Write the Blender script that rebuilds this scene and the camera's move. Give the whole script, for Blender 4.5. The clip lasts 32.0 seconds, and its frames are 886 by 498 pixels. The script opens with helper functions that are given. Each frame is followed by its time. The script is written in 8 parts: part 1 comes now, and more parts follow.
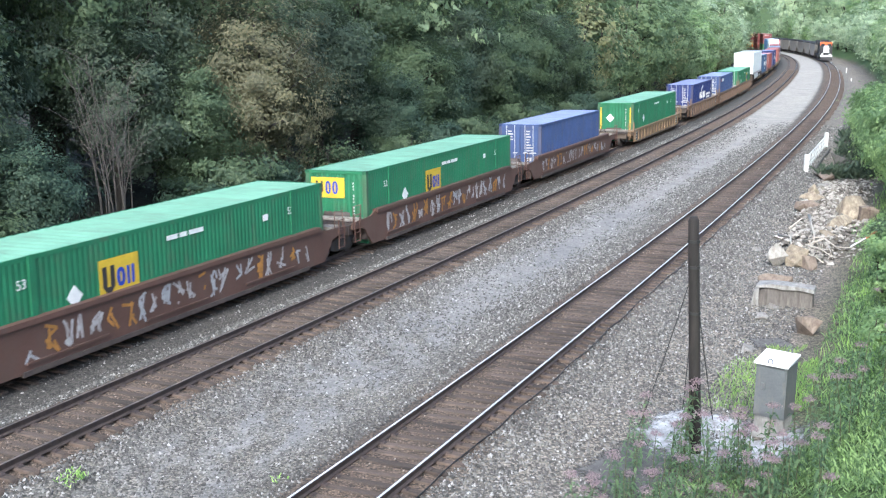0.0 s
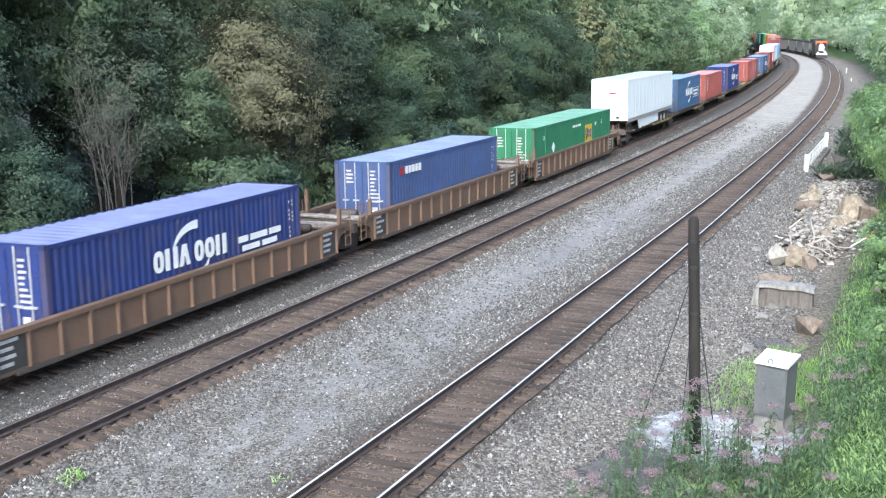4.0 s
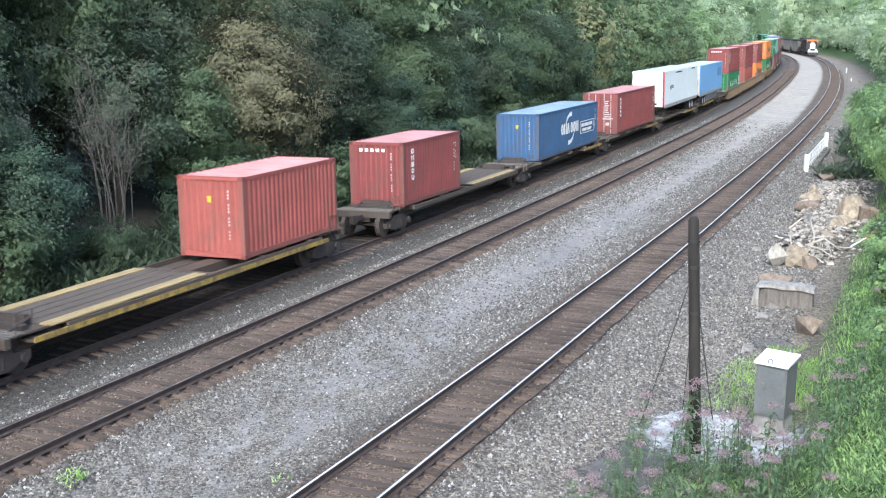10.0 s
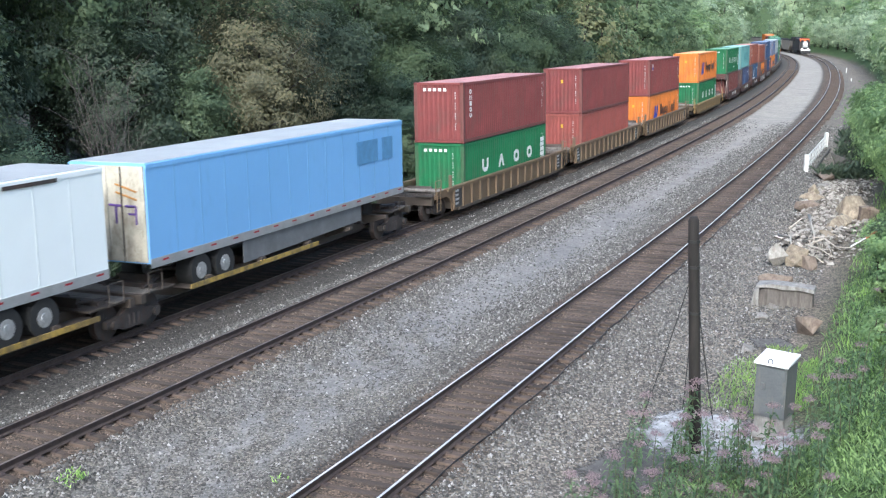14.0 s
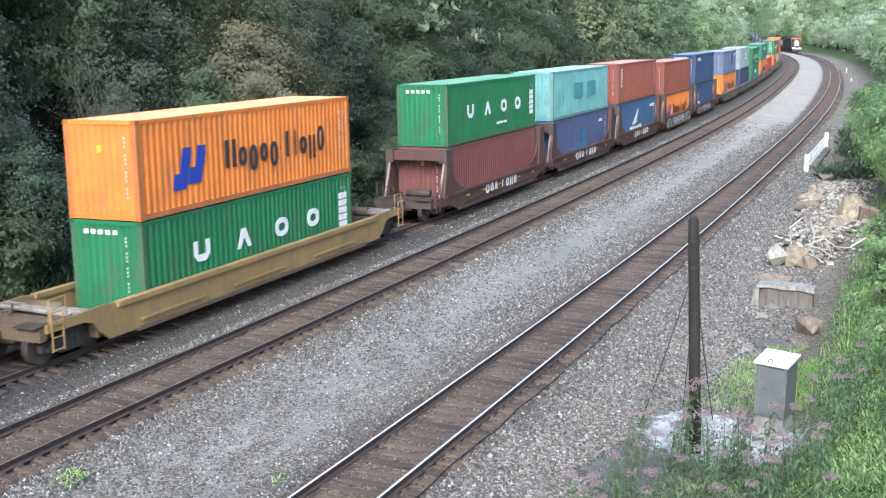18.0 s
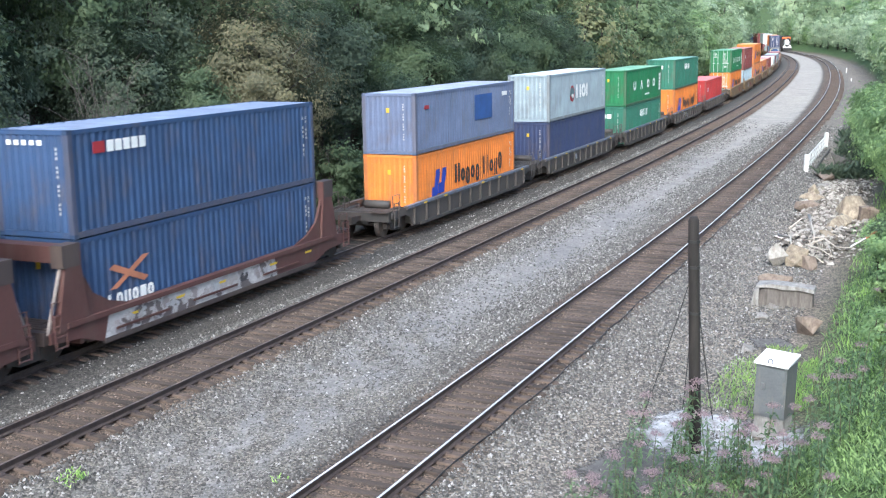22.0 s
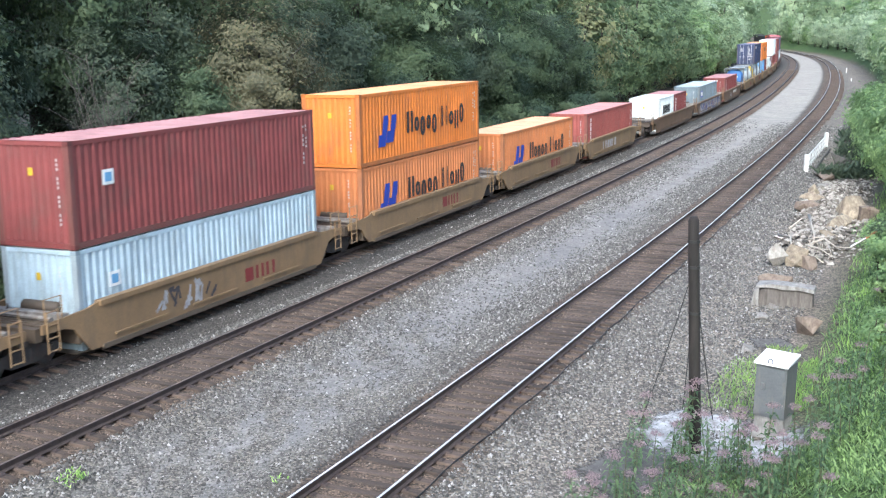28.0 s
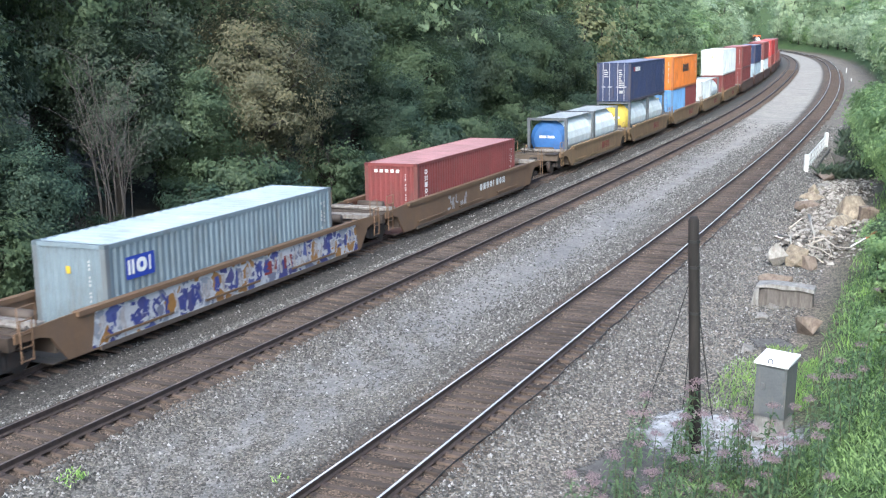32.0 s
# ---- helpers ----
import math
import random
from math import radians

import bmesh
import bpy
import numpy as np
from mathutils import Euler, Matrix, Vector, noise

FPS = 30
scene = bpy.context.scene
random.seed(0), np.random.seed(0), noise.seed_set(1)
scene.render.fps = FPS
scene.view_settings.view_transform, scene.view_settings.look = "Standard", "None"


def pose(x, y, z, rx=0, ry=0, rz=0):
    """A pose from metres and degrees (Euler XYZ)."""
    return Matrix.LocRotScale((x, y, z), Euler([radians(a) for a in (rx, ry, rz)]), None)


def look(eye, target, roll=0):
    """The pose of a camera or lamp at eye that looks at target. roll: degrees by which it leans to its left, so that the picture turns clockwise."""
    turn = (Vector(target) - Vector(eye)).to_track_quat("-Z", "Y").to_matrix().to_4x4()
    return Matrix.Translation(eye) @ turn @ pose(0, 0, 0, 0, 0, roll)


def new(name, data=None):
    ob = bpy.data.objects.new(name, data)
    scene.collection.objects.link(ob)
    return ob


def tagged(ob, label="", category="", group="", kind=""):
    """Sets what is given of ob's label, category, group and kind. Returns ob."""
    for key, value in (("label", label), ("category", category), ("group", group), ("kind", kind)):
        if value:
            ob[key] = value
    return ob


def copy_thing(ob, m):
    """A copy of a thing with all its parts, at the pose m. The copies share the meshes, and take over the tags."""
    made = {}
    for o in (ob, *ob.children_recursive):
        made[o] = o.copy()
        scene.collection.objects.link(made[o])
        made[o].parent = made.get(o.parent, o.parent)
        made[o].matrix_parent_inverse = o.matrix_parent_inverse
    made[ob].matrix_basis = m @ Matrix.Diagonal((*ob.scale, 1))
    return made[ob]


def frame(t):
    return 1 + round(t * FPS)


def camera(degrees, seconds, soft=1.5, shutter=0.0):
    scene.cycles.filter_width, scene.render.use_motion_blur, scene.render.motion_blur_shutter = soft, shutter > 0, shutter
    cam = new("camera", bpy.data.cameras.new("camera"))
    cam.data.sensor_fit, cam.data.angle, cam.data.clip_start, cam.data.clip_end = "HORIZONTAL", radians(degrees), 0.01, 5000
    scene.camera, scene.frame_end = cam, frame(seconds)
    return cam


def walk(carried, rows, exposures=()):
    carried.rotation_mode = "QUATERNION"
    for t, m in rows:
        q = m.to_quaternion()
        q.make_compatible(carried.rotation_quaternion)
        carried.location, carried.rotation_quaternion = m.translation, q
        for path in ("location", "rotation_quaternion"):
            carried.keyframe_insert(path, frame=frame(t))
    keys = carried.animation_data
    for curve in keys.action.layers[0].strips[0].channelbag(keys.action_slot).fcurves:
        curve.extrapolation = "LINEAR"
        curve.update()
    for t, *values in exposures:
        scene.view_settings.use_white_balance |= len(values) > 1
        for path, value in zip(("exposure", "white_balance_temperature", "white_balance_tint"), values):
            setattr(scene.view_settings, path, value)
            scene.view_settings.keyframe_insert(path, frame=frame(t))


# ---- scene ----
cam = camera(42.107, 32.0, soft=1.2, shutter=0.12)
EYE = (0.0, 0.0, 8.666)
PITCH = 11.35
AIM = (0.0, 100.0 * math.cos(radians(PITCH)), EYE[2] - 100.0 * math.sin(radians(PITCH)))
walk(cam, [(0.0, look(EYE, AIM, 1.02)), (32.0, look(EYE, AIM, 1.02))],
     exposures=[(t, e, 5700, 5.0) for t, e in ((0.0, 1.64), (3.0, 1.66), (5.5, 1.68), (6.0, 1.64), (7.0, 1.40), (8.0, 1.5), (9.0, 1.6), (12.0, 1.64), (13.0, 1.58), (14.0, 1.34), (15.0, 1.36), (16.5, 1.6), (27.5, 1.58), (29.0, 1.44), (30.0, 1.43), (31.0, 1.43), (32.0, 1.46))])

# ---- light: an overcast late afternoon ----
SUN_ELEVATION, SUN_AZIMUTH = 40.0, 192.0      # degrees; azimuth clockwise from +y
world = bpy.data.worlds.new("sky")
world.use_nodes = True
scene.world = world
wn = world.node_tree.nodes
sky = wn.new("ShaderNodeTexSky")
sky.sky_type = "NISHITA"
sky.sun_disc = False
sky.sun_elevation, sky.sun_rotation = radians(SUN_ELEVATION), radians(SUN_AZIMUTH)
sky.air_density, sky.dust_density, sky.ozone_density = 1.0, 4.0, 1.0
world.node_tree.links.new(sky.outputs[0], wn["Background"].inputs[0])
wn["Background"].inputs[1].default_value = 0.13
sun = new("sun", bpy.data.lights.new("sun", "SUN"))
sun.data.energy, sun.data.angle, sun.data.color = 1.2, radians(28), (1.0, 0.99, 0.96)
a_, e_ = radians(SUN_AZIMUTH), radians(SUN_ELEVATION)
sun.matrix_basis = look((math.sin(a_) * math.cos(e_) * 50, math.cos(a_) * math.cos(e_) * 50, math.sin(e_) * 50), (0, 0, 0))


# ---- materials ----
def _nodes(name):
    m = bpy.data.materials.new(name)
    m.use_nodes = True
    nt = m.node_tree
    return m, nt, nt.nodes["Principled BSDF"]


def _mix(nt, kind, fac, a, b):
    n = nt.nodes.new("ShaderNodeMix")
    n.data_type, n.blend_type = "RGBA", kind
    for sock, val in ((n.inputs[0], fac), (n.inputs[6], a), (n.inputs[7], b)):
        if hasattr(val, "links"):
            nt.links.new(val, sock)
        elif sock == n.inputs[0]:
            sock.default_value = val
        else:
            sock.default_value = (*val, 1) if len(val) == 3 else val
    return n.outputs[2]


def _noise(nt, scale, detail=4, rough=0.6, coord=None):
    n = nt.nodes.new("ShaderNodeTexNoise")
    n.inputs["Scale"].default_value = scale
    n.inputs["Detail"].default_value = detail
    n.inputs["Roughness"].default_value = rough
    if coord is not None:
        nt.links.new(coord, n.inputs["Vector"])
    return n.outputs[0]


def _ramp(nt, src, lo, hi, a=(0, 0, 0), b=(1, 1, 1)):
    n = nt.nodes.new("ShaderNodeValToRGB")
    n.color_ramp.elements[0].position, n.color_ramp.elements[1].position = lo, hi
    n.color_ramp.elements[0].color, n.color_ramp.elements[1].color = (*a, 1), (*b, 1)
    nt.links.new(src, n.inputs[0])
    return n.outputs[0]


def _bump(nt, bsdf, src, strength, dist):
    n = nt.nodes.new("ShaderNodeBump")
    n.inputs["Strength"].default_value, n.inputs["Distance"].default_value = strength, dist
    nt.links.new(src, n.inputs["Height"])
    nt.links.new(n.outputs[0], bsdf.inputs["Normal"])


def _coord(nt, stretch=(1, 1, 1)):
    c = nt.nodes.new("ShaderNodeTexCoord")
    m = nt.nodes.new("ShaderNodeMapping")
    m.inputs["Scale"].default_value = stretch
    nt.links.new(c.outputs["Object"], m.inputs[0])
    return m.outputs[0]


def mat(name, col, rough=0.7, metal=0.0, var=0.22, scale=1.5, fine=30.0, bump=0.15, dirt=None, dirt_amount=0.5, stretch=(1, 1, 1), rnd=0.0):
    """A worn surface: broad fading, fine grain and streaks of dirt."""
    m, nt, b = _nodes(name)
    co = _coord(nt, stretch)
    big = _noise(nt, scale, 5, 0.65, co)
    small = _noise(nt, fine, 3, 0.6, co)
    c = _mix(nt, "MIX", _ramp(nt, big, 0.3, 0.7), tuple(v * (1 - var) for v in col), tuple(min(1, v * (1 + var)) for v in col))
    c = _mix(nt, "MULTIPLY", 0.35, c, _ramp(nt, small, 0.3, 0.75, (0.55, 0.55, 0.55), (1.15, 1.15, 1.15)))
    if dirt:
        d = _noise(nt, scale * 2.3, 6, 0.75, _coord(nt, (stretch[0], stretch[1], stretch[2] * 0.35)))
        c = _mix(nt, "MIX", _ramp(nt, d, 0.62 - 0.25 * dirt_amount, 0.80 - 0.12 * dirt_amount), c, dirt)
    if rnd:
        o = nt.nodes.new("ShaderNodeObjectInfo")
        c = _mix(nt, "MULTIPLY", 1.0, c, _ramp(nt, o.outputs["Random"], 0, 1, (1 - rnd,) * 3, (1 + rnd,) * 3))
    nt.links.new(c, b.inputs["Base Color"])
    b.inputs["Roughness"].default_value, b.inputs["Metallic"].default_value = rough, metal
    if bump:
        _bump(nt, b, small, bump, 0.01)
    return m


def leaf_mat(name, col, var=0.4, warm=0.12):
    """Leaves: each one a little different, light shining through."""
    m, nt, b = _nodes(name)
    g = nt.nodes.new("ShaderNodeNewGeometry")
    lo = tuple(v * (1 - var) for v in col)
    hi = (min(1, col[0] * (1 + var) + warm * col[1]), col[1] * (1 + var), col[2] * (1 + 0.5 * var))
    c = _ramp(nt, g.outputs["Random Per Island"], 0.0, 1.0, lo, hi)
    patch = _noise(nt, 0.35, 3, 0.6, _coord(nt))
    c = _mix(nt, "MULTIPLY", 0.7, c, _ramp(nt, patch, 0.3, 0.7, (0.65, 0.7, 0.7), (1.2, 1.15, 1.0)))
    nt.links.new(c, b.inputs["Base Color"])
    b.inputs["Roughness"].default_value = 0.55
    b.inputs["Specular IOR Level"].default_value = 0.35
    t = nt.nodes.new("ShaderNodeBsdfTranslucent")
    nt.links.new(c, t.inputs[0])
    mx = nt.nodes.new("ShaderNodeMixShader")
    mx.inputs[0].default_value = 0.45
    nt.links.new(b.outputs[0], mx.inputs[1])
    nt.links.new(t.outputs[0], mx.inputs[2])
    nt.links.new(mx.outputs[0], nt.nodes["Material Output"].inputs[0])
    return m


RUST = (0.075, 0.04, 0.028)
PAINT = {}


def paint(col, dirt=0.45):
    """Faded container or car paint with rust and grime; one material for each colour."""
    key = (col, dirt)
    if key not in PAINT:
        PAINT[key] = mat("paint", col, 0.62, 0.0, 0.19, 0.7, 25, 0.05, tuple(0.45 * v + 0.55 * r for v, r in zip(col, (0.10, 0.075, 0.06))), dirt, (1, 1, 1), 0.06)
    return PAINT[key]


GREEN_LONG = (0.022, 0.16, 0.072)
GREEN_DEEP = (0.016, 0.15, 0.055)
GREEN_DULL = (0.035, 0.16, 0.105)
BLUE_ROYAL = (0.016, 0.032, 0.145)
BLUE_GREY = (0.042, 0.073, 0.185)
BLUE_MID = (0.038, 0.092, 0.19)
BLUE_NAVY = (0.030, 0.044, 0.105)
RED_BOX = (0.285, 0.074, 0.062)
RED_DARK = (0.195, 0.047, 0.045)
RED_BROWN = (0.24, 0.07, 0.045)
RED_BRIGHT = (0.42, 0.035, 0.035)
ORANGE = (0.64, 0.19, 0.03)
TEAL = (0.15, 0.35, 0.345)
GREY_PALE = (0.265, 0.325, 0.36)
PALE_BLUE = (0.42, 0.525, 0.59)
WHITE = (0.77, 0.83, 0.82)
SKY_BLUE = (0.19, 0.40, 0.70)
CAR_BROWN = (0.105, 0.055, 0.042)
CAR_TAN = (0.215, 0.137, 0.075)
CAR_MAROON = (0.085, 0.036, 0.032)
CAR_DUSTY = (0.245, 0.158, 0.082)
CAR_YELLOW = (0.30, 0.195, 0.08)
CAR_GREY = (0.062, 0.054, 0.050)
CAR_SPINE = (0.07, 0.055, 0.045)
STEEL = mat("grimy_steel", (0.055, 0.048, 0.044), 0.75, 0.2, 0.3, 3, 40, 0.2, RUST, 0.6)
BRIGHT_STEEL = mat("worn_bright_steel", (0.55, 0.55, 0.56), 0.32, 0.9, 0.2, 4, 50, 0.05)
WHITE_PAINT = mat("white_lettering", (0.78, 0.78, 0.76), 0.6, 0, 0.1, 2, 30, 0.02)
SMALL_PRINT = mat("worn_small_print", (0.48, 0.47, 0.46), 0.6, 0, 0.3, 3, 30, 0.02)
YELLOW_PAINT = mat("yellow_marking", (0.62, 0.42, 0.03), 0.6, 0, 0.15, 2, 30, 0.02)
BLUE_PAINT = mat("blue_emblem", (0.02, 0.05, 0.36), 0.6, 0, 0.1, 2, 30, 0.02)
DARK_PAINT = mat("dark_lettering", (0.03, 0.028, 0.03), 0.6, 0, 0.1, 2, 30, 0.02)
RED_PAINT = mat("red_marking", (0.34, 0.022, 0.03), 0.6, 0, 0.1, 2, 30, 0.02)
RUBBER = mat("tyre_rubber", (0.02, 0.02, 0.02), 0.85, 0, 0.2, 5, 40, 0.1)


# ---- mesh helpers ----
class MB:
    """Collects vertices and faces of one part."""

    def __init__(self):
        self.v, self.f = [], []

    def box(self, x0, x1, y0, y1, z0, z1):
        i = len(self.v)
        self.v += [(x0, y0, z0), (x1, y0, z0), (x1, y1, z0), (x0, y1, z0), (x0, y0, z1), (x1, y0, z1), (x1, y1, z1), (x0, y1, z1)]
        self.f += [(i + 3, i + 2, i + 1, i), (i + 4, i + 5, i + 6, i + 7), (i, i + 1, i + 5, i + 4), (i + 1, i + 2, i + 6, i + 5), (i + 2, i + 3, i + 7, i + 6), (i + 3, i, i + 4, i + 7)]
        return self

    def prism(self, pts, a, b, axis="y"):
        """An outline in the plane across the axis, pushed from a to b along it."""
        i, n = len(self.v), len(pts)
        for d in (a, b):
            for p, q in pts:
                self.v.append({"x": (d, p, q), "y": (p, d, q), "z": (p, q, d)}[axis])
        self.f += [tuple(range(i, i + n)), tuple(range(i + 2 * n - 1, i + n - 1, -1))]
        self.f += [(i + (k + 1) % n, i + k, i + n + k, i + n + (k + 1) % n) for k in range(n)]
        return self

    def tube(self, p0, p1, r0, r1=None, n=8, caps=True):
        r1 = r0 if r1 is None else r1
        a, b = Vector(p0), Vector(p1)
        d = (b - a).normalized()
        u = d.orthogonal().normalized()
        w = d.cross(u)
        i = len(self.v)
        for c, r in ((a, r0), (b, r1)):
            for k in range(n):
                t = 2 * math.pi * k / n
                self.v.append(tuple(c + (u * math.cos(t) + w * math.sin(t)) * r))
        self.f += [(i + k, i + (k + 1) % n, i + n + (k + 1) % n, i + n + k) for k in range(n)]
        if caps:
            self.f += [tuple(range(i + n - 1, i - 1, -1)), tuple(range(i + n, i + 2 * n))]
        return self

    def path(self, pts, rads, n=6):
        """A bent, tapering limb through the points."""
        i = len(self.v)
        for j, p in enumerate(pts):
            a = Vector(pts[max(j - 1, 0)])
            b = Vector(pts[min(j + 1, len(pts) - 1)])
            d = (b - a).normalized()
            u = d.cross(Vector((0.31, 0.9, 0.2))).normalized()
            w = d.cross(u)
            for k in range(n):
                t = 2 * math.pi * k / n
                self.v.append(tuple(Vector(p) + (u * math.cos(t) + w * math.sin(t)) * rads[j]))
        for j in range(len(pts) - 1):
            o = i + j * n
            self.f += [(o + k, o + (k + 1) % n, o + n + (k + 1) % n, o + n + k) for k in range(n)]
        self.f += [tuple(range(i + n - 1, i - 1, -1)), tuple(range(i + (len(pts) - 1) * n, i + len(pts) * n))]
        return self

    def mesh(self, name, material, smooth=False):
        me = bpy.data.meshes.new(name)
        me.from_pydata(self.v, [], self.f)
        bm = bmesh.new()
        bm.from_mesh(me)
        bmesh.ops.recalc_face_normals(bm, faces=bm.faces)
        bm.to_mesh(me)
        bm.free()
        me.materials.append(material)
        if smooth:
            me.polygons.foreach_set("use_smooth", [True] * len(me.polygons))
        me.update()
        return me


def part(name, src, material, parent, label="", m=None, smooth=False):
    """Links a part's mesh under its thing or part."""
    me = src if isinstance(src, bpy.types.Mesh) else src.mesh(name, material, smooth)
    ob = new(name, me)
    ob.parent = parent
    if m is not None:
        ob.matrix_basis = m
    if label:
        ob["label"] = label
    return ob


MESHES = {}


def cached(key, make):
    if key not in MESHES:
        MESHES[key] = make()
    return MESHES[key]


def quad_mesh(name, verts, material):
    """Many loose quads at once; verts is an array of n x 4 x 3."""
    n = len(verts)
    me = bpy.data.meshes.new(name)
    me.vertices.add(n * 4)
    me.vertices.foreach_set("co", np.ascontiguousarray(verts, dtype=np.float32).ravel())
    me.loops.add(n * 4)
    me.loops.foreach_set("vertex_index", np.arange(n * 4, dtype=np.int32))
    me.polygons.add(n)
    me.polygons.foreach_set("loop_start", np.arange(0, n * 4, 4, dtype=np.int32))
    me.materials.append(material)
    me.update(calc_edges=True)
    me.validate()
    return me


# ---- plan: the lines of the three tracks ----
def track_line(x0, y0, turn, knots, bends):
    """A line from its place and heading at 0 m and its curvature along the way; returns a function of metres: x, y, heading."""
    s = np.arange(-760, 1001, 1.0)
    k = np.interp(s, knots, np.array(bends) * 1e-3)
    h = turn + np.concatenate([[0], np.cumsum((k[1:] + k[:-1]) / 2)])
    h += turn - h[760]
    mid = (h[1:] + h[:-1]) / 2
    x = np.concatenate([[0], np.cumsum(np.cos(mid))])
    y = np.concatenate([[0], np.cumsum(np.sin(mid))])
    x += x0 - x[760]
    y += y0 - y[760]

    def line(q):
        return np.interp(q, s, x), np.interp(q, s, y), np.interp(q, s, h)
    return line


KNOTS = (-60, -10, 20, 50, 80, 110, 140, 180, 230, 300, 400, 560, 700)
near_line = track_line(0.4228, 25.1253, 1.1598, KNOTS, (0, 0.691, 0.495, 0.455, 0.466, 0.614, 0.588, 0.334, 0.555, 1.377, 2.2, 2.2, 0))
mid_line = track_line(-8.3495, 22.878, 1.1628, KNOTS, (0, 0.456, 0.399, 0.372, 0.776, 0.649, 0.337, 0.377, 0.474, 1.3, 2.2, 2.2, 0))
TRAIN_OFFSET, TRAIN_CANT = 4.134, -2.04


def offset_line(line, d):
    def moved(q):
        x, y, h = line(q)
        return x - np.sin(h) * d, y + np.cos(h) * d, h
    return moved


train_line = offset_line(mid_line, TRAIN_OFFSET)


def on_line(line, s, lat=0.0, z=0.0, cant=0.0, turn=0.0):
    x, y, h = line(s)
    x, y = x - math.sin(h) * lat, y + math.cos(h) * lat
    return pose(x, y, z, cant, 0, math.degrees(h) + turn)


# ---- ground: one sheet along the tracks, out to the horizon ----
NEAR_LAT = -7.16
PROFILE_LAT = [-60, -45, -34, -27, -23, -20, -18, -16.5, -15.3, -14.4, -13.8, -13.2, -12.5, -11.8, -11.2, -10.6, -10.0, -9.4, -8.9, -8.35, -8.15, -7.6, -7.16, -6.7, -6.15, -5.95, -5.4, -4.9,
               -4.3, -3.7, -3.1, -2.6, -2.1, -1.7, -1.2, -1.0, -0.5, 0.0, 0.5, 1.0, 1.2, 1.7, 2.05, 2.4, 2.8, 3.3, 4.13, 5.0, 5.5, 6.0, 6.6, 7.4, 8.3, 9.3, 10.5, 12, 14, 17, 20, 25, 32, 42, 60, 85, 120, 160]
PROFILE = ((-60, 16.0), (-34, 9.0), (-23, 4.4), (-18, 1.9), (-15.3, 0.35), (-14.3, -0.25), (-13.5, -0.5), (-11.2, -0.52), (-10.2, -0.42), (-8.9, -0.25), (-8.5, -0.20), (-8.15, -0.19), (-6.15, -0.19), (-5.9, -0.18), (-5.3, -0.25),
           (-4.6, -0.32), (-3.7, -0.36), (-2.4, -0.32), (-1.8, -0.20), (-1.3, -0.135), (-1.0, -0.115), (1.0, -0.115), (1.25, -0.12), (1.8, -0.19), (2.1, -0.26), (2.7, -0.24), (2.95, -0.2), (5.35, -0.2), (5.9, -0.25), (7.4, -0.75), (9.3, -1.0),
           (14, -0.8), (25, 0.4), (42, 3.0), (85, 14.0), (160, 30.0))


def ground_z(lat, s):
    z = np.interp(lat, [p[0] for p in PROFILE], [p[1] for p in PROFILE])
    wob = noise.noise(Vector((s * 0.11, lat * 0.3, 3.1))) * 0.22 + noise.noise(Vector((s * 0.5, lat * 0.9, 7.7))) * 0.07
    gully = 0.0
    if 54 < s < 80 and lat < -10.0:                       # the stream bed under the little bridge
        gully = -2.2 * min(1.0, max(0.0, 1.5 * (1 - abs(s - 67) / 11.0))) * min(1.0, (-10.0 - lat) / 0.8) * (1.0 if lat > -16 else max(0.0, 1 + (lat + 16) / 6))
    level = -0.33 * max(0.0, 1 - ((s - 8.0) / 3.4) ** 2) * max(0.0, 1 - ((lat + 14.1) / 1.5) ** 2)      # levelled for the signal case
    if -9.6 < lat < 6.2:
        wob *= 0.10
    elif lat < -14 or lat > 9:
        wob *= 2.2
    return float(z) + wob + gully + level


def place(s, lat, z=None, turn=0.0):
    """A pose on the ground, by metres along the middle track and across it."""
    return on_line(mid_line, s, lat, ground_z(lat, s) if z is None else z, 0, turn)


def ground_at(s, lat):
    return place(s, lat).translation


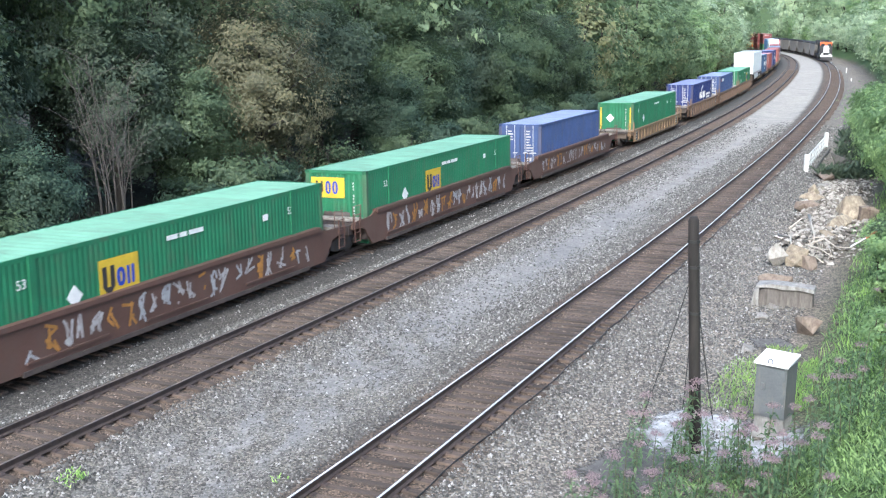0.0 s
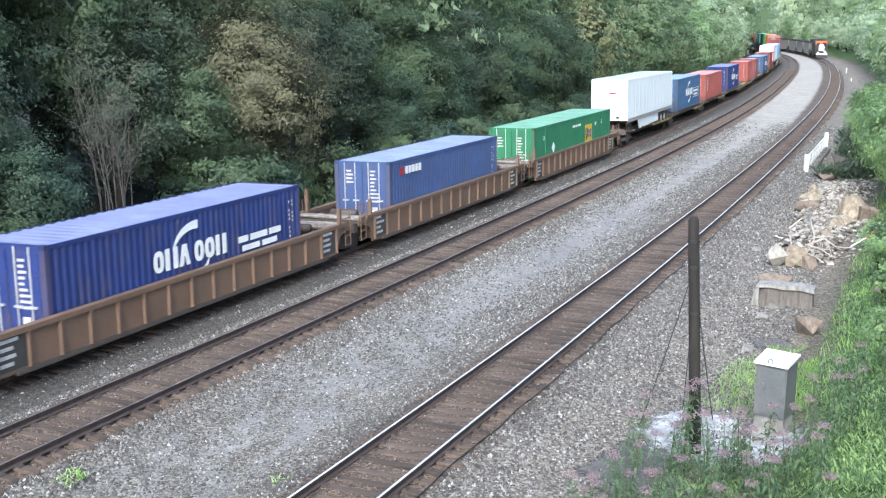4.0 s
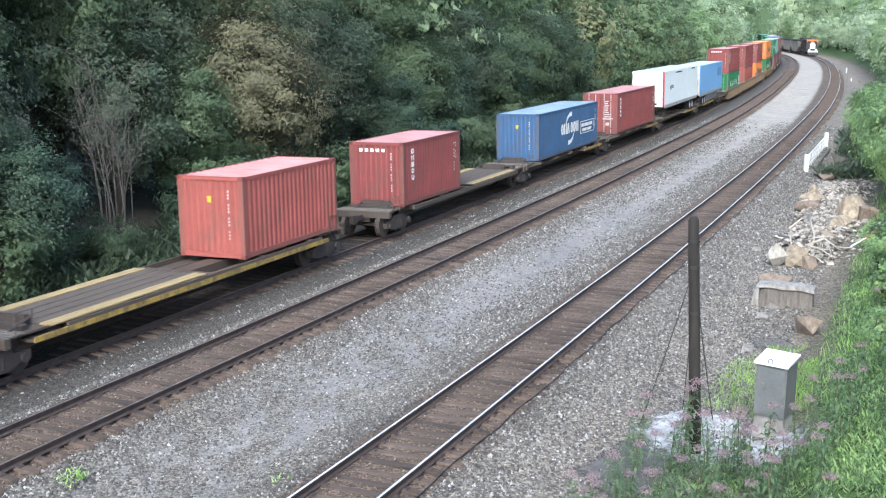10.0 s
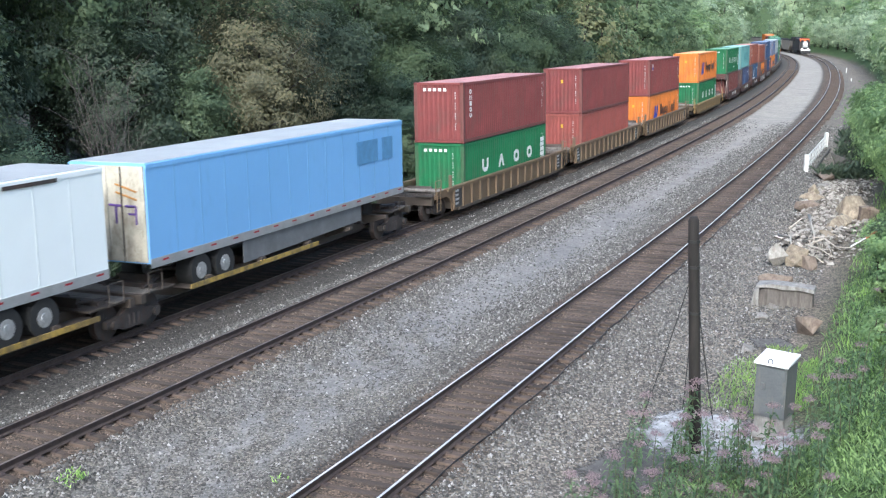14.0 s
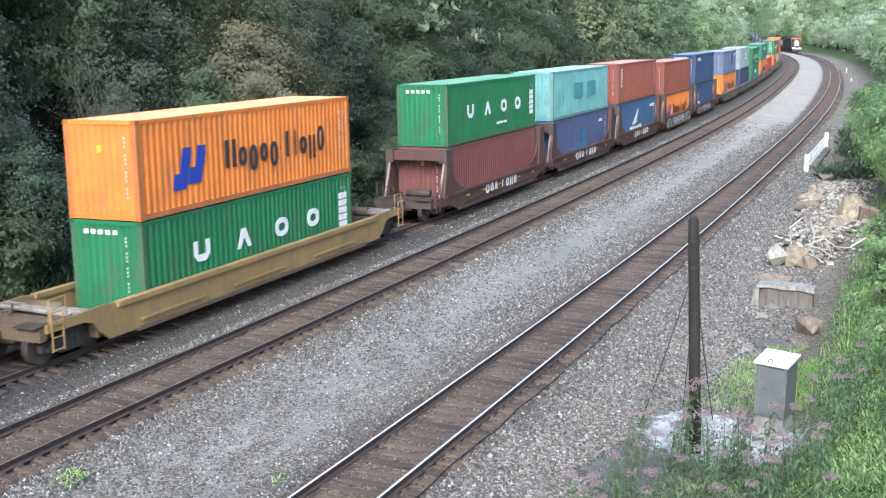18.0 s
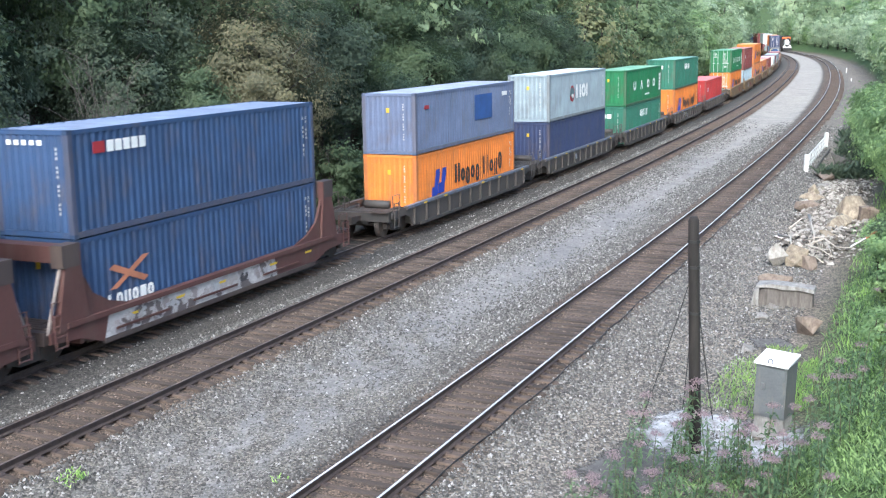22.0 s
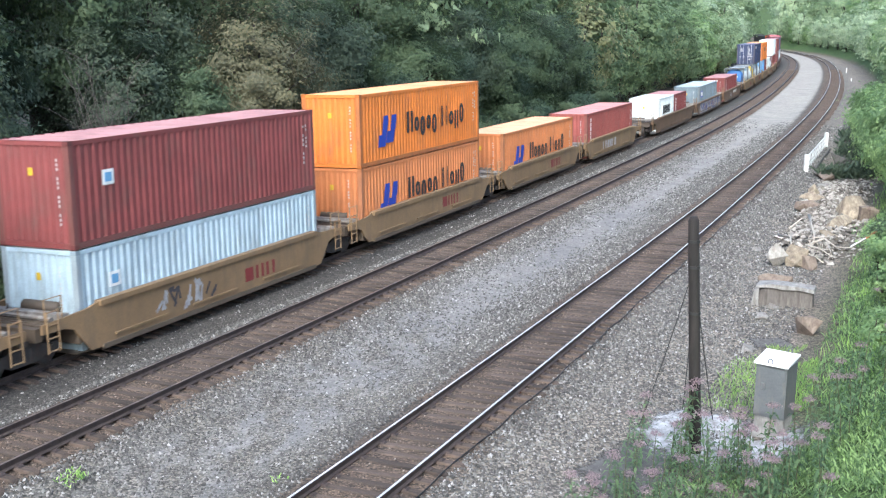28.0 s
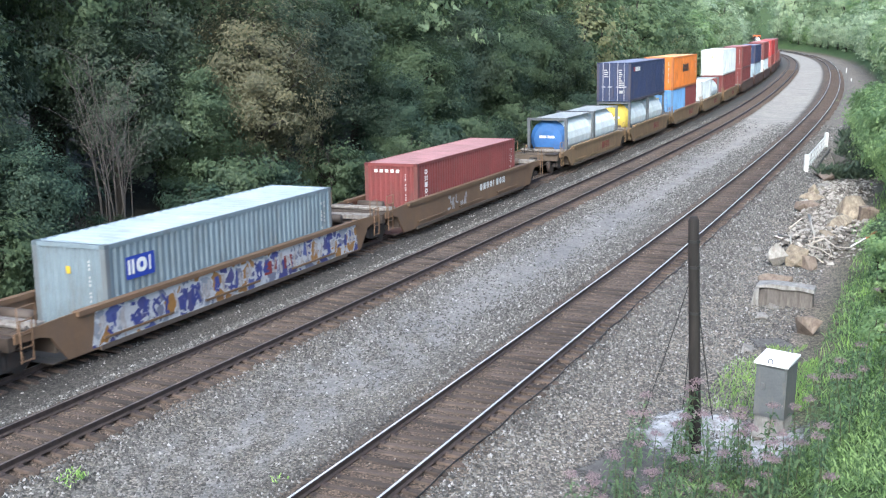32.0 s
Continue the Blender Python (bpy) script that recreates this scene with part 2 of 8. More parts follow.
def ground_material():
    m, nt, b = _nodes("railway_ground")
    co = _coord(nt)

    def attribute(name):
        n = nt.nodes.new("ShaderNodeAttribute")
        n.attribute_name = name
        return n.outputs["Fac"]

    def math_node(op, a, c, d=0.0):
        n = nt.nodes.new("ShaderNodeMath")
        n.operation = op
        for sock, val in zip(n.inputs, (a, c, d)):
            if hasattr(val, "links"):
                nt.links.new(val, sock)
            else:
                sock.default_value = val
        return n.outputs[0]

    def span(src, a, c):
        n = nt.nodes.new("ShaderNodeMapRange")
        n.inputs[1].default_value, n.inputs[2].default_value = a, c
        nt.links.new(src, n.inputs[0])
        return n.outputs[0]

    def bands(src, stops):
        n = nt.nodes.new("ShaderNodeValToRGB")
        nt.links.new(src, n.inputs[0])
        el = n.color_ramp.elements
        for i, (x, c) in enumerate(stops):
            e = el[i] if i < 2 else el.new((x + 20) / 34)
            e.position, e.color = (x + 20) / 34, (*c, 1)
        return n.outputs[0]

    wob = math_node("MULTIPLY_ADD", _noise(nt, 0.9, 5, 0.65, co), 0.8, -0.4)
    across = math_node("ADD", attribute("across"), wob)
    x = span(across, -20.0, 14.0)
    BALLAST, BROWN = (0.160, 0.148, 0.131), (0.105, 0.076, 0.056)
    # near-black bands from the train to the wood: shade put into the colour
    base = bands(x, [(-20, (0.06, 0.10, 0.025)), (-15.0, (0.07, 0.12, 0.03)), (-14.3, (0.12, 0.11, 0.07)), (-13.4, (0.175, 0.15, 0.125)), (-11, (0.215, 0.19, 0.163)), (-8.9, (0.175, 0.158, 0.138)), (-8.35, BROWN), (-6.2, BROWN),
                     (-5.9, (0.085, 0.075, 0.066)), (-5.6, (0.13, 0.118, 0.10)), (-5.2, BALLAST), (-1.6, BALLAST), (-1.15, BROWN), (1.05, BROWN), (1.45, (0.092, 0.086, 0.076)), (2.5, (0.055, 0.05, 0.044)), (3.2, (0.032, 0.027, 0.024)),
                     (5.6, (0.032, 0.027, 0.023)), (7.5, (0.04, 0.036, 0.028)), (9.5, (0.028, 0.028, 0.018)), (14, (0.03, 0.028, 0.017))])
    # the dusty lane between the tracks: broken streaks first, a smooth pale strip further on, paled more by painted
    # haze
    lane = bands(x, [(-5.3, (0, 0, 0)), (-1.5, (0, 0, 0)), (-4.5, (1, 1, 1)), (-2.3, (1, 1, 1))])
    along = span(attribute("along"), 2.0, 42.0)
    patchy = _noise(nt, 0.55, 6, 0.7, _coord(nt, (2.2, 1.0, 1)))
    lo = math_node("MULTIPLY_ADD", along, -0.38, 0.465)
    dust = math_node("SUBTRACT", patchy, lo)
    dust = math_node("MULTIPLY", dust, 7.0)
    cl = nt.nodes.new("ShaderNodeClamp")
    nt.links.new(dust, cl.inputs[0])
    wide = bands(x, [(-5.95, (0, 0, 0)), (-1.25, (0, 0, 0)), (-5.5, (1, 1, 1)), (-1.6, (1, 1, 1))])
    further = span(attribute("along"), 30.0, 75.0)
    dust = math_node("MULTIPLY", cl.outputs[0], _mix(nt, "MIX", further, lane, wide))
    # dust lightens down the line: distance haze is put into its colour
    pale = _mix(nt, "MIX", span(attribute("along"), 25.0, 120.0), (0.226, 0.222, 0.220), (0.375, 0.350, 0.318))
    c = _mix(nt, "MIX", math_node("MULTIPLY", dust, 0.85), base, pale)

    def cells(scale):
        v = nt.nodes.new("ShaderNodeTexVoronoi")
        v.inputs["Scale"].default_value = scale
        nt.links.new(co, v.inputs["Vector"])
        sp = nt.nodes.new("ShaderNodeSeparateColor")
        nt.links.new(v.outputs["Color"], sp.inputs[0])
        return v.outputs["Distance"], sp.outputs[0]

    dist, cell = cells(17.0)
    stone = _ramp(nt, cell, 0.0, 1.0, (0.25, 0.25, 0.25), (1.85, 1.83, 1.76))
    # gaps between stones are darkened: their shade is painted in
    gap = _ramp(nt, dist, 0.35, 0.75, (1.1, 1.1, 1.1), (0.3, 0.3, 0.3))
    rough = math_node("MULTIPLY", math_node("MULTIPLY_ADD", dust, -0.68, 0.92), math_node("MULTIPLY_ADD", further, -0.55, 1.0))
    c = _mix(nt, "MULTIPLY", rough, c, stone)
    c = _mix(nt, "MULTIPLY", math_node("MULTIPLY", rough, 0.7), c, gap)
    streak = _ramp(nt, _noise(nt, 0.7, 5, 0.7, _coord(nt, (3.0, 1.1, 1))), 0.3, 0.7, (0.78, 0.78, 0.78), (1.14, 1.13, 1.12))
    c = _mix(nt, "MULTIPLY", 0.45, c, streak)
    c = _mix(nt, "MULTIPLY", 0.8, c, _ramp(nt, _noise(nt, 0.35, 6, 0.7, co), 0.3, 0.7, (0.72, 0.72, 0.74), (1.2, 1.18, 1.12)))
    coarse = cells(5.0)[1]
    c = _mix(nt, "MULTIPLY", 0.3, c, _ramp(nt, coarse, 0.0, 1.0, (0.6, 0.6, 0.6), (1.4, 1.4, 1.4)))
    nt.links.new(c, b.inputs["Base Color"])
    b.inputs["Roughness"].default_value = 0.9
    _bump(nt, b, dist, 0.35, 0.025)
    return m


def build_ground():
    ss = np.concatenate([np.arange(-760, -80, 40), np.arange(-80, -20, 5), np.arange(-20, 110, 0.8), np.arange(110, 300, 2.5), np.arange(300, 1000, 20)])
    lats = PROFILE_LAT
    rows, acr, alo = [], [], []
    for s in ss:
        x, y, h = mid_line(s)
        row = [(x - math.sin(h) * l, y + math.cos(h) * l, ground_z(l, s)) for l in lats]
        f = (s - ss[0]) / (ss[-1] - ss[0])
        far_y = -4000 + 8000 * f
        rows.append([(4000, far_y, 14.0)] + row + [(-4000, far_y, 26.0)])
        acr.append([lats[0]] + list(lats) + [lats[-1]])
        alo.append([float(s)] * (len(lats) + 2))
    n = len(rows[0])
    first = [(-4000 + 8000 * (1 - i / (n - 1)), -4000, 0) for i in range(n)]
    last = [(-4000 + 8000 * (1 - i / (n - 1)), 4000, 20) for i in range(n)]
    rows, acr, alo = [first] + rows + [last], [acr[0]] + acr + [acr[-1]], [alo[0]] + alo + [alo[-1]]
    v = [p for r in rows for p in r]
    f = [(j * n + i, j * n + i + 1, (j + 1) * n + i + 1, (j + 1) * n + i) for j in range(len(rows) - 1) for i in range(n - 1)]
    me = bpy.data.meshes.new("ground")
    me.from_pydata(v, [], [q[::-1] for q in f])
    at = me.attributes.new("across", "FLOAT", "POINT")
    at.data.foreach_set("value", [a for r in acr for a in r])
    at = me.attributes.new("along", "FLOAT", "POINT")
    at.data.foreach_set("value", [a for r in alo for a in r])
    me.polygons.foreach_set("use_smooth", [True] * len(me.polygons))
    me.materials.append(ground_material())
    if me.polygons[len(me.polygons) // 2].normal.z < 0:
        me.flip_normals()
    return tagged(new("ground", me), "grey gravel railway bed between a wood and a grassy bank", "ground", kind="structure")


build_ground()

# ---- tracks ----
TIE = mat("weathered_tie_wood", (0.086, 0.061, 0.046), 0.9, 0, 0.5, 1.6, 24, 0.5, (0.038, 0.032, 0.029), 0.75, (7, 1, 6), 0.42)
RAIL_SIDE = mat("rusty_rail_steel", (0.075, 0.055, 0.048), 0.75, 0.3, 0.3, 3, 40, 0.15, (0.04, 0.03, 0.03), 0.5)
RAIL_TOP = mat("polished_rail_head", (0.76, 0.75, 0.73), 0.46, 0.5, 0.12, 2, 30, 0.02)
# really dull on the middle track; painted shade on the far one
RAIL_DULL_SHADED = mat("dull_shaded_rail_head", (0.24, 0.20, 0.18), 0.40, 0.7, 0.25, 2, 30, 0.05)
TIES_SHOWN = {"near_track": (-8, 92), "middle_track": (-4, 80), "far_track": (2, 40)}


def worn_tie(k):
    """A squared wooden tie with split, rounded-off ends and a slightly hollow top."""
    rng = random.Random(40 + k)
    mb = MB()
    w = rng.uniform(0.105, 0.125)
    ends = [1.30 - rng.uniform(0, 0.12), 1.30 - rng.uniform(0, 0.12)]
    ys = [-ends[0], -ends[0] + 0.05, -ends[0] + 0.16, -0.35, 0.35, ends[1] - 0.16, ends[1] - 0.05, ends[1]]
    for i, y in enumerate(ys):
        e = (0.45, 0.82, 0.97, 1, 1, 0.97, 0.82, 0.45)[i]
        top = -0.172 - (0.075, 0.028, 0.008, rng.uniform(0, 0.012), rng.uniform(0, 0.012), 0.008, 0.028, 0.075)[i]
        a, b = w * e * rng.uniform(0.92, 1.06), w * e * rng.uniform(0.92, 1.06)
        mb.v += [(-a, y, -0.34), (-a, y, top - 0.02), (-a * 0.82, y, top), (b * 0.82, y, top), (b, y, top - 0.02), (b, y, -0.34)]
    for i in range(len(ys) - 1):
        o = i * 6
        mb.f += [(o + q, o + q + 1, o + 7 + q, o + 6 + q) for q in range(5)]
    mb.f += [(0, 1, 2, 3, 4, 5), tuple(range(len(mb.v) - 1, len(mb.v) - 7, -1))]
    return mb.mesh("tie", TIE)


def build_track(name, line, z, cant, head, label, gap=0.5):
    """Rails on tie plates and wooden ties; the ties nearest to the view are single pieces."""
    track = tagged(new(name), label, "railway track", "railway tracks", "structure")
    side = math.tan(radians(-cant))
    ss = np.concatenate([np.arange(-760, -40, 20), np.arange(-40, 320, 2.0), np.arange(320, 1000, 10)])
    for sg in (1, -1):
        web, top = MB(), MB()
        for mb, prof in ((web, [(-0.07, -0.165), (0.07, -0.165), (0.07, -0.15), (0.012, -0.12), (0.012, -0.04), (0.036, -0.03), (0.036, -0.004), (-0.036, -0.004), (-0.036, -0.03), (-0.012, -0.04), (-0.012, -0.12), (-0.07, -0.15)]),
                         (top, [(-0.027, -0.0035), (0.027, -0.0035), (0.022, 0.0), (-0.022, 0.0)])):
            n = len(prof)
            for s in ss:
                x, y, h = line(s)
                for a, q in prof:
                    l = 0.7525 * sg + a
                    mb.v.append((x - math.sin(h) * l, y + math.cos(h) * l, z - l * side + q))
            for j in range(len(ss) - 1):
                o = j * n
                mb.f += [(o + k, o + (k + 1) % n, o + n + (k + 1) % n, o + n + k) for k in range(n)]
        rail = part("rail", web, RAIL_SIDE, track)
        part("rail_head", top, head, rail, "worn running surface")
    shapes = [cached(("tie", k), lambda: worn_tie(k)) for k in range(6)]
    lo, hi = TIES_SHOWN[name]
    rest, plates, rng = MB(), MB(), random.Random(name)
    for s in np.arange(-60, 300, gap):
        s += rng.uniform(-0.05, 0.05)
        lift, skew, slide = rng.uniform(-0.022, 0.010), rng.uniform(-2.2, 2.2), rng.uniform(-0.11, 0.11)
        m = on_line(line, s, slide, z + lift, cant, skew)
        if lo <= s < hi:
            ob = new("tie", shapes[rng.randrange(6)])
            ob.parent = track
            ob.matrix_basis = m
        elif s < 220:
            i = len(rest.v)
            rest.v += [tuple(m @ Vector(p)) for p in ((-0.11, -1.3, -0.172), (0.11, -1.3, -0.172), (0.11, 1.3, -0.172), (-0.11, 1.3, -0.172), (-0.11, -1.3, -0.3), (0.11, -1.3, -0.3), (0.11, 1.3, -0.3), (-0.11, 1.3, -0.3))]
            rest.f += [(i, i + 1, i + 2, i + 3), (i, i + 1, i + 5, i + 4), (i + 2, i + 3, i + 7, i + 6), (i + 1, i + 2, i + 6, i + 5), (i + 3, i, i + 4, i + 7)]
        if -12 < s < 110:
            for sg in (1, -1):
                i = len(plates.v)
                plates.v += [tuple(m @ Vector((px, sg * 0.7525 - slide + py, pz))) for px, py, pz in ((-0.09, -0.17, -0.172), (0.09, -0.17, -0.172), (0.09, 0.17, -0.172), (-0.09, 0.17, -0.172), (-0.07, -0.14, -0.15), (0.07, -0.14, -0.15), (0.07, 0.14, -0.15), (-0.07, 0.14, -0.15))]
                plates.f += [(i + 4, i + 5, i + 6, i + 7), (i, i + 1, i + 5, i + 4), (i + 1, i + 2, i + 6, i + 5), (i + 2, i + 3, i + 7, i + 6), (i + 3, i, i + 4, i + 7)]
    tagged(part("distant_ties", rest, TIE, track), kind="stuff")
    tagged(part("tie_plates", plates, RAIL_SIDE, track), kind="stuff")
    return track


# ---- the train: things that ride on the far track ----
RIDERS = []           # thing, its place along the train, side shift, height above the rail
SPEED, GAIN, JERK = 21.2964, 0.0046, 0.003055


def gone(t):
    """Metres that the train has rolled, counted from 12 s."""
    q = t - 12
    return SPEED * q + 0.5 * GAIN * q * q + JERK * q ** 3 / 6


def ride(ob, sigma, z=0.0):
    RIDERS.append((ob, sigma, z))
    return ob


def train_pose(sigma, z, t):
    s = sigma - gone(t)
    m = on_line(train_line, s, 0, 0, TRAIN_CANT)
    return m @ Matrix.Translation((0, 0, z))


def corrugated(length, height, depth, pitch, wall=0.03):
    """A folded steel wall, x from 0 to length, z from 0 to height, its outer folds at y = 0 and the inner ones at y = depth."""
    n = max(4, int(round(length / pitch)))
    p = length / n
    line = [(0.0, 0.0)]
    for k in range(n):
        o = k * p
        line += [(o + 0.28 * p, 0.0), (o + 0.5 * p, depth), (o + 0.78 * p, depth), (o + p, 0.0)]
    mb = MB()
    mb.v = [(x, y, z) for x, y in line for z in (0.0, height)]
    mb.f = [(2 * i, 2 * i + 2, 2 * i + 3, 2 * i + 1) for i in range(len(line) - 1)]
    o = len(mb.v)
    mb.v += [(0, depth + wall, 0), (length, depth + wall, 0), (length, depth + wall, height), (0, depth + wall, height)]
    mb.f.append((o + 3, o + 2, o + 1, o))
    return mb


def blocks(mb, x, z, w, h, y=0.0, lean=0.0, t=0.008):
    """One plain flat block of lettering on the side that faces -y."""
    mb.prism([(x, z), (x + w, z), (x + w + lean, z + h), (x + lean, z + h)], y - t, y)


def row_of_blocks(x, z, widths, h, y, gap=0.25, lean=0.0):
    mb = MB()
    for w in widths:
        if w > 0:
            blocks(mb, x, z, w, h, y, lean)
        x += abs(w) + gap
    return mb


def flat_shape(kind, w, h, k, material):
    """One plain painted shape of a name: o a ring, d a wedge, n two posts, u a cup, i a post, b a block; its lower left corner at the origin."""
    def make():
        mb = MB()
        if kind == "o":
            n, c = 14, min(k, 0.42 * w)
            for y in (-0.008, 0.0):
                for f in (0.0, c):
                    for q in range(n):
                        a = 2 * math.pi * q / n
                        px, pz = math.cos(a), math.sin(a)
                        e = 1 / max(abs(px) ** 2.6 + abs(pz) ** 2.6, 1e-6) ** (1 / 2.6)
                        mb.v.append((w / 2 + (w / 2 - f) * px * e, y, h / 2 + (h / 2 - f * 0.85) * pz * e))
            for q in range(n):
                r = (q + 1) % n
                mb.f += [(q, r, n + r, n + q), (2 * n + q, 3 * n + q, 3 * n + r, 2 * n + r), (q, 2 * n + q, 2 * n + r, r), (n + q, n + r, 3 * n + r, 3 * n + q)]
        elif kind == "d":
            mb.prism([(0, 0), (k * 0.95, 0), (w / 2, h * 0.55), (w - k * 0.95, 0), (w, 0), (w / 2 + k * 0.55, h), (w / 2 - k * 0.55, h)], -0.008, 0.0)
        elif kind == "n":
            mb.box(0, k, -0.008, 0, 0, h).box(w - k, w, -0.008, 0, 0, h)
        elif kind == "u":
            mb.prism([(0, h), (0, k), (k, 0), (w - k, 0), (w, k), (w, h), (w - k, h), (w - k, k), (k, k), (k, h)], -0.008, 0.0)
        elif kind == "i":
            mb.box(0, min(k, w), -0.008, 0, 0, h)
        else:
            mb.box(0, w, -0.008, 0, 0, h)
        return mb.mesh("letter_block", material)
    return cached(("shape", kind, round(w, 3), round(h, 3), round(k, 3), material.name), make)


def letters(parent, x, z, widths, h, y, material, gap=0.1, label="painted lettering block", drop=(), shapes=""):
    """A row of painted shapes, each a part of its own."""
    for k, w in enumerate(widths):
        if w > 0:
            hh, dz = drop[k] if drop else (h, 0.0)
            kind = shapes[k] if shapes else "b"
            me = flat_shape(kind, w, hh, min(0.36 * w, 0.33 * hh), material)
            part("letter_block", me, material, parent, label, pose(x, y, z + dz))
        x += abs(w) + gap


def dashes(x, z0, z1, w, y, n=9):
    """Upright small print as a column of dashes."""
    mb = MB()
    st = (z1 - z0) / n
    for k in range(n):
        if k % 4 != 3:
            blocks(mb, x, z0 + k * st, w, st * 0.62, y)
    return mb


def emblem_arc(mb, cx, cz, r, a0, a1, w, y, sx=1.0):
    n = 10
    pts = []
    for k in range(n + 1):
        a = radians(a0 + (a1 - a0) * k / n)
        pts.append((cx + sx * r * math.cos(a), cz + r * math.sin(a)))
    for k in range(n, -1, -1):
        a = radians(a0 + (a1 - a0) * k / n)
        q = r - w * (k / n) ** 0.7 - 0.01
        pts.append((cx + sx * q * math.cos(a), cz + q * math.sin(a)))
    mb.prism(pts, y - 0.008, y)


def side_marks(kind, box, L, W, H):
    """Painted marks on the side that shows, as plain shapes."""
    y = -W / 2 - 0.004
    if kind == "four_letters":
        for x, q in ((-3.78, "u"), (-1.52, "d"), (0.74, "o"), (2.82, "o")):
            letters(box, x, H * 0.40, (0.82,), 0.62, y, WHITE_PAINT, label="white lettering block", shapes=q)
        for k in range(5):
            letters(box, 5.1, H * 0.26 + k * 0.26, (0.6,), 0.22, y, WHITE_PAINT, label="white lettering block")
        part("code_bar", row_of_blocks(0.1, H * 0.2, (0.9, 0.5), 0.12, y, 0.08), WHITE_PAINT, box)
    elif kind == "emblem_name":
        em = MB()
        z_ = H * 0.235
        for x_, up in ((-4.35, 0.0), (-3.62, 0.12)):
            blocks(em, x_, z_ + up, 0.40, 1.18 - up, y, 0.30)
            blocks(em, x_ - 0.26, z_ + up, 0.34, 0.46, y - 0.003, 0.12)
            blocks(em, x_ + 0.16, z_ + 0.62, 0.42, 0.42, y - 0.003, 0.12)
        part("emblem", em, BLUE_PAINT, box, "blue slanted emblem")
        shape = ((0.58, 0.85, 0), (0.46, 0.58, 0), (0.48, 0.8, -0.22), (0.46, 0.58, 0), (0.48, 0.8, -0.22), (0.26, 0.12, 0.28), (0.42, 0.85, 0), (0.16, 0.85, 0), (0.48, 0.58, 0), (0.44, 0.8, -0.22), (0.48, 0.85, 0))
        letters(box, -1.92, H * 0.365, [q[0] for q in shape], 0.8, y, DARK_PAINT, 0.14, "dark lettering block", [(q[1], q[2]) for q in shape], "nooooiiiono")
    elif kind == "arcs_name":
        letters(box, -1.92, H * 0.41, (0.46, 0.58, 0.52, -0.08, 0.46, 0.48, 0.56), 0.62, y, WHITE_PAINT, 0.07, "white lettering block", shapes="ondboon")
        a = MB()
        emblem_arc(a, 0.18, H * 0.58, 0.8, 172, 88, 0.26, y, 1.5)
        emblem_arc(a, -0.46, H * 0.46, 0.8, -8, -92, 0.26, y, 1.5)
        part("emblem", a, WHITE_PAINT, box, "two white arcs")
        t = row_of_blocks(2.3, H * 0.47, (0.55, 1.0, 0.7), 0.2, y, 0.12)
        for w, x in ((1.0, 2.5), (0.9, 3.65)):
            blocks(t, x, H * 0.36, w, 0.18, y)
        tagged(part("caption_strip", t, WHITE_PAINT, box), kind="stuff")
    elif kind == "arcs_framed":
        side_marks("arcs_name", box, L, W, H)
        f = MB()
        for x0, x1, z0, z1 in ((2.1, 5.2, 0.31, 0.325), (2.1, 5.2, 0.59, 0.605), (2.1, 2.15, 0.31, 0.605), (5.15, 5.2, 0.31, 0.605)):
            blocks(f, x0, H * z0, x1 - x0, H * (z1 - z0), y)
        part("caption_frame", f, WHITE_PAINT, box)
    elif kind == "yellow_panel":
        x = 1.9
        part("sign_panel", row_of_blocks(x, H * 0.40, (1.58,), 1.05, y), YELLOW_PAINT, box, "square yellow sign panel")
        letters(box, x + 0.12, H * 0.45, (0.48,), 0.72, y - 0.009, DARK_PAINT, label="black lettering block", shapes="u")
        letters(box, x + 0.66, H * 0.49, (0.34, 0.3), 0.5, y - 0.009, BLUE_PAINT, 0.08, "blue lettering block", shapes="on")
        side_marks("codes", box, L, W, H)
    elif kind in ("yellow_panel_mid", "yellow_panel_late"):
        x = -3.7 if kind == "yellow_panel_mid" else -2.55
        part("sign_panel", row_of_blocks(x, H * 0.40, (1.6,), 1.05, y), YELLOW_PAINT, box, "square yellow sign panel")
        letters(box, x + 0.12, H * 0.45, (0.48,), 0.72, y - 0.009, DARK_PAINT, label="black lettering block", shapes="u")
        letters(box, x + 0.68, H * 0.49, (0.34, 0.3), 0.5, y - 0.009, BLUE_PAINT, 0.08, "blue lettering block", shapes="on")
        side_marks("codes", box, L, W, H)
    elif kind == "codes":
        c = row_of_blocks(-0.8, H * 0.80, (0.5, 0.35, 0.7), 0.13, y, 0.1)
        part("code_bar", c, WHITE_PAINT, box)
        for x in (-6.6, 5.7):
            part("size_number", digits("53", 0.34), WHITE_PAINT, box, "white size number 53", pose(x, y - 0.003, H * 0.72, 90))
        dm = MB().prism([(-4.95, H * 0.52), (-4.65, H * 0.52 - 0.3), (-4.35, H * 0.52), (-4.65, H * 0.52 + 0.3)], y - 0.008, y)
        part("placard", dm, WHITE_PAINT, box, "white diamond placard")
        part("code_bar", row_of_blocks(4.2, H * 0.72, (0.3,), 0.2, y), WHITE_PAINT, box)
    elif kind == "column_name":
        for k in range(5):
            letters(box, -L / 2 + 0.75, H * 0.80 - k * 0.27, (0.26,), 0.21, y, WHITE_PAINT, label="white lettering block", shapes="onbou"[k])
    elif kind == "bird_name":
        e = MB()
        e.prism([(-1.9, H * 0.35), (0.0, H * 0.78), (0.1, H * 0.70), (-0.55, H * 0.45), (-0.2, H * 0.42), (-1.2, H * 0.36)], y - 0.008, y)
        part("emblem", e, WHITE_PAINT, box, "white wing-shaped emblem")
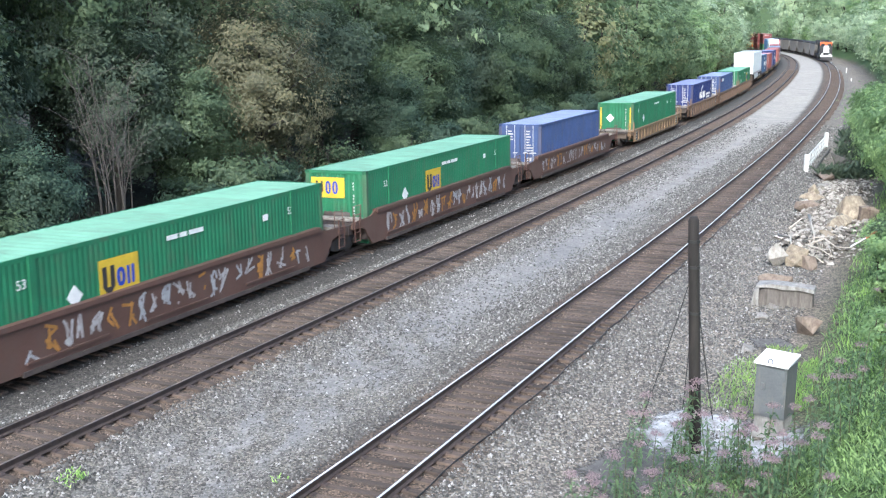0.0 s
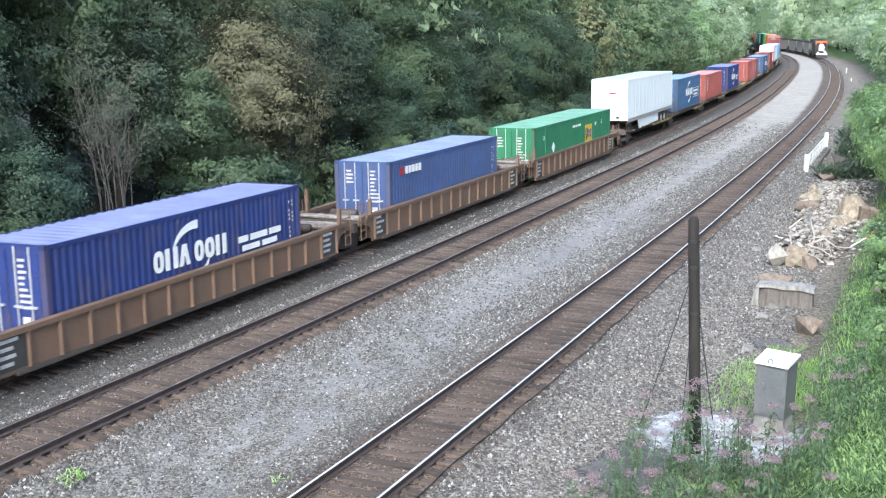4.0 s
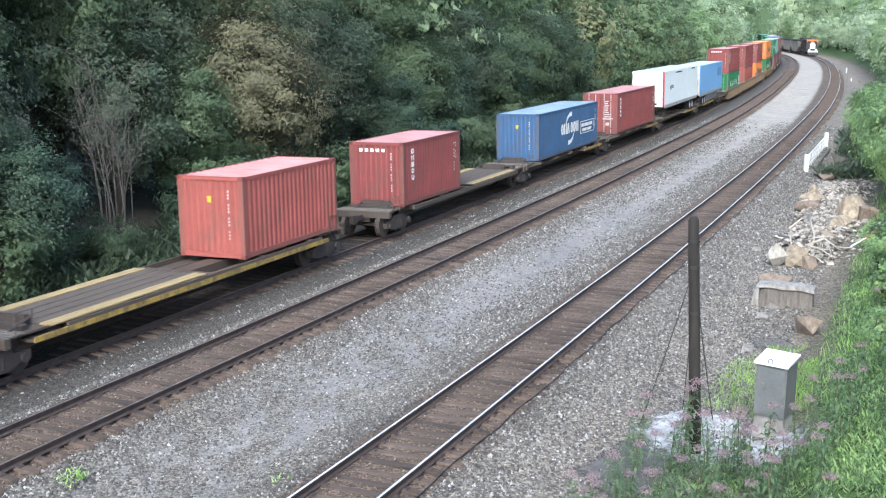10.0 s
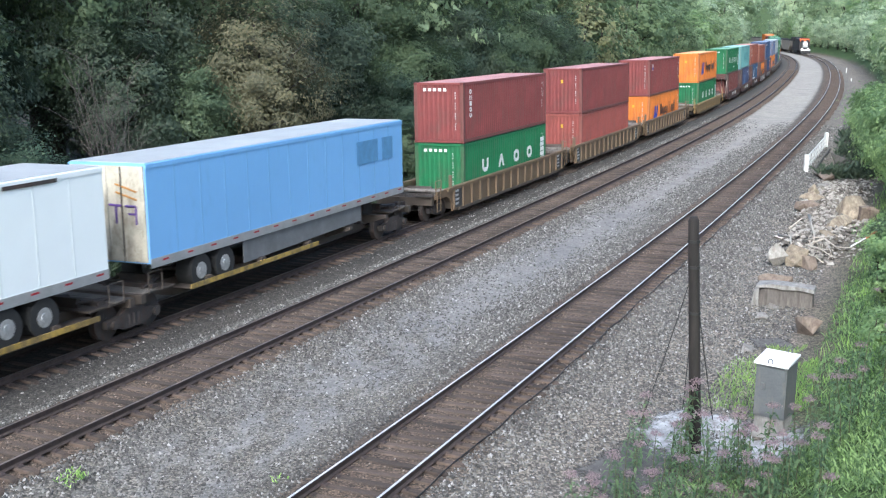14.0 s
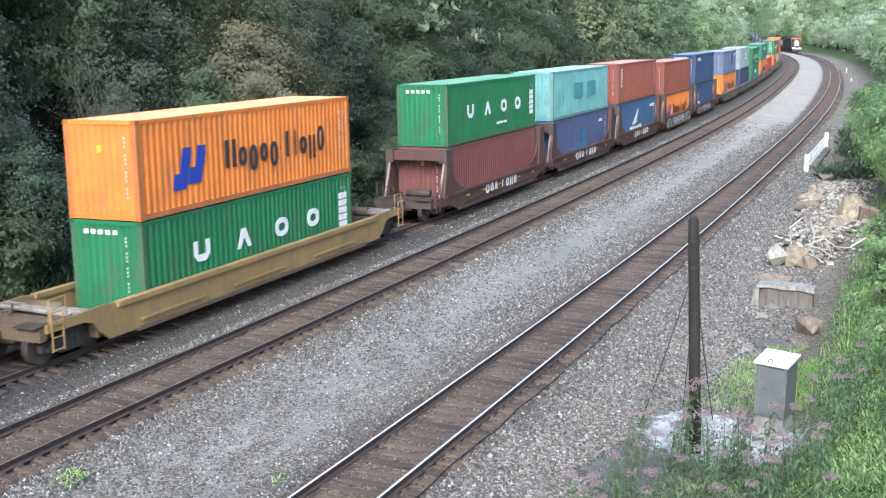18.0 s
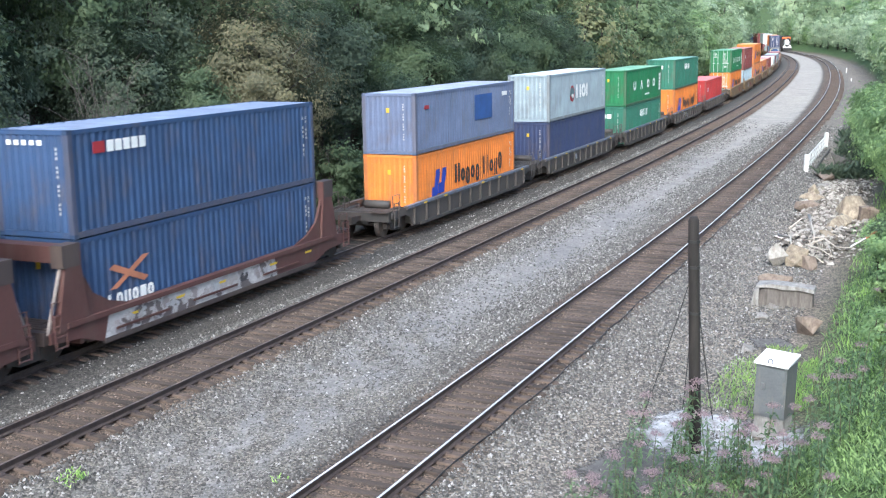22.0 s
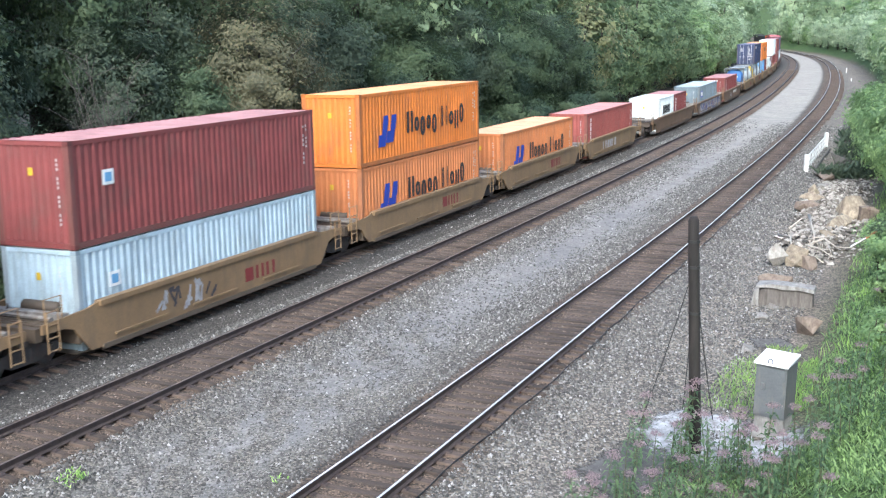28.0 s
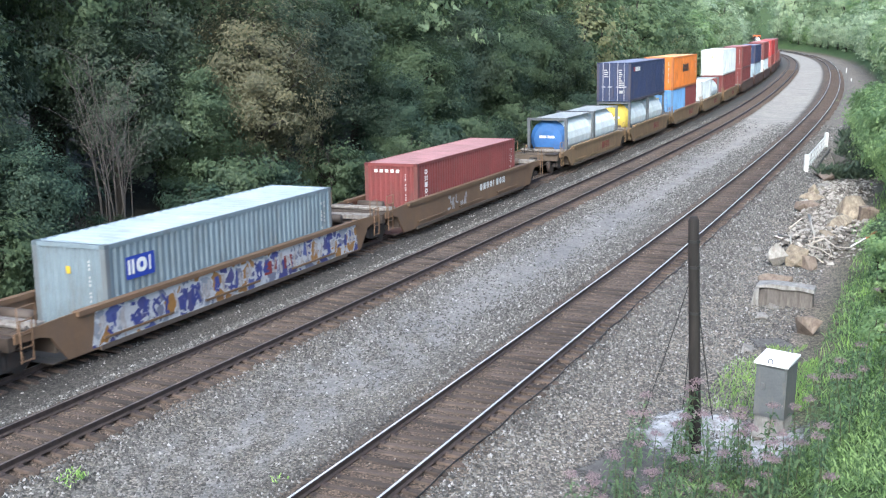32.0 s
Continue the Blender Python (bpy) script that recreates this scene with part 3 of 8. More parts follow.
        letters(box, -2.6, H * 0.17, (0.24,) * 12, 0.36, y, WHITE_PAINT, 0.07, shapes="nnnbiooioiob")
        part("code_bar", row_of_blocks(4.0, H * 0.72, (1.5,), 0.2, y), WHITE_PAINT, box)
    elif kind == "round_name":
        c = MB()
        c.prism([(-1.6 + 0.48 * math.cos(a * math.pi / 9), H * 0.52 + 0.48 * math.sin(a * math.pi / 9)) for a in range(18)], y - 0.008, y)
        em = part("emblem", c, RED_PAINT, box, "round red emblem with a dark core")
        core = cached("emblem_teal", lambda: mat("dull_teal_paint", (0.10, 0.17, 0.19), 0.6))
        part("emblem_core", MB().prism([(-2.0, H * 0.52 + 0.3), (-2.12, H * 0.52 - 0.05), (-1.5, H * 0.52 - 0.38), (-1.22, H * 0.52 + 0.1), (-1.45, H * 0.52 + 0.36)], y - 0.016, y - 0.009), core, em, "dark teal core")
        part("emblem_core", row_of_blocks(-1.75, H * 0.43, (0.14, 0.14), 0.2, y - 0.017, 0.08), WHITE_PAINT, em)
        letters(box, -0.75, H * 0.40, (1.0, 0.9, 0.75), 0.8, y, WHITE_PAINT, 0.16, shapes="noi")
    elif kind == "name":
        letters(box, -1.5, H * 0.62, (0.3,) * 7, 0.5, y, WHITE_PAINT, 0.09, shapes="odoiidi")
    elif kind == "dark_name":
        letters(box, -1.55, H * 0.50, (0.36, 0.16, 0.52, 0.36, 0.4, 0.4, 0.34), 0.66, y, DARK_PAINT, 0.1, "black lettering block", shapes="bbononi")
    elif kind == "patches":
        pm = cached("patch_paint", lambda: mat("touched_up_paint", (0.06, 0.16, 0.31), 0.6, 0, 0.2, 2, 30, 0.03))
        for x0, z0, w0, h0 in ((-2.6, 0.16, 1.0, 0.3), (-1.55, 0.22, 2.6, 0.42), (-0.4, 0.385, 1.1, 0.72)):
            part("paint_patch", row_of_blocks(x0, H * z0, (w0,), h0, y), pm, box, "brighter blue touched-up patch")
        part("code_bar", row_of_blocks(3.9, H * 0.72, (0.8,), 0.18, y), WHITE_PAINT, box)
    elif kind == "grey_patches":
        pm = cached("patch_teal", lambda: mat("touched_up_teal", (0.08, 0.30, 0.30), 0.6, 0, 0.2, 2, 30, 0.03))
        for x in (-1.9, 1.0):
            part("paint_patch", row_of_blocks(x, H * 0.38, (2.0,), 0.9, y), pm, box, "dull touched-up patch")
    elif kind == "blue_square":
        pm = cached("patch_square", lambda: mat("repainted_blue_square", (0.03, 0.085, 0.27), 0.6, 0, 0.2, 2, 30, 0.03))
        part("paint_patch", row_of_blocks(0.6, H * 0.38, (2.3,), 1.15, y), pm, box, "square of brighter blue paint")
        part("code_bar", row_of_blocks(4.3, H * 0.75, (0.7,), 0.2, y), WHITE_PAINT, box)
        part("sign_panel", row_of_blocks(-5.2, H * 0.72, (0.5,), 0.16, y), RED_PAINT, box)
    elif kind == "cross_name":
        star = MB()
        star.prism([(-4.9, H * 0.4), (-4.6, H * 0.4), (-3.2, H * 0.68), (-3.5, H * 0.68)], y - 0.008, y)
        star.prism([(-4.9, H * 0.62), (-4.7, H * 0.66), (-3.3, H * 0.44), (-3.5, H * 0.40)], y - 0.016, y - 0.009)
        part("emblem", star, cached("salmon", lambda: mat("salmon_emblem", (0.45, 0.18, 0.10), 0.6)), box, "crossed salmon emblem")
        letters(box, -5.0, H * 0.22, (0.26,) * 6, 0.34, y, WHITE_PAINT, 0.07, shapes="ionobo")
    elif kind == "small_sign":
        sg = part("sign_panel", row_of_blocks(-L / 2 + 0.75, H * 0.70, (0.42,), 0.46, y), SMALL_PRINT, box, "small worn sign")
        part("sign_field", row_of_blocks(-L / 2 + 0.79, H * 0.70 + 0.04, (0.34,), 0.2, y - 0.009), BLUE_PAINT, sg)
        part("corner_mark", row_of_blocks(L / 2 - 0.45, H * 0.35, (0.16,), 0.22, y), YELLOW_PAINT, box, "small yellow mark")
    elif kind == "panel_name":
        part("sign_panel", row_of_blocks(-5.3, H * 0.58, (0.42, 0.42, 0.42), 0.62, y, -0.02), BLUE_PAINT, box, "blue sign panel")
        letters(box, -5.22, H * 0.63, (0.26, 0.44, 0.2), 0.4, y - 0.009, WHITE_PAINT, 0.1, shapes="noi")
    elif kind == "square_logo":
        sg = part("sign_panel", row_of_blocks(-4.9, H * 0.55, (0.45,), 0.4, y), WHITE_PAINT, box, "white square sign")
        pb = cached("sign_blue", lambda: mat("pale_blue_print", (0.16, 0.36, 0.60), 0.6))
        part("sign_field", row_of_blocks(-4.81, H * 0.55 + 0.08, (0.27,), 0.24, y - 0.009), pb, sg)
    elif kind == "corner_name":
        part("sign_panel", row_of_blocks(-L / 2 + 0.9, H * 0.76, (0.45,), 0.3, y), RED_PAINT, box)
        letters(box, -L / 2 + 1.45, H * 0.76, (0.26,) * 5, 0.3, y, WHITE_PAINT, 0.07)
    if kind not in ("codes", "yellow_panel", "yellow_panel_mid", "yellow_panel_late"):
        tagged(part("small_print", dashes(L / 2 - 0.75, H * 0.35, H * 0.85, 0.06, y), SMALL_PRINT, box), kind="stuff")
        tagged(part("small_print", dashes(L / 2 - 0.55, H * 0.55, H * 0.85, 0.05, y, 6), SMALL_PRINT, box), kind="stuff")


def digits(text, size, material=None):
    """A number painted on a flat wall, as a thin mesh."""
    def make():
        cu = bpy.data.curves.new("number", "FONT")
        cu.body, cu.size, cu.extrude = text, size, 0.003
        ob = bpy.data.objects.new("number", cu)
        scene.collection.objects.link(ob)
        me = bpy.data.meshes.new_from_object(ob.evaluated_get(bpy.context.evaluated_depsgraph_get()))
        bpy.data.objects.remove(ob)
        me.materials.clear()
        me.materials.append(material or WHITE_PAINT)
        return me
    return cached(("digits", text, size), make)


def letters_on_end(box, base, items, z, h):
    for x, w, material in items:
        part("letter_block", flat_shape("o" if material is BLUE_PAINT else "u", w, h, 0.09, material), material, box, "painted lettering block", base @ pose(x, -0.013, z))


def container(sigma, z, L, col, label, marks="", doors=False, H=2.6, end_marks=""):
    """A steel freight container; doors: the end towards the train's head has the doors."""
    W = 2.6 if L > 15 else 2.44
    pm = paint(col)
    box = tagged(new("freight_container"), label, "container", "freight containers on the train")
    worn = paint(tuple(0.62 * v + 0.38 * r for v, r in zip(col, (0.10, 0.07, 0.055))), 0.75)
    pitch, post = (0.2 if L > 15 else 0.275), 0.16
    tag = (L, H, col)
    wall = cached(("wall",) + tag, lambda: corrugated(L - 2 * post, H - 0.28, 0.014 if L > 15 else 0.04, pitch).mesh("side_panel", pm))
    part("side_panel", wall, pm, box, m=pose(-L / 2 + post, -W / 2 + 0.012, 0.16))
    part("side_panel", wall, pm, box, m=pose(L / 2 - post, W / 2 - 0.012, 0.16, 0, 0, 180))
    cp = cached(("post",) + tag, lambda: MB().prism([(-0.08, -0.07), (-0.065, -0.08), (0.08, -0.08), (0.08, 0.08), (-0.08, 0.08)], 0.12, H - 0.12, "z").mesh("corner_post", worn))
    cast = cached(("casting", col), lambda: MB().box(-0.09, 0.09, -0.084, 0.084, 0.0, 0.12).mesh("corner_casting", paint(tuple(0.6 * v for v in col))))
    for sx in (1, -1):
        for sy in (1, -1):
            x, y = sx * (L / 2 - 0.08), sy * (W / 2 - 0.08)
            p_ = part("corner_post", cp, pm, box, m=pose(x, y, 0))
            part("corner_casting", cast, pm, p_, m=pose(0, 0, 0))
            part("corner_casting", cast, pm, p_, m=pose(0, 0, H - 0.12))
    if L > 15:
        inner = cached(("inner_post",) + tag, lambda: MB().box(-0.11, 0.11, -0.02, 0.06, 0.1, H).mesh("lifting_post", pm))
        for sx in (1, -1):
            for sy, r in ((-1, 0), (1, 180)):
                part("lifting_post", inner, pm, box, m=pose(sx * 6.05, sy * (W / 2), 0, 0, 0, r))
    rail = cached(("rails",) + tag, lambda: MB().box(-L / 2 + post, L / 2 - post, -0.04, 0.04, 0.02, 0.17).mesh("bottom_rail", worn))
    top = cached(("toprail",) + tag, lambda: MB().box(-L / 2 + post, L / 2 - post, -0.035, 0.035, H - 0.12, H - 0.012).mesh("top_rail", pm))
    for sy in (1, -1):
        part("bottom_rail", rail, pm, box, m=pose(0, sy * (W / 2 - 0.041), 0))
        part("top_rail", top, pm, box, m=pose(0, sy * (W / 2 - 0.041), 0))
    # roof paint is lifted above the sides: sky light put into the colour
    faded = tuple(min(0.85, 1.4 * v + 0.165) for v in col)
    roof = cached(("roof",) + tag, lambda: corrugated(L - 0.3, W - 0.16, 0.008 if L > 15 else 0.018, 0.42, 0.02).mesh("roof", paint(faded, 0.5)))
    part("roof", roof, pm, box, "pale roof with sky light in its colour", pose(-L / 2 + 0.15, -W / 2 + 0.08, H - 0.012, -90))
    floor = cached(("floor", L), lambda: MB().box(-L / 2 + 0.1, L / 2 - 0.1, -1.14, 1.14, 0.05, 0.16).mesh("underside", STEEL))
    part("underside", floor, STEEL, box)
    wall_end = cached(("end",) + tag, lambda: corrugated(W - 2 * post, H - 0.28, 0.04, 0.24).mesh("end_wall", pm))
    for sx in (-1, 1):
        turn = -90 if sx < 0 else 90
        base = pose(sx * (L / 2 - 0.012), 0, 0, 0, 0, turn) @ Matrix.Translation((-W / 2 + post, 0, 0.16))
        hdr = cached(("header",) + tag, lambda: MB().box(-W / 2 + post, W / 2 - post, 0.0, 0.08, H - 0.125, H - 0.008).mesh("end_header", pm))
        sil = cached(("endsill",) + tag, lambda: MB().box(-W / 2 + post, W / 2 - post, 0.0, 0.08, 0.015, 0.155).mesh("end_sill", pm))
        part("end_header", hdr, pm, box, m=pose(sx * L / 2, 0, 0, 0, 0, turn))
        part("end_sill", sil, pm, box, m=pose(sx * L / 2, 0, 0, 0, 0, turn))
        if (sx < 0) == doors:
            dw = (W - 2 * post) / 2
            door = cached(("door",) + tag, lambda: MB().box(0.01, dw - 0.01, 0.0, 0.05, 0.0, H - 0.29).box(0.05, dw - 0.05, -0.018, 0.0, 0.08, 0.55).box(0.05, dw - 0.05, -0.018, 0.0, 0.65, 1.12).box(0.05, dw - 0.05, -0.018, 0.0, 1.22, 1.69).box(0.05, dw - 0.05, -0.018, 0.0, 1.79, H - 0.36).mesh("door", pm))
            rod = cached(("rod", H), lambda: MB().tube((0, -0.05, -0.1), (0, -0.05, H - 0.2), 0.022, n=6).box(-0.1, 0.16, -0.085, -0.03, 0.85, 0.91).mesh("locking_bar", cached("rodm", lambda: mat("galvanised_rod", (0.55, 0.56, 0.57), 0.5, 0.4, 0.2))))
            for k in (0, 1):
                d = part("door", door, pm, box, m=base @ Matrix.Translation((k * dw, 0, 0)))
                for f in (0.28, 0.72):
                    part("locking_bar", rod, STEEL, d, "galvanised locking bar", pose(dw * f, 0, 0))
                if sx < 0:
                    def door_print(k=k):
                        mb, rr = MB(), random.Random(k + 3)
                        for q in range(9 if k else 4):
                            blocks(mb, 0.36, 2.02 - 0.15 * q, rr.uniform(0.16, 0.42), 0.07, -0.02)
                        if k:
                            blocks(mb, 0.4, 0.42, 0.26, 0.2, -0.02)
                        return mb.mesh("door_label", SMALL_PRINT)
                    lab = cached(("doorlab", k), door_print)
                    part("door_label", lab, WHITE_PAINT, d, "white printed panel")
        else:
            part("end_wall", wall_end, pm, box, m=base)
            if sx < 0:
                tab = cached(("tab", H), lambda: dashes(W - 2 * post - 0.42, 0.45, H - 0.55, 0.045, -0.004, 15).mesh("small_print", SMALL_PRINT))
                tagged(part("small_print", tab, WHITE_PAINT, box, m=base), kind="stuff")
                if end_marks == "yellow":
                    part("end_mark", row_of_blocks(0.05, H - 0.85, (0.3,), 0.32, -0.004), YELLOW_PAINT, box, "yellow square", base)
                elif end_marks == "yellow_low":
                    for xq in (0.5, 1.35):
                        part("end_mark", row_of_blocks(xq, 0.3, (0.26,), 0.26, -0.004), YELLOW_PAINT, box, "yellow square", base)
                elif end_marks == "name_top":
                    nm = cached("end_letter", lambda: row_of_blocks(0, 0, (0.14,), 0.13, 0).mesh("end_letter", WHITE_PAINT))
                    for k in range(5):
                        part("end_letter", nm, WHITE_PAINT, box, m=base @ pose(0.3 + 0.25 * k, -0.004, H - 0.55))
                elif end_marks == "panel":
                    part("end_mark", row_of_blocks(0.08, H * 0.56, (1.42,), 0.78, -0.004), YELLOW_PAINT, box, "yellow sign panel", base)
                    letters_on_end(box, base, ((0.28, 0.3, DARK_PAINT), (0.68, 0.24, BLUE_PAINT), (0.98, 0.24, BLUE_PAINT)), H * 0.56 + 0.14, 0.5)
                    part("size_number", digits("53", 0.36), WHITE_PAINT, box, "white size number 53", base @ pose(0.5, -0.012, 0.35, 90))
                elif end_marks == "diamond":
                    q = MB()
                    q.prism([(0.75, 1.2), (1.05, 1.5), (0.75, 1.8), (0.45, 1.5)], -0.012, -0.004)
                    part("end_mark", q, WHITE_PAINT, box, "white diamond placard", base)
                    part("size_number", digits("53", 0.36), WHITE_PAINT, box, "white size number 53", base @ pose(0.5, -0.012, 0.35, 90))
                    tape = cached("tape", lambda: row_of_blocks(0, 0, (0.1,), 2.2, 0).mesh("corner_tape", YELLOW_PAINT))
                    for xq in (0.02, W - 2 * post - 0.12):
                        part("corner_tape", tape, YELLOW_PAINT, box, "yellow reflective tape", base @ pose(xq, -0.004, 0.05))
                elif end_marks == "two_white":
                    part("end_mark", row_of_blocks(0.55, H * 0.62, (0.32, 0.32), 0.3, -0.004, 0.06), WHITE_PAINT, box, "two white squares", base)
                else:
                    part("end_mark", row_of_blocks(0.95, H * 0.62, (0.14,), 0.2, -0.004), YELLOW_PAINT, box, "small yellow warning sign", base)
    if marks:
        side_marks(marks, box, L, W, H)
    return ride(box, sigma, z)


# ---- running gear ----
WHEEL_R = 0.483


def truck_meshes():
    def side_frames():
        mb = MB()
        for sy in (-1, 1):
            y0, y1 = sy * 0.93, sy * 1.08
            mb.prism([(-1.12, 0.36), (-0.72, 0.33), (-0.45, 0.22), (0.45, 0.22), (0.72, 0.33), (1.12, 0.36), (1.14, 0.56), (0.6, 0.62), (0.36, 0.78), (-0.36, 0.78), (-0.6, 0.62), (-1.14, 0.56)], y0, y1)
            for x in (-0.2, 0.0, 0.2):
                mb.tube((x, sy * 1.02, 0.3), (x, sy * 1.02, 0.6), 0.085, n=8)
            for x in (-0.88, 0.88):
                mb.tube((x, sy * 1.03, 0.44), (x, sy * 1.17, 0.44), 0.12, n=10)
        mb.box(-0.22, 0.22, -1.05, 1.05, 0.5, 0.78)
        return mb.mesh("truck", STEEL)

    def wheels():
        mb = MB()
        mb.tube((0, -0.9, 0), (0, 0.9, 0), 0.08, n=8)
        for sy in (-1, 1):
            mb.tube((0, sy * 0.70, 0), (0, sy * 0.84, 0), WHEEL_R, n=20)
            mb.tube((0, sy * 0.665, 0), (0, sy * 0.70, 0), WHEEL_R + 0.03, n=20)
            mb.tube((0, sy * 0.83, 0), (0, sy * 0.87, 0), 0.14, n=10)
            mb.box(-0.05, 0.05, sy * 0.84 - 0.012, sy * 0.84 + 0.012, 0.16, 0.3)
        return mb.mesh("wheelset", STEEL)
    return cached("truck", side_frames), cached("wheelset", wheels)


WHEELSETS = []


def add_truck(car, x, kind=0):
    fr, wh = truck_meshes()
    tr = part("truck", fr, STEEL, car, "grimy two-axle truck", pose(x, 0, 0))
    for sx in (-1, 1):
        w = part("wheelset", wh, STEEL, tr, m=pose(sx * 0.88, 0, WHEEL_R))
        WHEELSETS.append((w, sx, kind))
    return tr


def add_coupler(car, x, sg):
    mb = MB().box(min(x, x + sg * 0.7), max(x, x + sg * 0.7), -0.09, 0.09, 0.72, 0.92)
    mb.prism([(x + sg * 0.7, -0.16), (x + sg * 1.0, -0.13), (x + sg * 1.0, 0.02), (x + sg * 0.85, 0.15), (x + sg * 0.65, 0.13)], 0.68, 0.97, "z")
    part("coupler", mb, STEEL, car)
    h = MB().path([(x + sg * 0.1, 0.3, 0.75), (x + sg * 0.5, 0.32, 0.45), (x + sg * 0.95, 0.2, 0.6)], [0.025] * 3)
    part("brake_hose", h, RUBBER, car)


def ladder(car, x, y, z0, z1, col, across="x"):
    mb = MB()
    w = 0.2
    for k in (-w, w):
        mb.tube((x + k, y, z0), (x + k, y, z1), 0.022, n=5)
    n = int((z1 - z0) / 0.3)
    for i in range(n + 1):
        z = z0 + 0.04 + i * (z1 - z0 - 0.08) / max(1, n)
        mb.tube((x - w, y, z), (x + w, y, z), 0.02, n=5)
    part("ladder", mb, paint(col), car)


def graffiti_mat(seed, cols):
    m, nt, b = _nodes("spray_paint")
    co = _coord(nt, (1.0, 1.0, 1.0))
    mp = co.node
    mp.inputs["Location"].default_value = (seed * 7.3, seed * 3.1, seed)
    d = nt.nodes.new("ShaderNodeTexNoise")
    d.inputs["Scale"].default_value = 2.2
    nt.links.new(co, d.inputs["Vector"])
    ad = _mix(nt, "ADD", 0.55, co, d.outputs["Color"])
    vo = nt.nodes.new("ShaderNodeTexVoronoi")
    vo.inputs["Scale"].default_value = 2.1
    nt.links.new(ad, vo.inputs["Vector"])
    sep = nt.nodes.new("ShaderNodeSeparateColor")
    nt.links.new(vo.outputs["Color"], sep.inputs[0])
    rp = nt.nodes.new("ShaderNodeValToRGB")
    rp.color_ramp.interpolation = "CONSTANT"
    el = rp.color_ramp.elements
    for i, c in enumerate(cols):
        e = el[i] if i < 2 else el.new(i / len(cols))
        e.position, e.color = i / len(cols), (*c, 1)
    nt.links.new(sep.outputs[0], rp.inputs[0])
    ed = nt.nodes.new("ShaderNodeTexVoronoi")
    ed.feature = "DISTANCE_TO_EDGE"
    ed.inputs["Scale"].default_value = 2.1
    nt.links.new(ad, ed.inputs["Vector"])
    c = _mix(nt, "MIX", _ramp(nt, ed.outputs["Distance"], 0.06, 0.09), cols[0], rp.outputs[0])
    g = _noise(nt, 9, 5, 0.7, co)
    c = _mix(nt, "MULTIPLY", 0.5, c, _ramp(nt, g, 0.3, 0.7, (0.5, 0.47, 0.45), (1.1, 1.1, 1.1)))
    nt.links.new(c, b.inputs["Base Color"])
    b.inputs["Roughness"].default_value = 0.6
    return m


def spray_strokes(parent, x0, x1, z0, z1, y, cols, seed, step=0.55, wide=0.07):
    """Sprayed letters: crooked flat strokes, one part for each paint."""
    rng = random.Random(seed)
    piles = [MB() for _ in cols]
    x = x0
    while x < x1:
        mb = piles[rng.randrange(len(cols))]
        h = (z1 - z0) * rng.uniform(0.55, 1.0)
        b = z0 + rng.uniform(0, (z1 - z0) - h)
        w = step * rng.uniform(0.6, 1.1)
        for _ in range(rng.randint(2, 4)):
            pts = [(x + rng.uniform(0, w), b + rng.uniform(0, h)) for _ in range(rng.randint(2, 4))]
            pts[0] = (pts[0][0], b + rng.choice((0, h)))
            for (xa, za), (xb, zb) in zip(pts, pts[1:]):
                d = math.hypot(xb - xa, zb - za) or 1
                nx, nz = -(zb - za) / d * wide * 0.5, (xb - xa) / d * wide * 0.5
                o = y - 0.0012 * rng.random()
                i = len(mb.v)
                mb.v += [(xa + nx, o, za + nz), (xa - nx, o, za - nz), (xb - nx, o, zb - nz), (xb + nx, o, zb + nz)]
                mb.v += [(q[0], q[1] - 0.003, q[2]) for q in mb.v[i:i + 4]]
                mb.f += [(i + 4, i + 5, i + 6, i + 7), (i, i + 1, i + 5, i + 4), (i + 1, i + 2, i + 6, i + 5), (i + 2, i + 3, i + 7, i + 6), (i + 3, i, i + 4, i + 7)]
        x += w + 0.08
    for mb, c in zip(piles, cols):
        if mb.v:
            tagged(part("sprayed_writing", mb, c, parent, "sprayed scrawl"), kind="stuff")


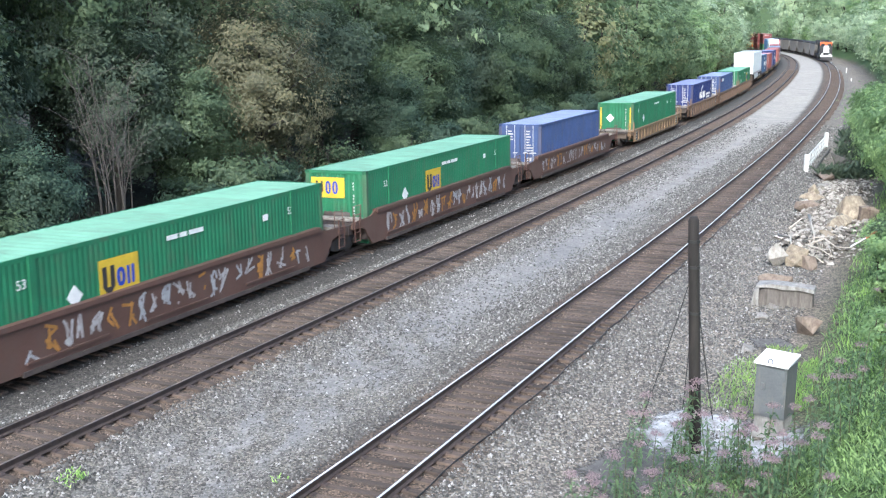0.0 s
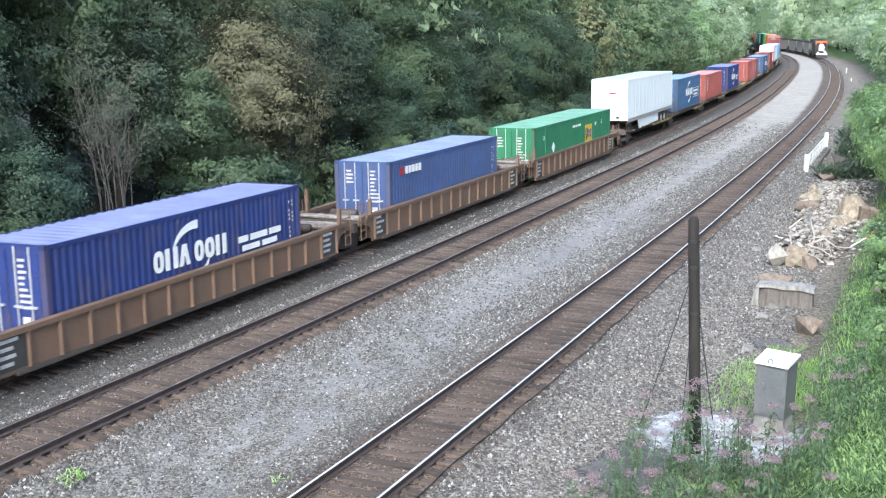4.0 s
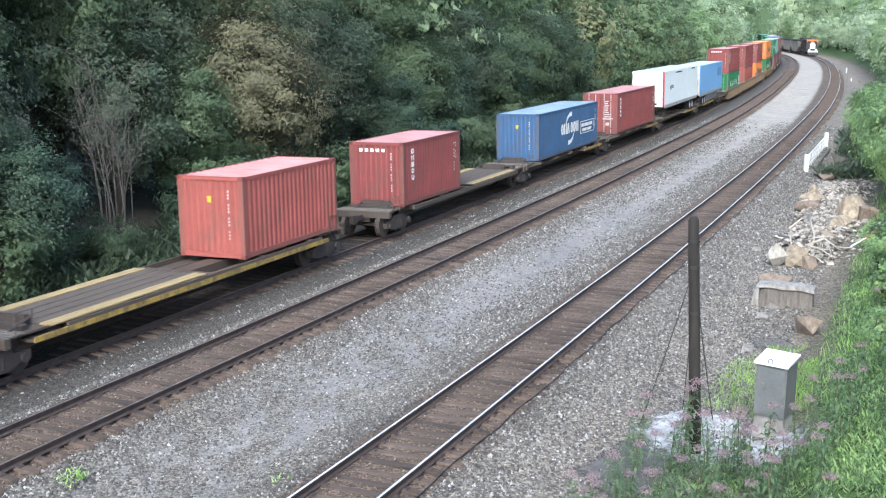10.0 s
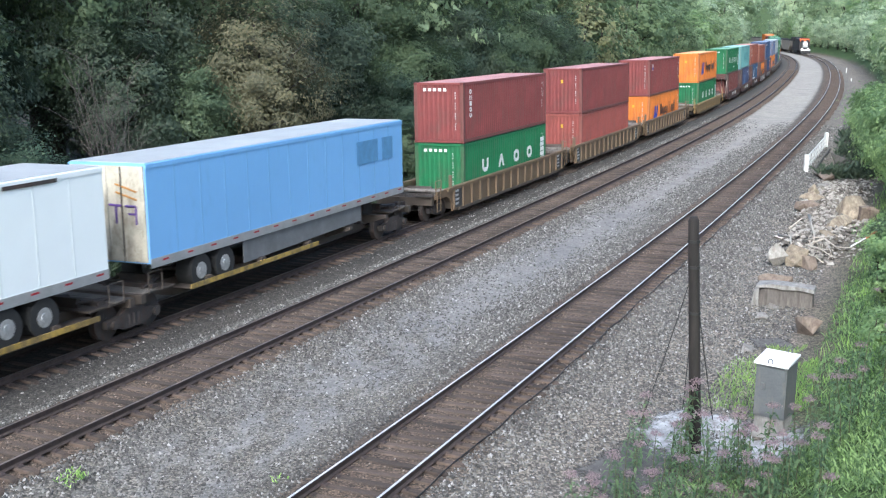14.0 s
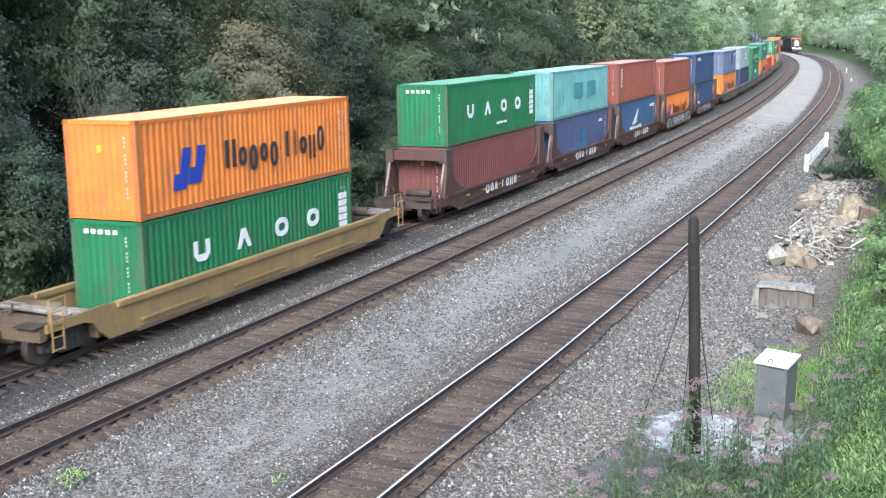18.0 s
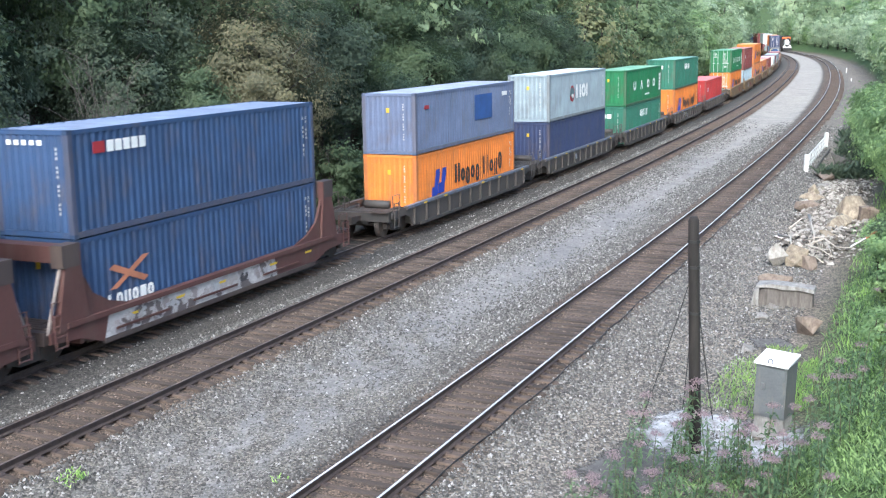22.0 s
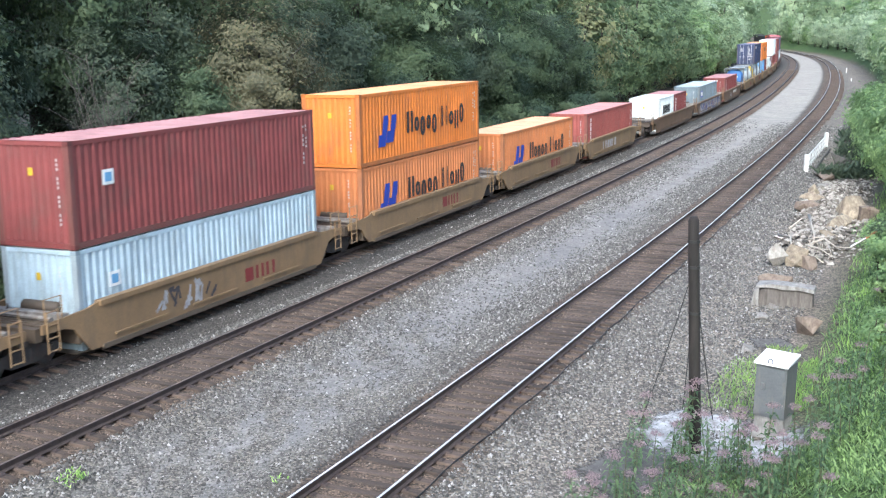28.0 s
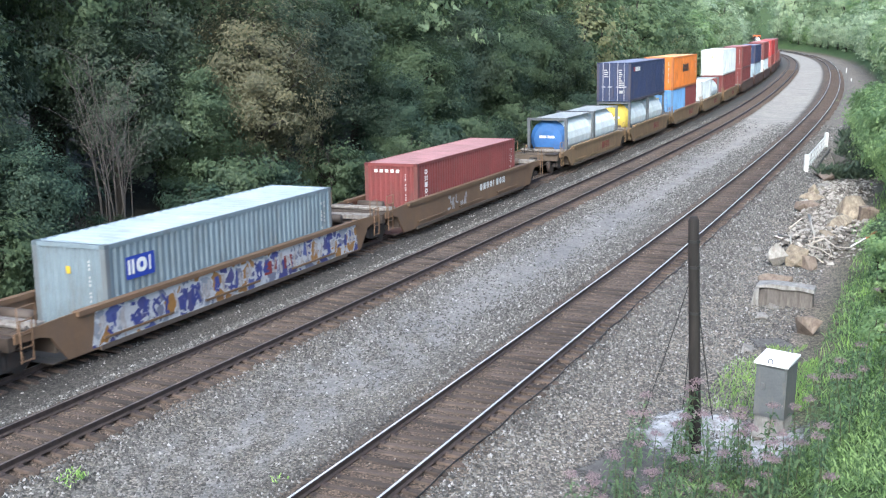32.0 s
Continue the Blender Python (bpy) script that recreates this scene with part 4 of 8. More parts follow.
def well_car(sigma, P0, P1, kind, col, sill, hw, first, last, spray=None, bars=None, label=""):
    """One unit of a well car. P0, P1: half lengths towards the head and the tail of the train; hw: half the well's length."""
    car = tagged(new("well_car"), label, "rail car", "rail cars of the freight train")
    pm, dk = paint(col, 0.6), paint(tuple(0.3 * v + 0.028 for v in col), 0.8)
    x0, x1 = -P0 + 0.28, P1 - 0.28
    bot, end_z = 0.24 + 0.4 * DROP.get(sigma, 0.0), min(sill - 0.2, 0.98)
    slope = 0.75 if kind != "smooth" else 1.5
    for sy in (-1, 1):
        if kind in ("ribbed", "stake"):            # full depth to the end, arched over the truck
            arch = min(0.98, sill - 0.34)
            half = [(hw + 0.02, bot), (hw + 0.10, arch - 0.36), (hw + 0.28, arch - 0.12), (hw + 0.6, arch), (x1, arch + 0.02), (x1, sill - 0.16), (x1 - 0.3, sill - 0.02)]
            back = [(-hw - 0.02, bot), (-hw - 0.10, arch - 0.36), (-hw - 0.28, arch - 0.12), (-hw - 0.6, arch), (x0, arch + 0.02), (x0, sill - 0.16), (x0 + 0.3, sill - 0.02)]
            out = half + back[::-1]
        elif kind in ("smooth", "flat"):          # the top steps down beyond the well
            step = min(sill - 0.02, 1.16)
            half = [(hw - 0.35, bot), (hw + 0.05, 0.55), (hw + 0.25, 0.80), (hw + 0.6, 0.90), (x1, 0.92), (x1, step), (hw - 0.25, step + 0.06), (hw - 0.7, sill - 0.02)]
            back = [(-hw + 0.35, bot), (-hw - 0.05, 0.55), (-hw - 0.25, 0.80), (-hw - 0.6, 0.90), (x0, 0.92), (x0, step), (-hw + 0.25, step + 0.06), (-hw + 0.7, sill - 0.02)]
            out = half + back[::-1]
        else:
            out = [(-hw + slope, bot), (hw - slope, bot), (hw + 0.15, end_z - 0.3), (x1, end_z - 0.22), (x1, end_z + 0.05), (hw + 0.5, sill - 0.02), (-hw - 0.5, sill - 0.02), (x0, end_z + 0.05), (x0, end_z - 0.22), (-hw - 0.15, end_z - 0.3)]
        a, b = sy * 1.36, sy * 1.42
        side = part("side_sheet", MB().prism(out, min(a, b), max(a, b)), pm, car)
        if sy < 0 and spray is not None:
            g0, g1 = spray[1], spray[2]
            if spray[3]:
                spray_strokes(side, g0 + 0.2, g1 - 0.5, bot + 0.2, sill - 0.25, -1.43, spray[3], int(sigma) + 500, *spray[4])
            if spray[0]:
              part("spray_paint", MB().prism([(g0, bot + 0.05), (g1, bot + 0.05), (g1 - 0.15, sill - 0.135), (g0 + 0.2, sill - 0.135)], -1.428, -1.424), spray[0], side, "sprayed lettering in several colours")
        if sy < 0 and bars is not None:
            letters(side, bars[0], bot + bars[3], bars[1], bars[2], -1.424, bars[4], 0.16, shapes=bars[5])
        reach = {"smooth": -0.7, "flat": -0.7}.get(kind, 0.6)
        tc = MB().box(-hw - reach, hw + reach, min(sy * 1.28, sy * 1.5), max(sy * 1.28, sy * 1.5), sill - 0.13, sill)
        part("top_chord", tc, pm, car)
        if kind == "ribbed" and sy < 0:
            dp = cached("stencil_panel", lambda: mat("dark_stencil_panel", (0.045, 0.042, 0.04), 0.7, 0, 0.25, 2, 25, 0.05))
            rows_ = MB()
            rr = random.Random(int(sigma))
            for q in range(4):
                blocks(rows_, 0.1, bot + 0.22 + 0.19 * q, rr.uniform(0.4, 0.8), 0.09, -1.434)
            for xa_ in (-hw + 0.12, hw - 1.12):
                sp_ = part("stencil_panel", row_of_blocks(xa_, bot + 0.1, (1.0,), sill - bot - 0.26, -1.424), dp, side, "dark panel with white stencilling")
                part("stencil_rows", cached(("rows", sigma), lambda: rows_.mesh("stencil_rows", SMALL_PRINT)), SMALL_PRINT, sp_, m=pose(xa_, 0, 0))
        if kind == "stake" and sy < 0:
            eb = cached("blue_edge", lambda: mat("worn_blue_edge", (0.12, 0.15, 0.21), 0.7, 0, 0.35, 1.5, 25, 0.1, (0.14, 0.09, 0.05), 0.65))
            for q in (-0.86, -0.55, 0.1, 0.42, 0.9):
                part("orange_mark", row_of_blocks(hw * q, sill - 0.09, (0.34,), 0.07, -1.5085), YELLOW_PAINT, side, "small orange-yellow mark")
            part("top_edge", MB().box(-hw - 0.6, hw + 0.6, -1.508, -1.502, sill - 0.09, sill - 0.01).box(-hw - 0.6, hw + 0.6, -1.5, -1.35, sill + 0.002, sill + 0.012), eb, car, "worn blue top edge")
        if kind == "tall" and sy < 0:
            ym = cached("yellow_strip", lambda: row_of_blocks(0, 0, (0.42,), 0.07, 0).mesh("yellow_mark", YELLOW_PAINT))
            for q in (-0.72, -0.38, -0.05, 0.42, 0.78):
                part("yellow_mark", ym, YELLOW_PAINT, side, "small yellow strip", pose(hw * q, -1.424, sill - 0.36))
        bc = MB().box(-hw + slope, hw - slope, min(sy * 1.22, sy * 1.47), max(sy * 1.22, sy * 1.47), bot - 0.06, bot + 0.06)
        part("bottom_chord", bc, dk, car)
        if kind in ("ribbed", "stake"):
            n = 15 if hw > 7 else 11
            rib = cached(("rib", sill, col, hw), lambda: MB().prism([(-0.05, -1.42), (0.05, -1.42), (0.035, -1.51), (-0.035, -1.51)], bot + 0.06, sill - 0.131, "z").mesh("rib", pm))
            for k in range(n + 1):
                part("rib", rib, pm, side, m=pose(-hw + 0.1 + k * (2 * hw - 0.2) / n, 0, 0, 0, 0, 0 if sy < 0 else 180))
        else:
            for q in (-0.8, -0.25, 0.35):
                part("side_stiffener", MB().box(hw * q, hw * q + hw * 0.36, min(sy * 1.42, sy * 1.47), max(sy * 1.42, sy * 1.47), bot + 0.2, bot + 0.26), pm, car)
    dz = DROP.get(sigma, 0.0)
    fl = MB().box(-hw, hw, -1.2, 1.2, 0.34 + dz * 0.8, 0.38 + dz)
    for k in range(7):
        x = -hw + 0.5 + k * (2 * hw - 1.0) / 6
        fl.box(x - 0.12, x + 0.12, -1.2, 1.2, 0.26 + dz * 0.7, 0.42 + dz)
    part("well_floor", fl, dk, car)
    for sg, xe, edge in ((-1, x0, first), (1, x1, last)):
        xa = sg * hw
        lo, hi = min(xa, xe), max(xa, xe)
        deck = MB().box(lo, hi, -1.25, 1.25, end_z - 0.06, end_z + 0.02)
        deck.box(lo, hi, -0.35, 0.35, end_z - 0.36, end_z - 0.06)
        deck.box(xa - 0.05, xa + 0.05, -1.36, 1.36, 0.36, end_z)
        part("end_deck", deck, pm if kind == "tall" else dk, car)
        bol = MB()
        for y in (-0.9, 0.9):
            bol.box(lo + 0.25, hi - 0.25, y - 0.1, y + 0.1, end_z + 0.02, end_z + 0.14)
        bol.box(xe - 0.12, xe + 0.12, -1.3, 1.3, end_z - 0.24, end_z + 0.1)
        part("end_sill", bol, dk, car)
        ladder(car, xe - sg * 0.35, -1.44, 0.42, end_z + 0.5, col)
        for y in (-1.38, 1.38):
            part("grab_rail", MB().path([(xe - sg * 0.75, y, end_z), (xe - sg * 0.75, y, end_z + 0.78), (xe - sg * 0.15, y, end_z + 0.78), (xe - sg * 0.15, y, end_z)], [0.022] * 4, 5), pm, car)
        rv = MB().tube((xe - sg * 1.55, -0.55, end_z + 0.2), (xe - sg * 1.55, 0.55, end_z + 0.2), 0.17, n=12)
        part("air_tank", rv, dk, car, smooth=True)
        walk_ = MB()
        for q in range(5):
            xq = xe - sg * (0.2 + 0.17 * q)
            walk_.box(xq - 0.05, xq + 0.05, -1.28, 1.28, end_z + 0.101, end_z + 0.13)
        part("walkway_grating", walk_, dk, car)
        lev = MB().path([(xe - sg * 0.5, 0.3, end_z), (xe - sg * 0.9, 0.5, end_z + 0.3), (xe - sg * 1.3, 0.9, end_z + 0.25)], [0.03] * 3, 5)
        part("brake_lever", lev, STEEL, car)
        if kind in ("ribbed", "smooth", "flat"):
            beam = MB().box(min(xa + sg * 0.35, xa + sg * 0.6), max(xa + sg * 0.35, xa + sg * 0.6), -1.36, 1.36, min(sill, 1.2) - 0.1, min(sill, 1.2) + 0.05)
            beam.tube((xa + sg * 0.9, -1.3, min(sill, 1.2)), (xa + sg * 0.7, 1.3, min(sill, 1.2)), 0.06, n=6)
            part("cross_beam", beam, cached("grey_beam", lambda: mat("worn_grey_beam", (0.27, 0.25, 0.23), 0.75, 0.1, 0.3, 2, 25, 0.1, (0.10, 0.07, 0.05), 0.7)), car, "worn grey cross beam")
        if kind == "ribbed":
            for y_, h_ in ((1.3, 0.85), (-1.42, 0.55)):
                part("guide_post", MB().prism([(xa + sg * 0.12, sill - 0.1), (xa + sg * 0.26, sill - 0.1), (xa + sg * 0.26, sill + h_), (xa + sg * 0.16, sill + h_)], y_ - 0.06, y_ + 0.06), pm, car, "upright guide post")
        if edge:
            st = MB().box(xe - 0.25, xe + 0.25, -1.3, -0.6, end_z + 0.12, end_z + 0.16)
            part("crossover_step", st, STEEL, car)
            ring_ = [(xe - sg * 0.1, 0.75 + 0.24 * math.cos(q * math.pi / 6), end_z + 0.45 + 0.24 * math.sin(q * math.pi / 6)) for q in range(13)]
            bw = MB().path(ring_, [0.018] * 13, 5).tube((xe - sg * 0.1, 0.75, end_z), (xe - sg * 0.1, 0.75, end_z + 0.69), 0.025, n=6).tube((xe - sg * 0.1, 0.51, end_z + 0.45), (xe - sg * 0.1, 0.99, end_z + 0.45), 0.015, n=5)
            part("brake_wheel", bw, STEEL, car)
            add_coupler(car, xe, sg)
        if kind == "tall":
            for sy in (-1, 1):
                p = MB().prism([(xa - sg * 0.25, sill - 0.1), (xa + sg * 0.9, sill - 0.2), (xa + sg * 0.55, 2.35), (xa + sg * 0.5, 2.95), (xa - sg * 0.05, 2.95), (xa - sg * 0.05, 2.35)], min(sy * 1.26, sy * 1.46), max(sy * 1.26, sy * 1.46))
                part("bulkhead_post", p, pm, car)
                s2 = MB().tube((xa + sg * 1.15, sy * 1.3, end_z), (xa + sg * 0.55, sy * 1.3, 2.4), 0.05, n=6)
                part("bulkhead_brace", s2, cached("worn_brace", lambda: mat("worn_pale_brace", (0.26, 0.22, 0.20), 0.7, 0, 0.3, 3)), car, "worn pale brace")
                gus = MB().prism([(xa - sg * 2.0, sill - 0.02), (xa - sg * 0.26, sill - 0.02), (xa - sg * 0.06, 2.3), (xa - sg * 0.5, 1.45 + 0.3 * (sill - 0.6)), (xa - sg * 1.1, sill + 0.22)], min(sy * 1.30, sy * 1.38), max(sy * 1.30, sy * 1.38))
                part("side_gusset", gus, pm, car)
                cap = MB().box(min(xa + sg * 0.0, xa + sg * 0.62), max(xa + sg * 0.0, xa + sg * 0.62), min(sy * 1.10, sy * 1.47), max(sy * 1.10, sy * 1.47), 2.4, 2.97)
                part("post_head", cap, dk, car)
            cb = MB().box(min(xa + sg * 0.03, xa + sg * 0.5), max(xa + sg * 0.03, xa + sg * 0.5), -1.26, 1.26, 2.5, 2.92)
            part("bulkhead_beam", cb, pm, car)
    if first:
        add_truck(car, -P0 + 1.55)
    if last:
        add_truck(car, P1 - 1.55)
    else:
        add_truck(car, P1)
    return ride(car, sigma, 0.0)


def spine_car(sigma, P0, P1, first, last, yellow=(), deck=False):
    """One platform of a spine car: a centre beam with side arms and end decks."""
    car = tagged(new("spine_car"), "grimy dark spine rail car with yellow edged side platforms", "rail car", "rail cars of the freight train")
    pm = paint(CAR_SPINE, 0.6)
    x0, x1 = -P0 + 0.25, P1 - 0.25
    part("centre_beam", MB().prism([(x0, 0.62), (x0 + 1.7, 0.62), (x0 + 2.6, 0.40), (x1 - 2.6, 0.40), (x1 - 1.7, 0.62), (x1, 0.62), (x1, 0.98), (x0, 0.98)], -0.33, 0.33), pm, car)
    arm = cached("arm", lambda: MB().prism([(-1.36, 0.92), (-1.36, 1.02), (1.36, 1.02), (1.36, 0.92), (0.4, 0.62), (-0.4, 0.62)], -0.12, 0.12, "x").mesh("cross_arm", pm))
    for x in (-6.0, -3.0, 0.0, 3.0, 6.0):
        part("cross_arm", arm, pm, car, m=pose(x, 0, 0))
    yel = cached("yellow_edge", lambda: mat("worn_yellow_edge", (0.36, 0.24, 0.05), 0.75, 0, 0.3, 2, 25, 0.1, (0.07, 0.055, 0.04), 0.9))
    for sy in (-1, 1):
        for a, b in yellow:
            pl = part("side_platform", MB().box(a, b, min(sy * 0.75, sy * 1.36), max(sy * 0.75, sy * 1.36), 0.80, 0.86), pm, car)
            part("platform_edge", MB().box(a, b, min(sy * 1.362, sy * 1.40), max(sy * 1.362, sy * 1.40), 0.79, 0.93), yel, pl, "worn yellow edge")
    if deck:
        bd = cached("deck_wood", lambda: mat("worn_deck_boards", (0.36, 0.27, 0.13), 0.85, 0, 0.3, 1.5, 25, 0.3, (0.10, 0.08, 0.06), 0.6, (0.3, 6, 6)))
        board = MB().box(deck[0], deck[1], -0.2, 0.2, 1.021, 1.06).mesh("deck_board", bd)
        dark_wood = cached("dark_deck_wood", lambda: mat("dark_deck_boards", (0.10, 0.08, 0.065), 0.85, 0, 0.3, 1.5, 25, 0.3, (0.05, 0.04, 0.035), 0.6, (0.3, 6, 6)))
        inner = MB().box(deck[0], deck[1], -0.2, 0.2, 1.021, 1.06).mesh("deck_board", dark_wood)
        for k in range(6):
            ob = part("deck_board", board if k in (0, 5) else inner, bd, car, m=pose(0, -1.1 + 0.44 * k, 0.02 * (k in (0, 5))))
        for sy in (-1, 1):
            part("deck_edge", MB().box(-6.3, 6.6, min(sy * 1.3, sy * 1.38), max(sy * 1.3, sy * 1.38), 0.86, 1.02), pm, car)
    for sg, xe in ((-1, x0), (1, x1)):
        dk = MB().box(min(xe, xe - sg * 1.6), max(xe, xe - sg * 1.6), -1.15, 1.15, 0.98, 1.03).box(xe - 0.1, xe + 0.1, -1.25, 1.25, 0.8, 1.05)
        part("end_deck", dk, pm, car)
        gear = MB().box(xe - sg * 0.9 - 0.12, xe - sg * 0.9 + 0.12, -0.95, 0.95, 1.03, 1.16).box(xe - sg * 1.35 - 0.06, xe - sg * 1.35 + 0.06, -0.6, 0.6, 1.03, 1.3)
        gear.tube((xe - sg * 0.5, -0.85, 1.12), (xe - sg * 1.5, -0.6, 1.2), 0.05, n=6).tube((xe - sg * 0.5, 0.5, 1.1), (xe - sg * 1.6, 0.75, 1.18), 0.06, n=6)
        part("deck_gear", gear, STEEL, car)
        tread = MB()
        for q in range(4):
            tread.box(xe - sg * (0.1 + 0.16 * q) - 0.05, xe - sg * (0.1 + 0.16 * q) + 0.05, -1.2, 1.2, 1.035, 1.075)
        part("crossover_tread", tread, cached("tread_grey", lambda: mat("worn_grey_tread", (0.16, 0.145, 0.13), 0.7, 0.2, 0.3, 3, 30, 0.1)), car, "worn grey tread")
        h = MB().path([(xe - sg * 0.3, -1.22, 1.0), (xe - sg * 0.3, -1.22, 1.6), (xe - sg * 0.9, -1.22, 1.6), (xe - sg * 0.9, -1.22, 1.0)], [0.022] * 4, 5)
        part("grab_rail", h, pm, car)
    if first:
        add_truck(car, -P0 + 1.4)
        add_coupler(car, x0, -1)
    if last:
        add_truck(car, P1 - 1.4)
        add_coupler(car, x1, 1)
    else:
        add_truck(car, P1)
    return ride(car, sigma, 0.0)


def trailer(sigma, z, L, col, label, wheels_at_tail=True, marks="", skirt=True, H=2.78):
    """A road semi-trailer riding on a spine car; its floor stands at z."""
    W = 2.6
    pm = cached(("trailer", col), lambda: mat("trailer_skin", tuple(min(0.88, 1.08 * v) for v in col), 0.42, 0.0, 0.04, 0.35, 70, 0.005, tuple(0.8 * v for v in col), 0.12))
    t = tagged(new("semi_trailer"), label, "trailer", "road trailers on the train")
    body = part("body", MB().prism([(-W / 2, 0.0), (W / 2, 0.0), (W / 2, H - 0.05), (W / 2 - 0.05, H), (-W / 2 + 0.05, H), (-W / 2, H - 0.05)], -L / 2, L / 2, "x"), pm, t)
    grey = cached("alu", lambda: mat("aluminium_rail", (0.5, 0.51, 0.52), 0.4, 0.6, 0.15))
    for sy in (-1, 1):
        lo, hi = min(sy * W / 2, sy * (W / 2 + 0.02)), max(sy * W / 2, sy * (W / 2 + 0.02))
        rl = part("bottom_rail", MB().box(-L / 2, L / 2, lo, hi, -0.12, 0.14), grey, t)
        part("top_rail", MB().box(-L / 2, L / 2, lo, hi, H - 0.14, H - 0.02), pm, t)
        seam = cached(("panel_seam", H, col), lambda: MB().box(-0.02, 0.02, -0.006, 0.0, 0.142, H - 0.142).mesh("panel_seam", cached(("seam_paint", col), lambda: mat("seam_paint", tuple(0.88 * v for v in col), 0.5, 0, 0.1))))
        for k in range(1, int(L / 1.22)):
            part("panel_seam", seam, pm, body, m=pose(-L / 2 + k * L / int(L / 1.22), sy * W / 2, 0, 0, 0, 0 if sy < 0 else 180))
        if sy < 0:
            dots = MB()
            for k in range(14):
                x = -L / 2 + 0.5 + k * (L - 1) / 13
                dots.box(x, x + 0.28, -W / 2 - 0.024, -W / 2 - 0.02, 0.02, 0.07)
            tagged(part("reflectors", dots, RED_PAINT, rl, "red reflector strips"), kind="stuff")
    cover = cached("roofskin", lambda: mat("trailer_roof", (0.62, 0.64, 0.66), 0.4, 0.3, 0.12, 0.5))
    part("roof", MB().box(-L / 2 + 0.05, L / 2 - 0.05, -W / 2 + 0.05, W / 2 - 0.05, H + 0.001, H + 0.02), cover, t)
    tail = 1 if wheels_at_tail else -1
    bx = tail * (L / 2 - (3.5 if marks == "plain" else 3.0))
    bg = MB().box(bx - 1.5, bx + 1.5, -0.6, 0.6, -0.38, -0.1)
    for x in (bx - 0.62, bx + 0.62):
        bg.tube((x, -1.0, -0.62), (x, 1.0, -0.62), 0.07, n=8)
    part("bogie", bg, STEEL, t)
    rim = cached("rimm", lambda: mat("bright_wheel_disc", (0.6, 0.61, 0.62), 0.35, 0.7, 0.2, 6))
    for x in (bx - 0.62, bx + 0.62):
        for sy in (-1, 1):
            w = part("wheel", cached("tyre", lambda: MB().tube((0, -0.28, 0), (0, 0.28, 0), 0.5, n=20).mesh("wheel", RUBBER)), RUBBER, t, "black tyre", pose(x, sy * 0.98, -0.62))
            part("rim", cached("rim", lambda: MB().tube((0, -0.29, 0), (0, 0.29, 0), 0.25, 0.25, n=16).tube((0, -0.31, 0), (0, 0.31, 0), 0.12, n=10).mesh("rim", rim)), rim, w)
    fx = -tail * (L / 2 - 3.0)
    for y in (-0.85, 0.85):
        part("landing_leg", MB().box(fx - 0.07, fx + 0.07, y - 0.07, y + 0.07, -0.92, 0.0).box(fx - 0.16, fx + 0.16, y - 0.14, y + 0.14, -0.96, -0.92), STEEL, t)
    hit = MB().prism([(-tail * (L / 2 - 1.3) - 0.5, -0.92), (-tail * (L / 2 - 1.3) + 0.5, -0.92), (-tail * (L / 2 - 1.3) + 0.15, -0.05), (-tail * (L / 2 - 1.3) - 0.15, -0.05)], -0.35, 0.35)
    part("kingpin_stand", hit, STEEL, t)
    if skirt:
        a, b = sorted((fx + tail * 0.6, bx - tail * 1.7))
        for sy in (-1, 1):
            part("side_skirt", MB().prism([(a, -0.1), (b, -0.1), (b, -0.72), (a + 0.5 if tail > 0 else a, -0.85)], min(sy * 1.2, sy * 1.23), max(sy * 1.2, sy * 1.23)), pm if skirt == "same" else WHITE_PAINT if col == WHITE else cached("dark_skirt", lambda: mat("grey_skirt", (0.16, 0.165, 0.17), 0.6, 0.1, 0.2, 2)), t)
    y = -W / 2 - 0.024
    if wheels_at_tail:
        for sy in (-1, 1):
            nose = MB().box(-L / 2 - 0.02, -L / 2, min(sy * W / 2, sy * (W / 2 - 0.16)), max(sy * W / 2, sy * (W / 2 - 0.16)), 0, H)
            part("nose_post", nose, RED_PAINT if marks == "logistics" and sy < 0 else pm, t)
        vent = MB().box(-L / 2 - 0.03, -L / 2 - 0.004, 0.7, 1.0, 0.25, 0.5).box(-L / 2 - 0.06, -L / 2 - 0.004, -0.7, -0.5, 0.15, 0.3)
        part("nose_fittings", vent, STEEL, t)
        if marks != "logistics":
            part("nose_sign", MB().box(-L / 2 - 0.012, -L / 2 - 0.004, -0.45, 0.05, 1.85, 1.97), RED_PAINT, t, "small red sign")
    else:
        dr = cached("trailer_door", lambda: mat("stained_cream_door", (0.52, 0.48, 0.39), 0.55, 0, 0.25, 1.5, 20, 0.05, (0.16, 0.12, 0.08), 0.6))
        for k in (-1, 1):
            d = part("door", MB().box(-L / 2 - 0.05, -L / 2 - 0.004, min(0.01 * k, k * (W / 2 - 0.06)), max(0.01 * k, k * (W / 2 - 0.06)), 0.05, H - 0.08), dr, t)
            if k < 0:
                sp = MB()
                for x0, z0, x1, z1 in ((0.25, 1.1, 0.25, 1.6), (0.25, 1.6, 0.6, 1.6), (0.25, 1.38, 0.5, 1.38), (0.7, 1.6, 1.15, 1.62), (0.92, 1.1, 0.92, 1.6)):
                    sp.tube((-L / 2 - 0.052, -1.2 + x0, z0), (-L / 2 - 0.052, -1.2 + x1, z1), 0.035, n=6)
                tagged(part("sprayed_scrawl", sp, mat("purple_spray", (0.10, 0.05, 0.22), 0.7), d, "purple sprayed scrawl"), kind="stuff")
                so = MB()
                for z0 in (2.0, 1.78):
                    so.tube((-L / 2 - 0.052, -1.0, z0), (-L / 2 - 0.052, -0.3, z0 + 0.2), 0.03, n=6)
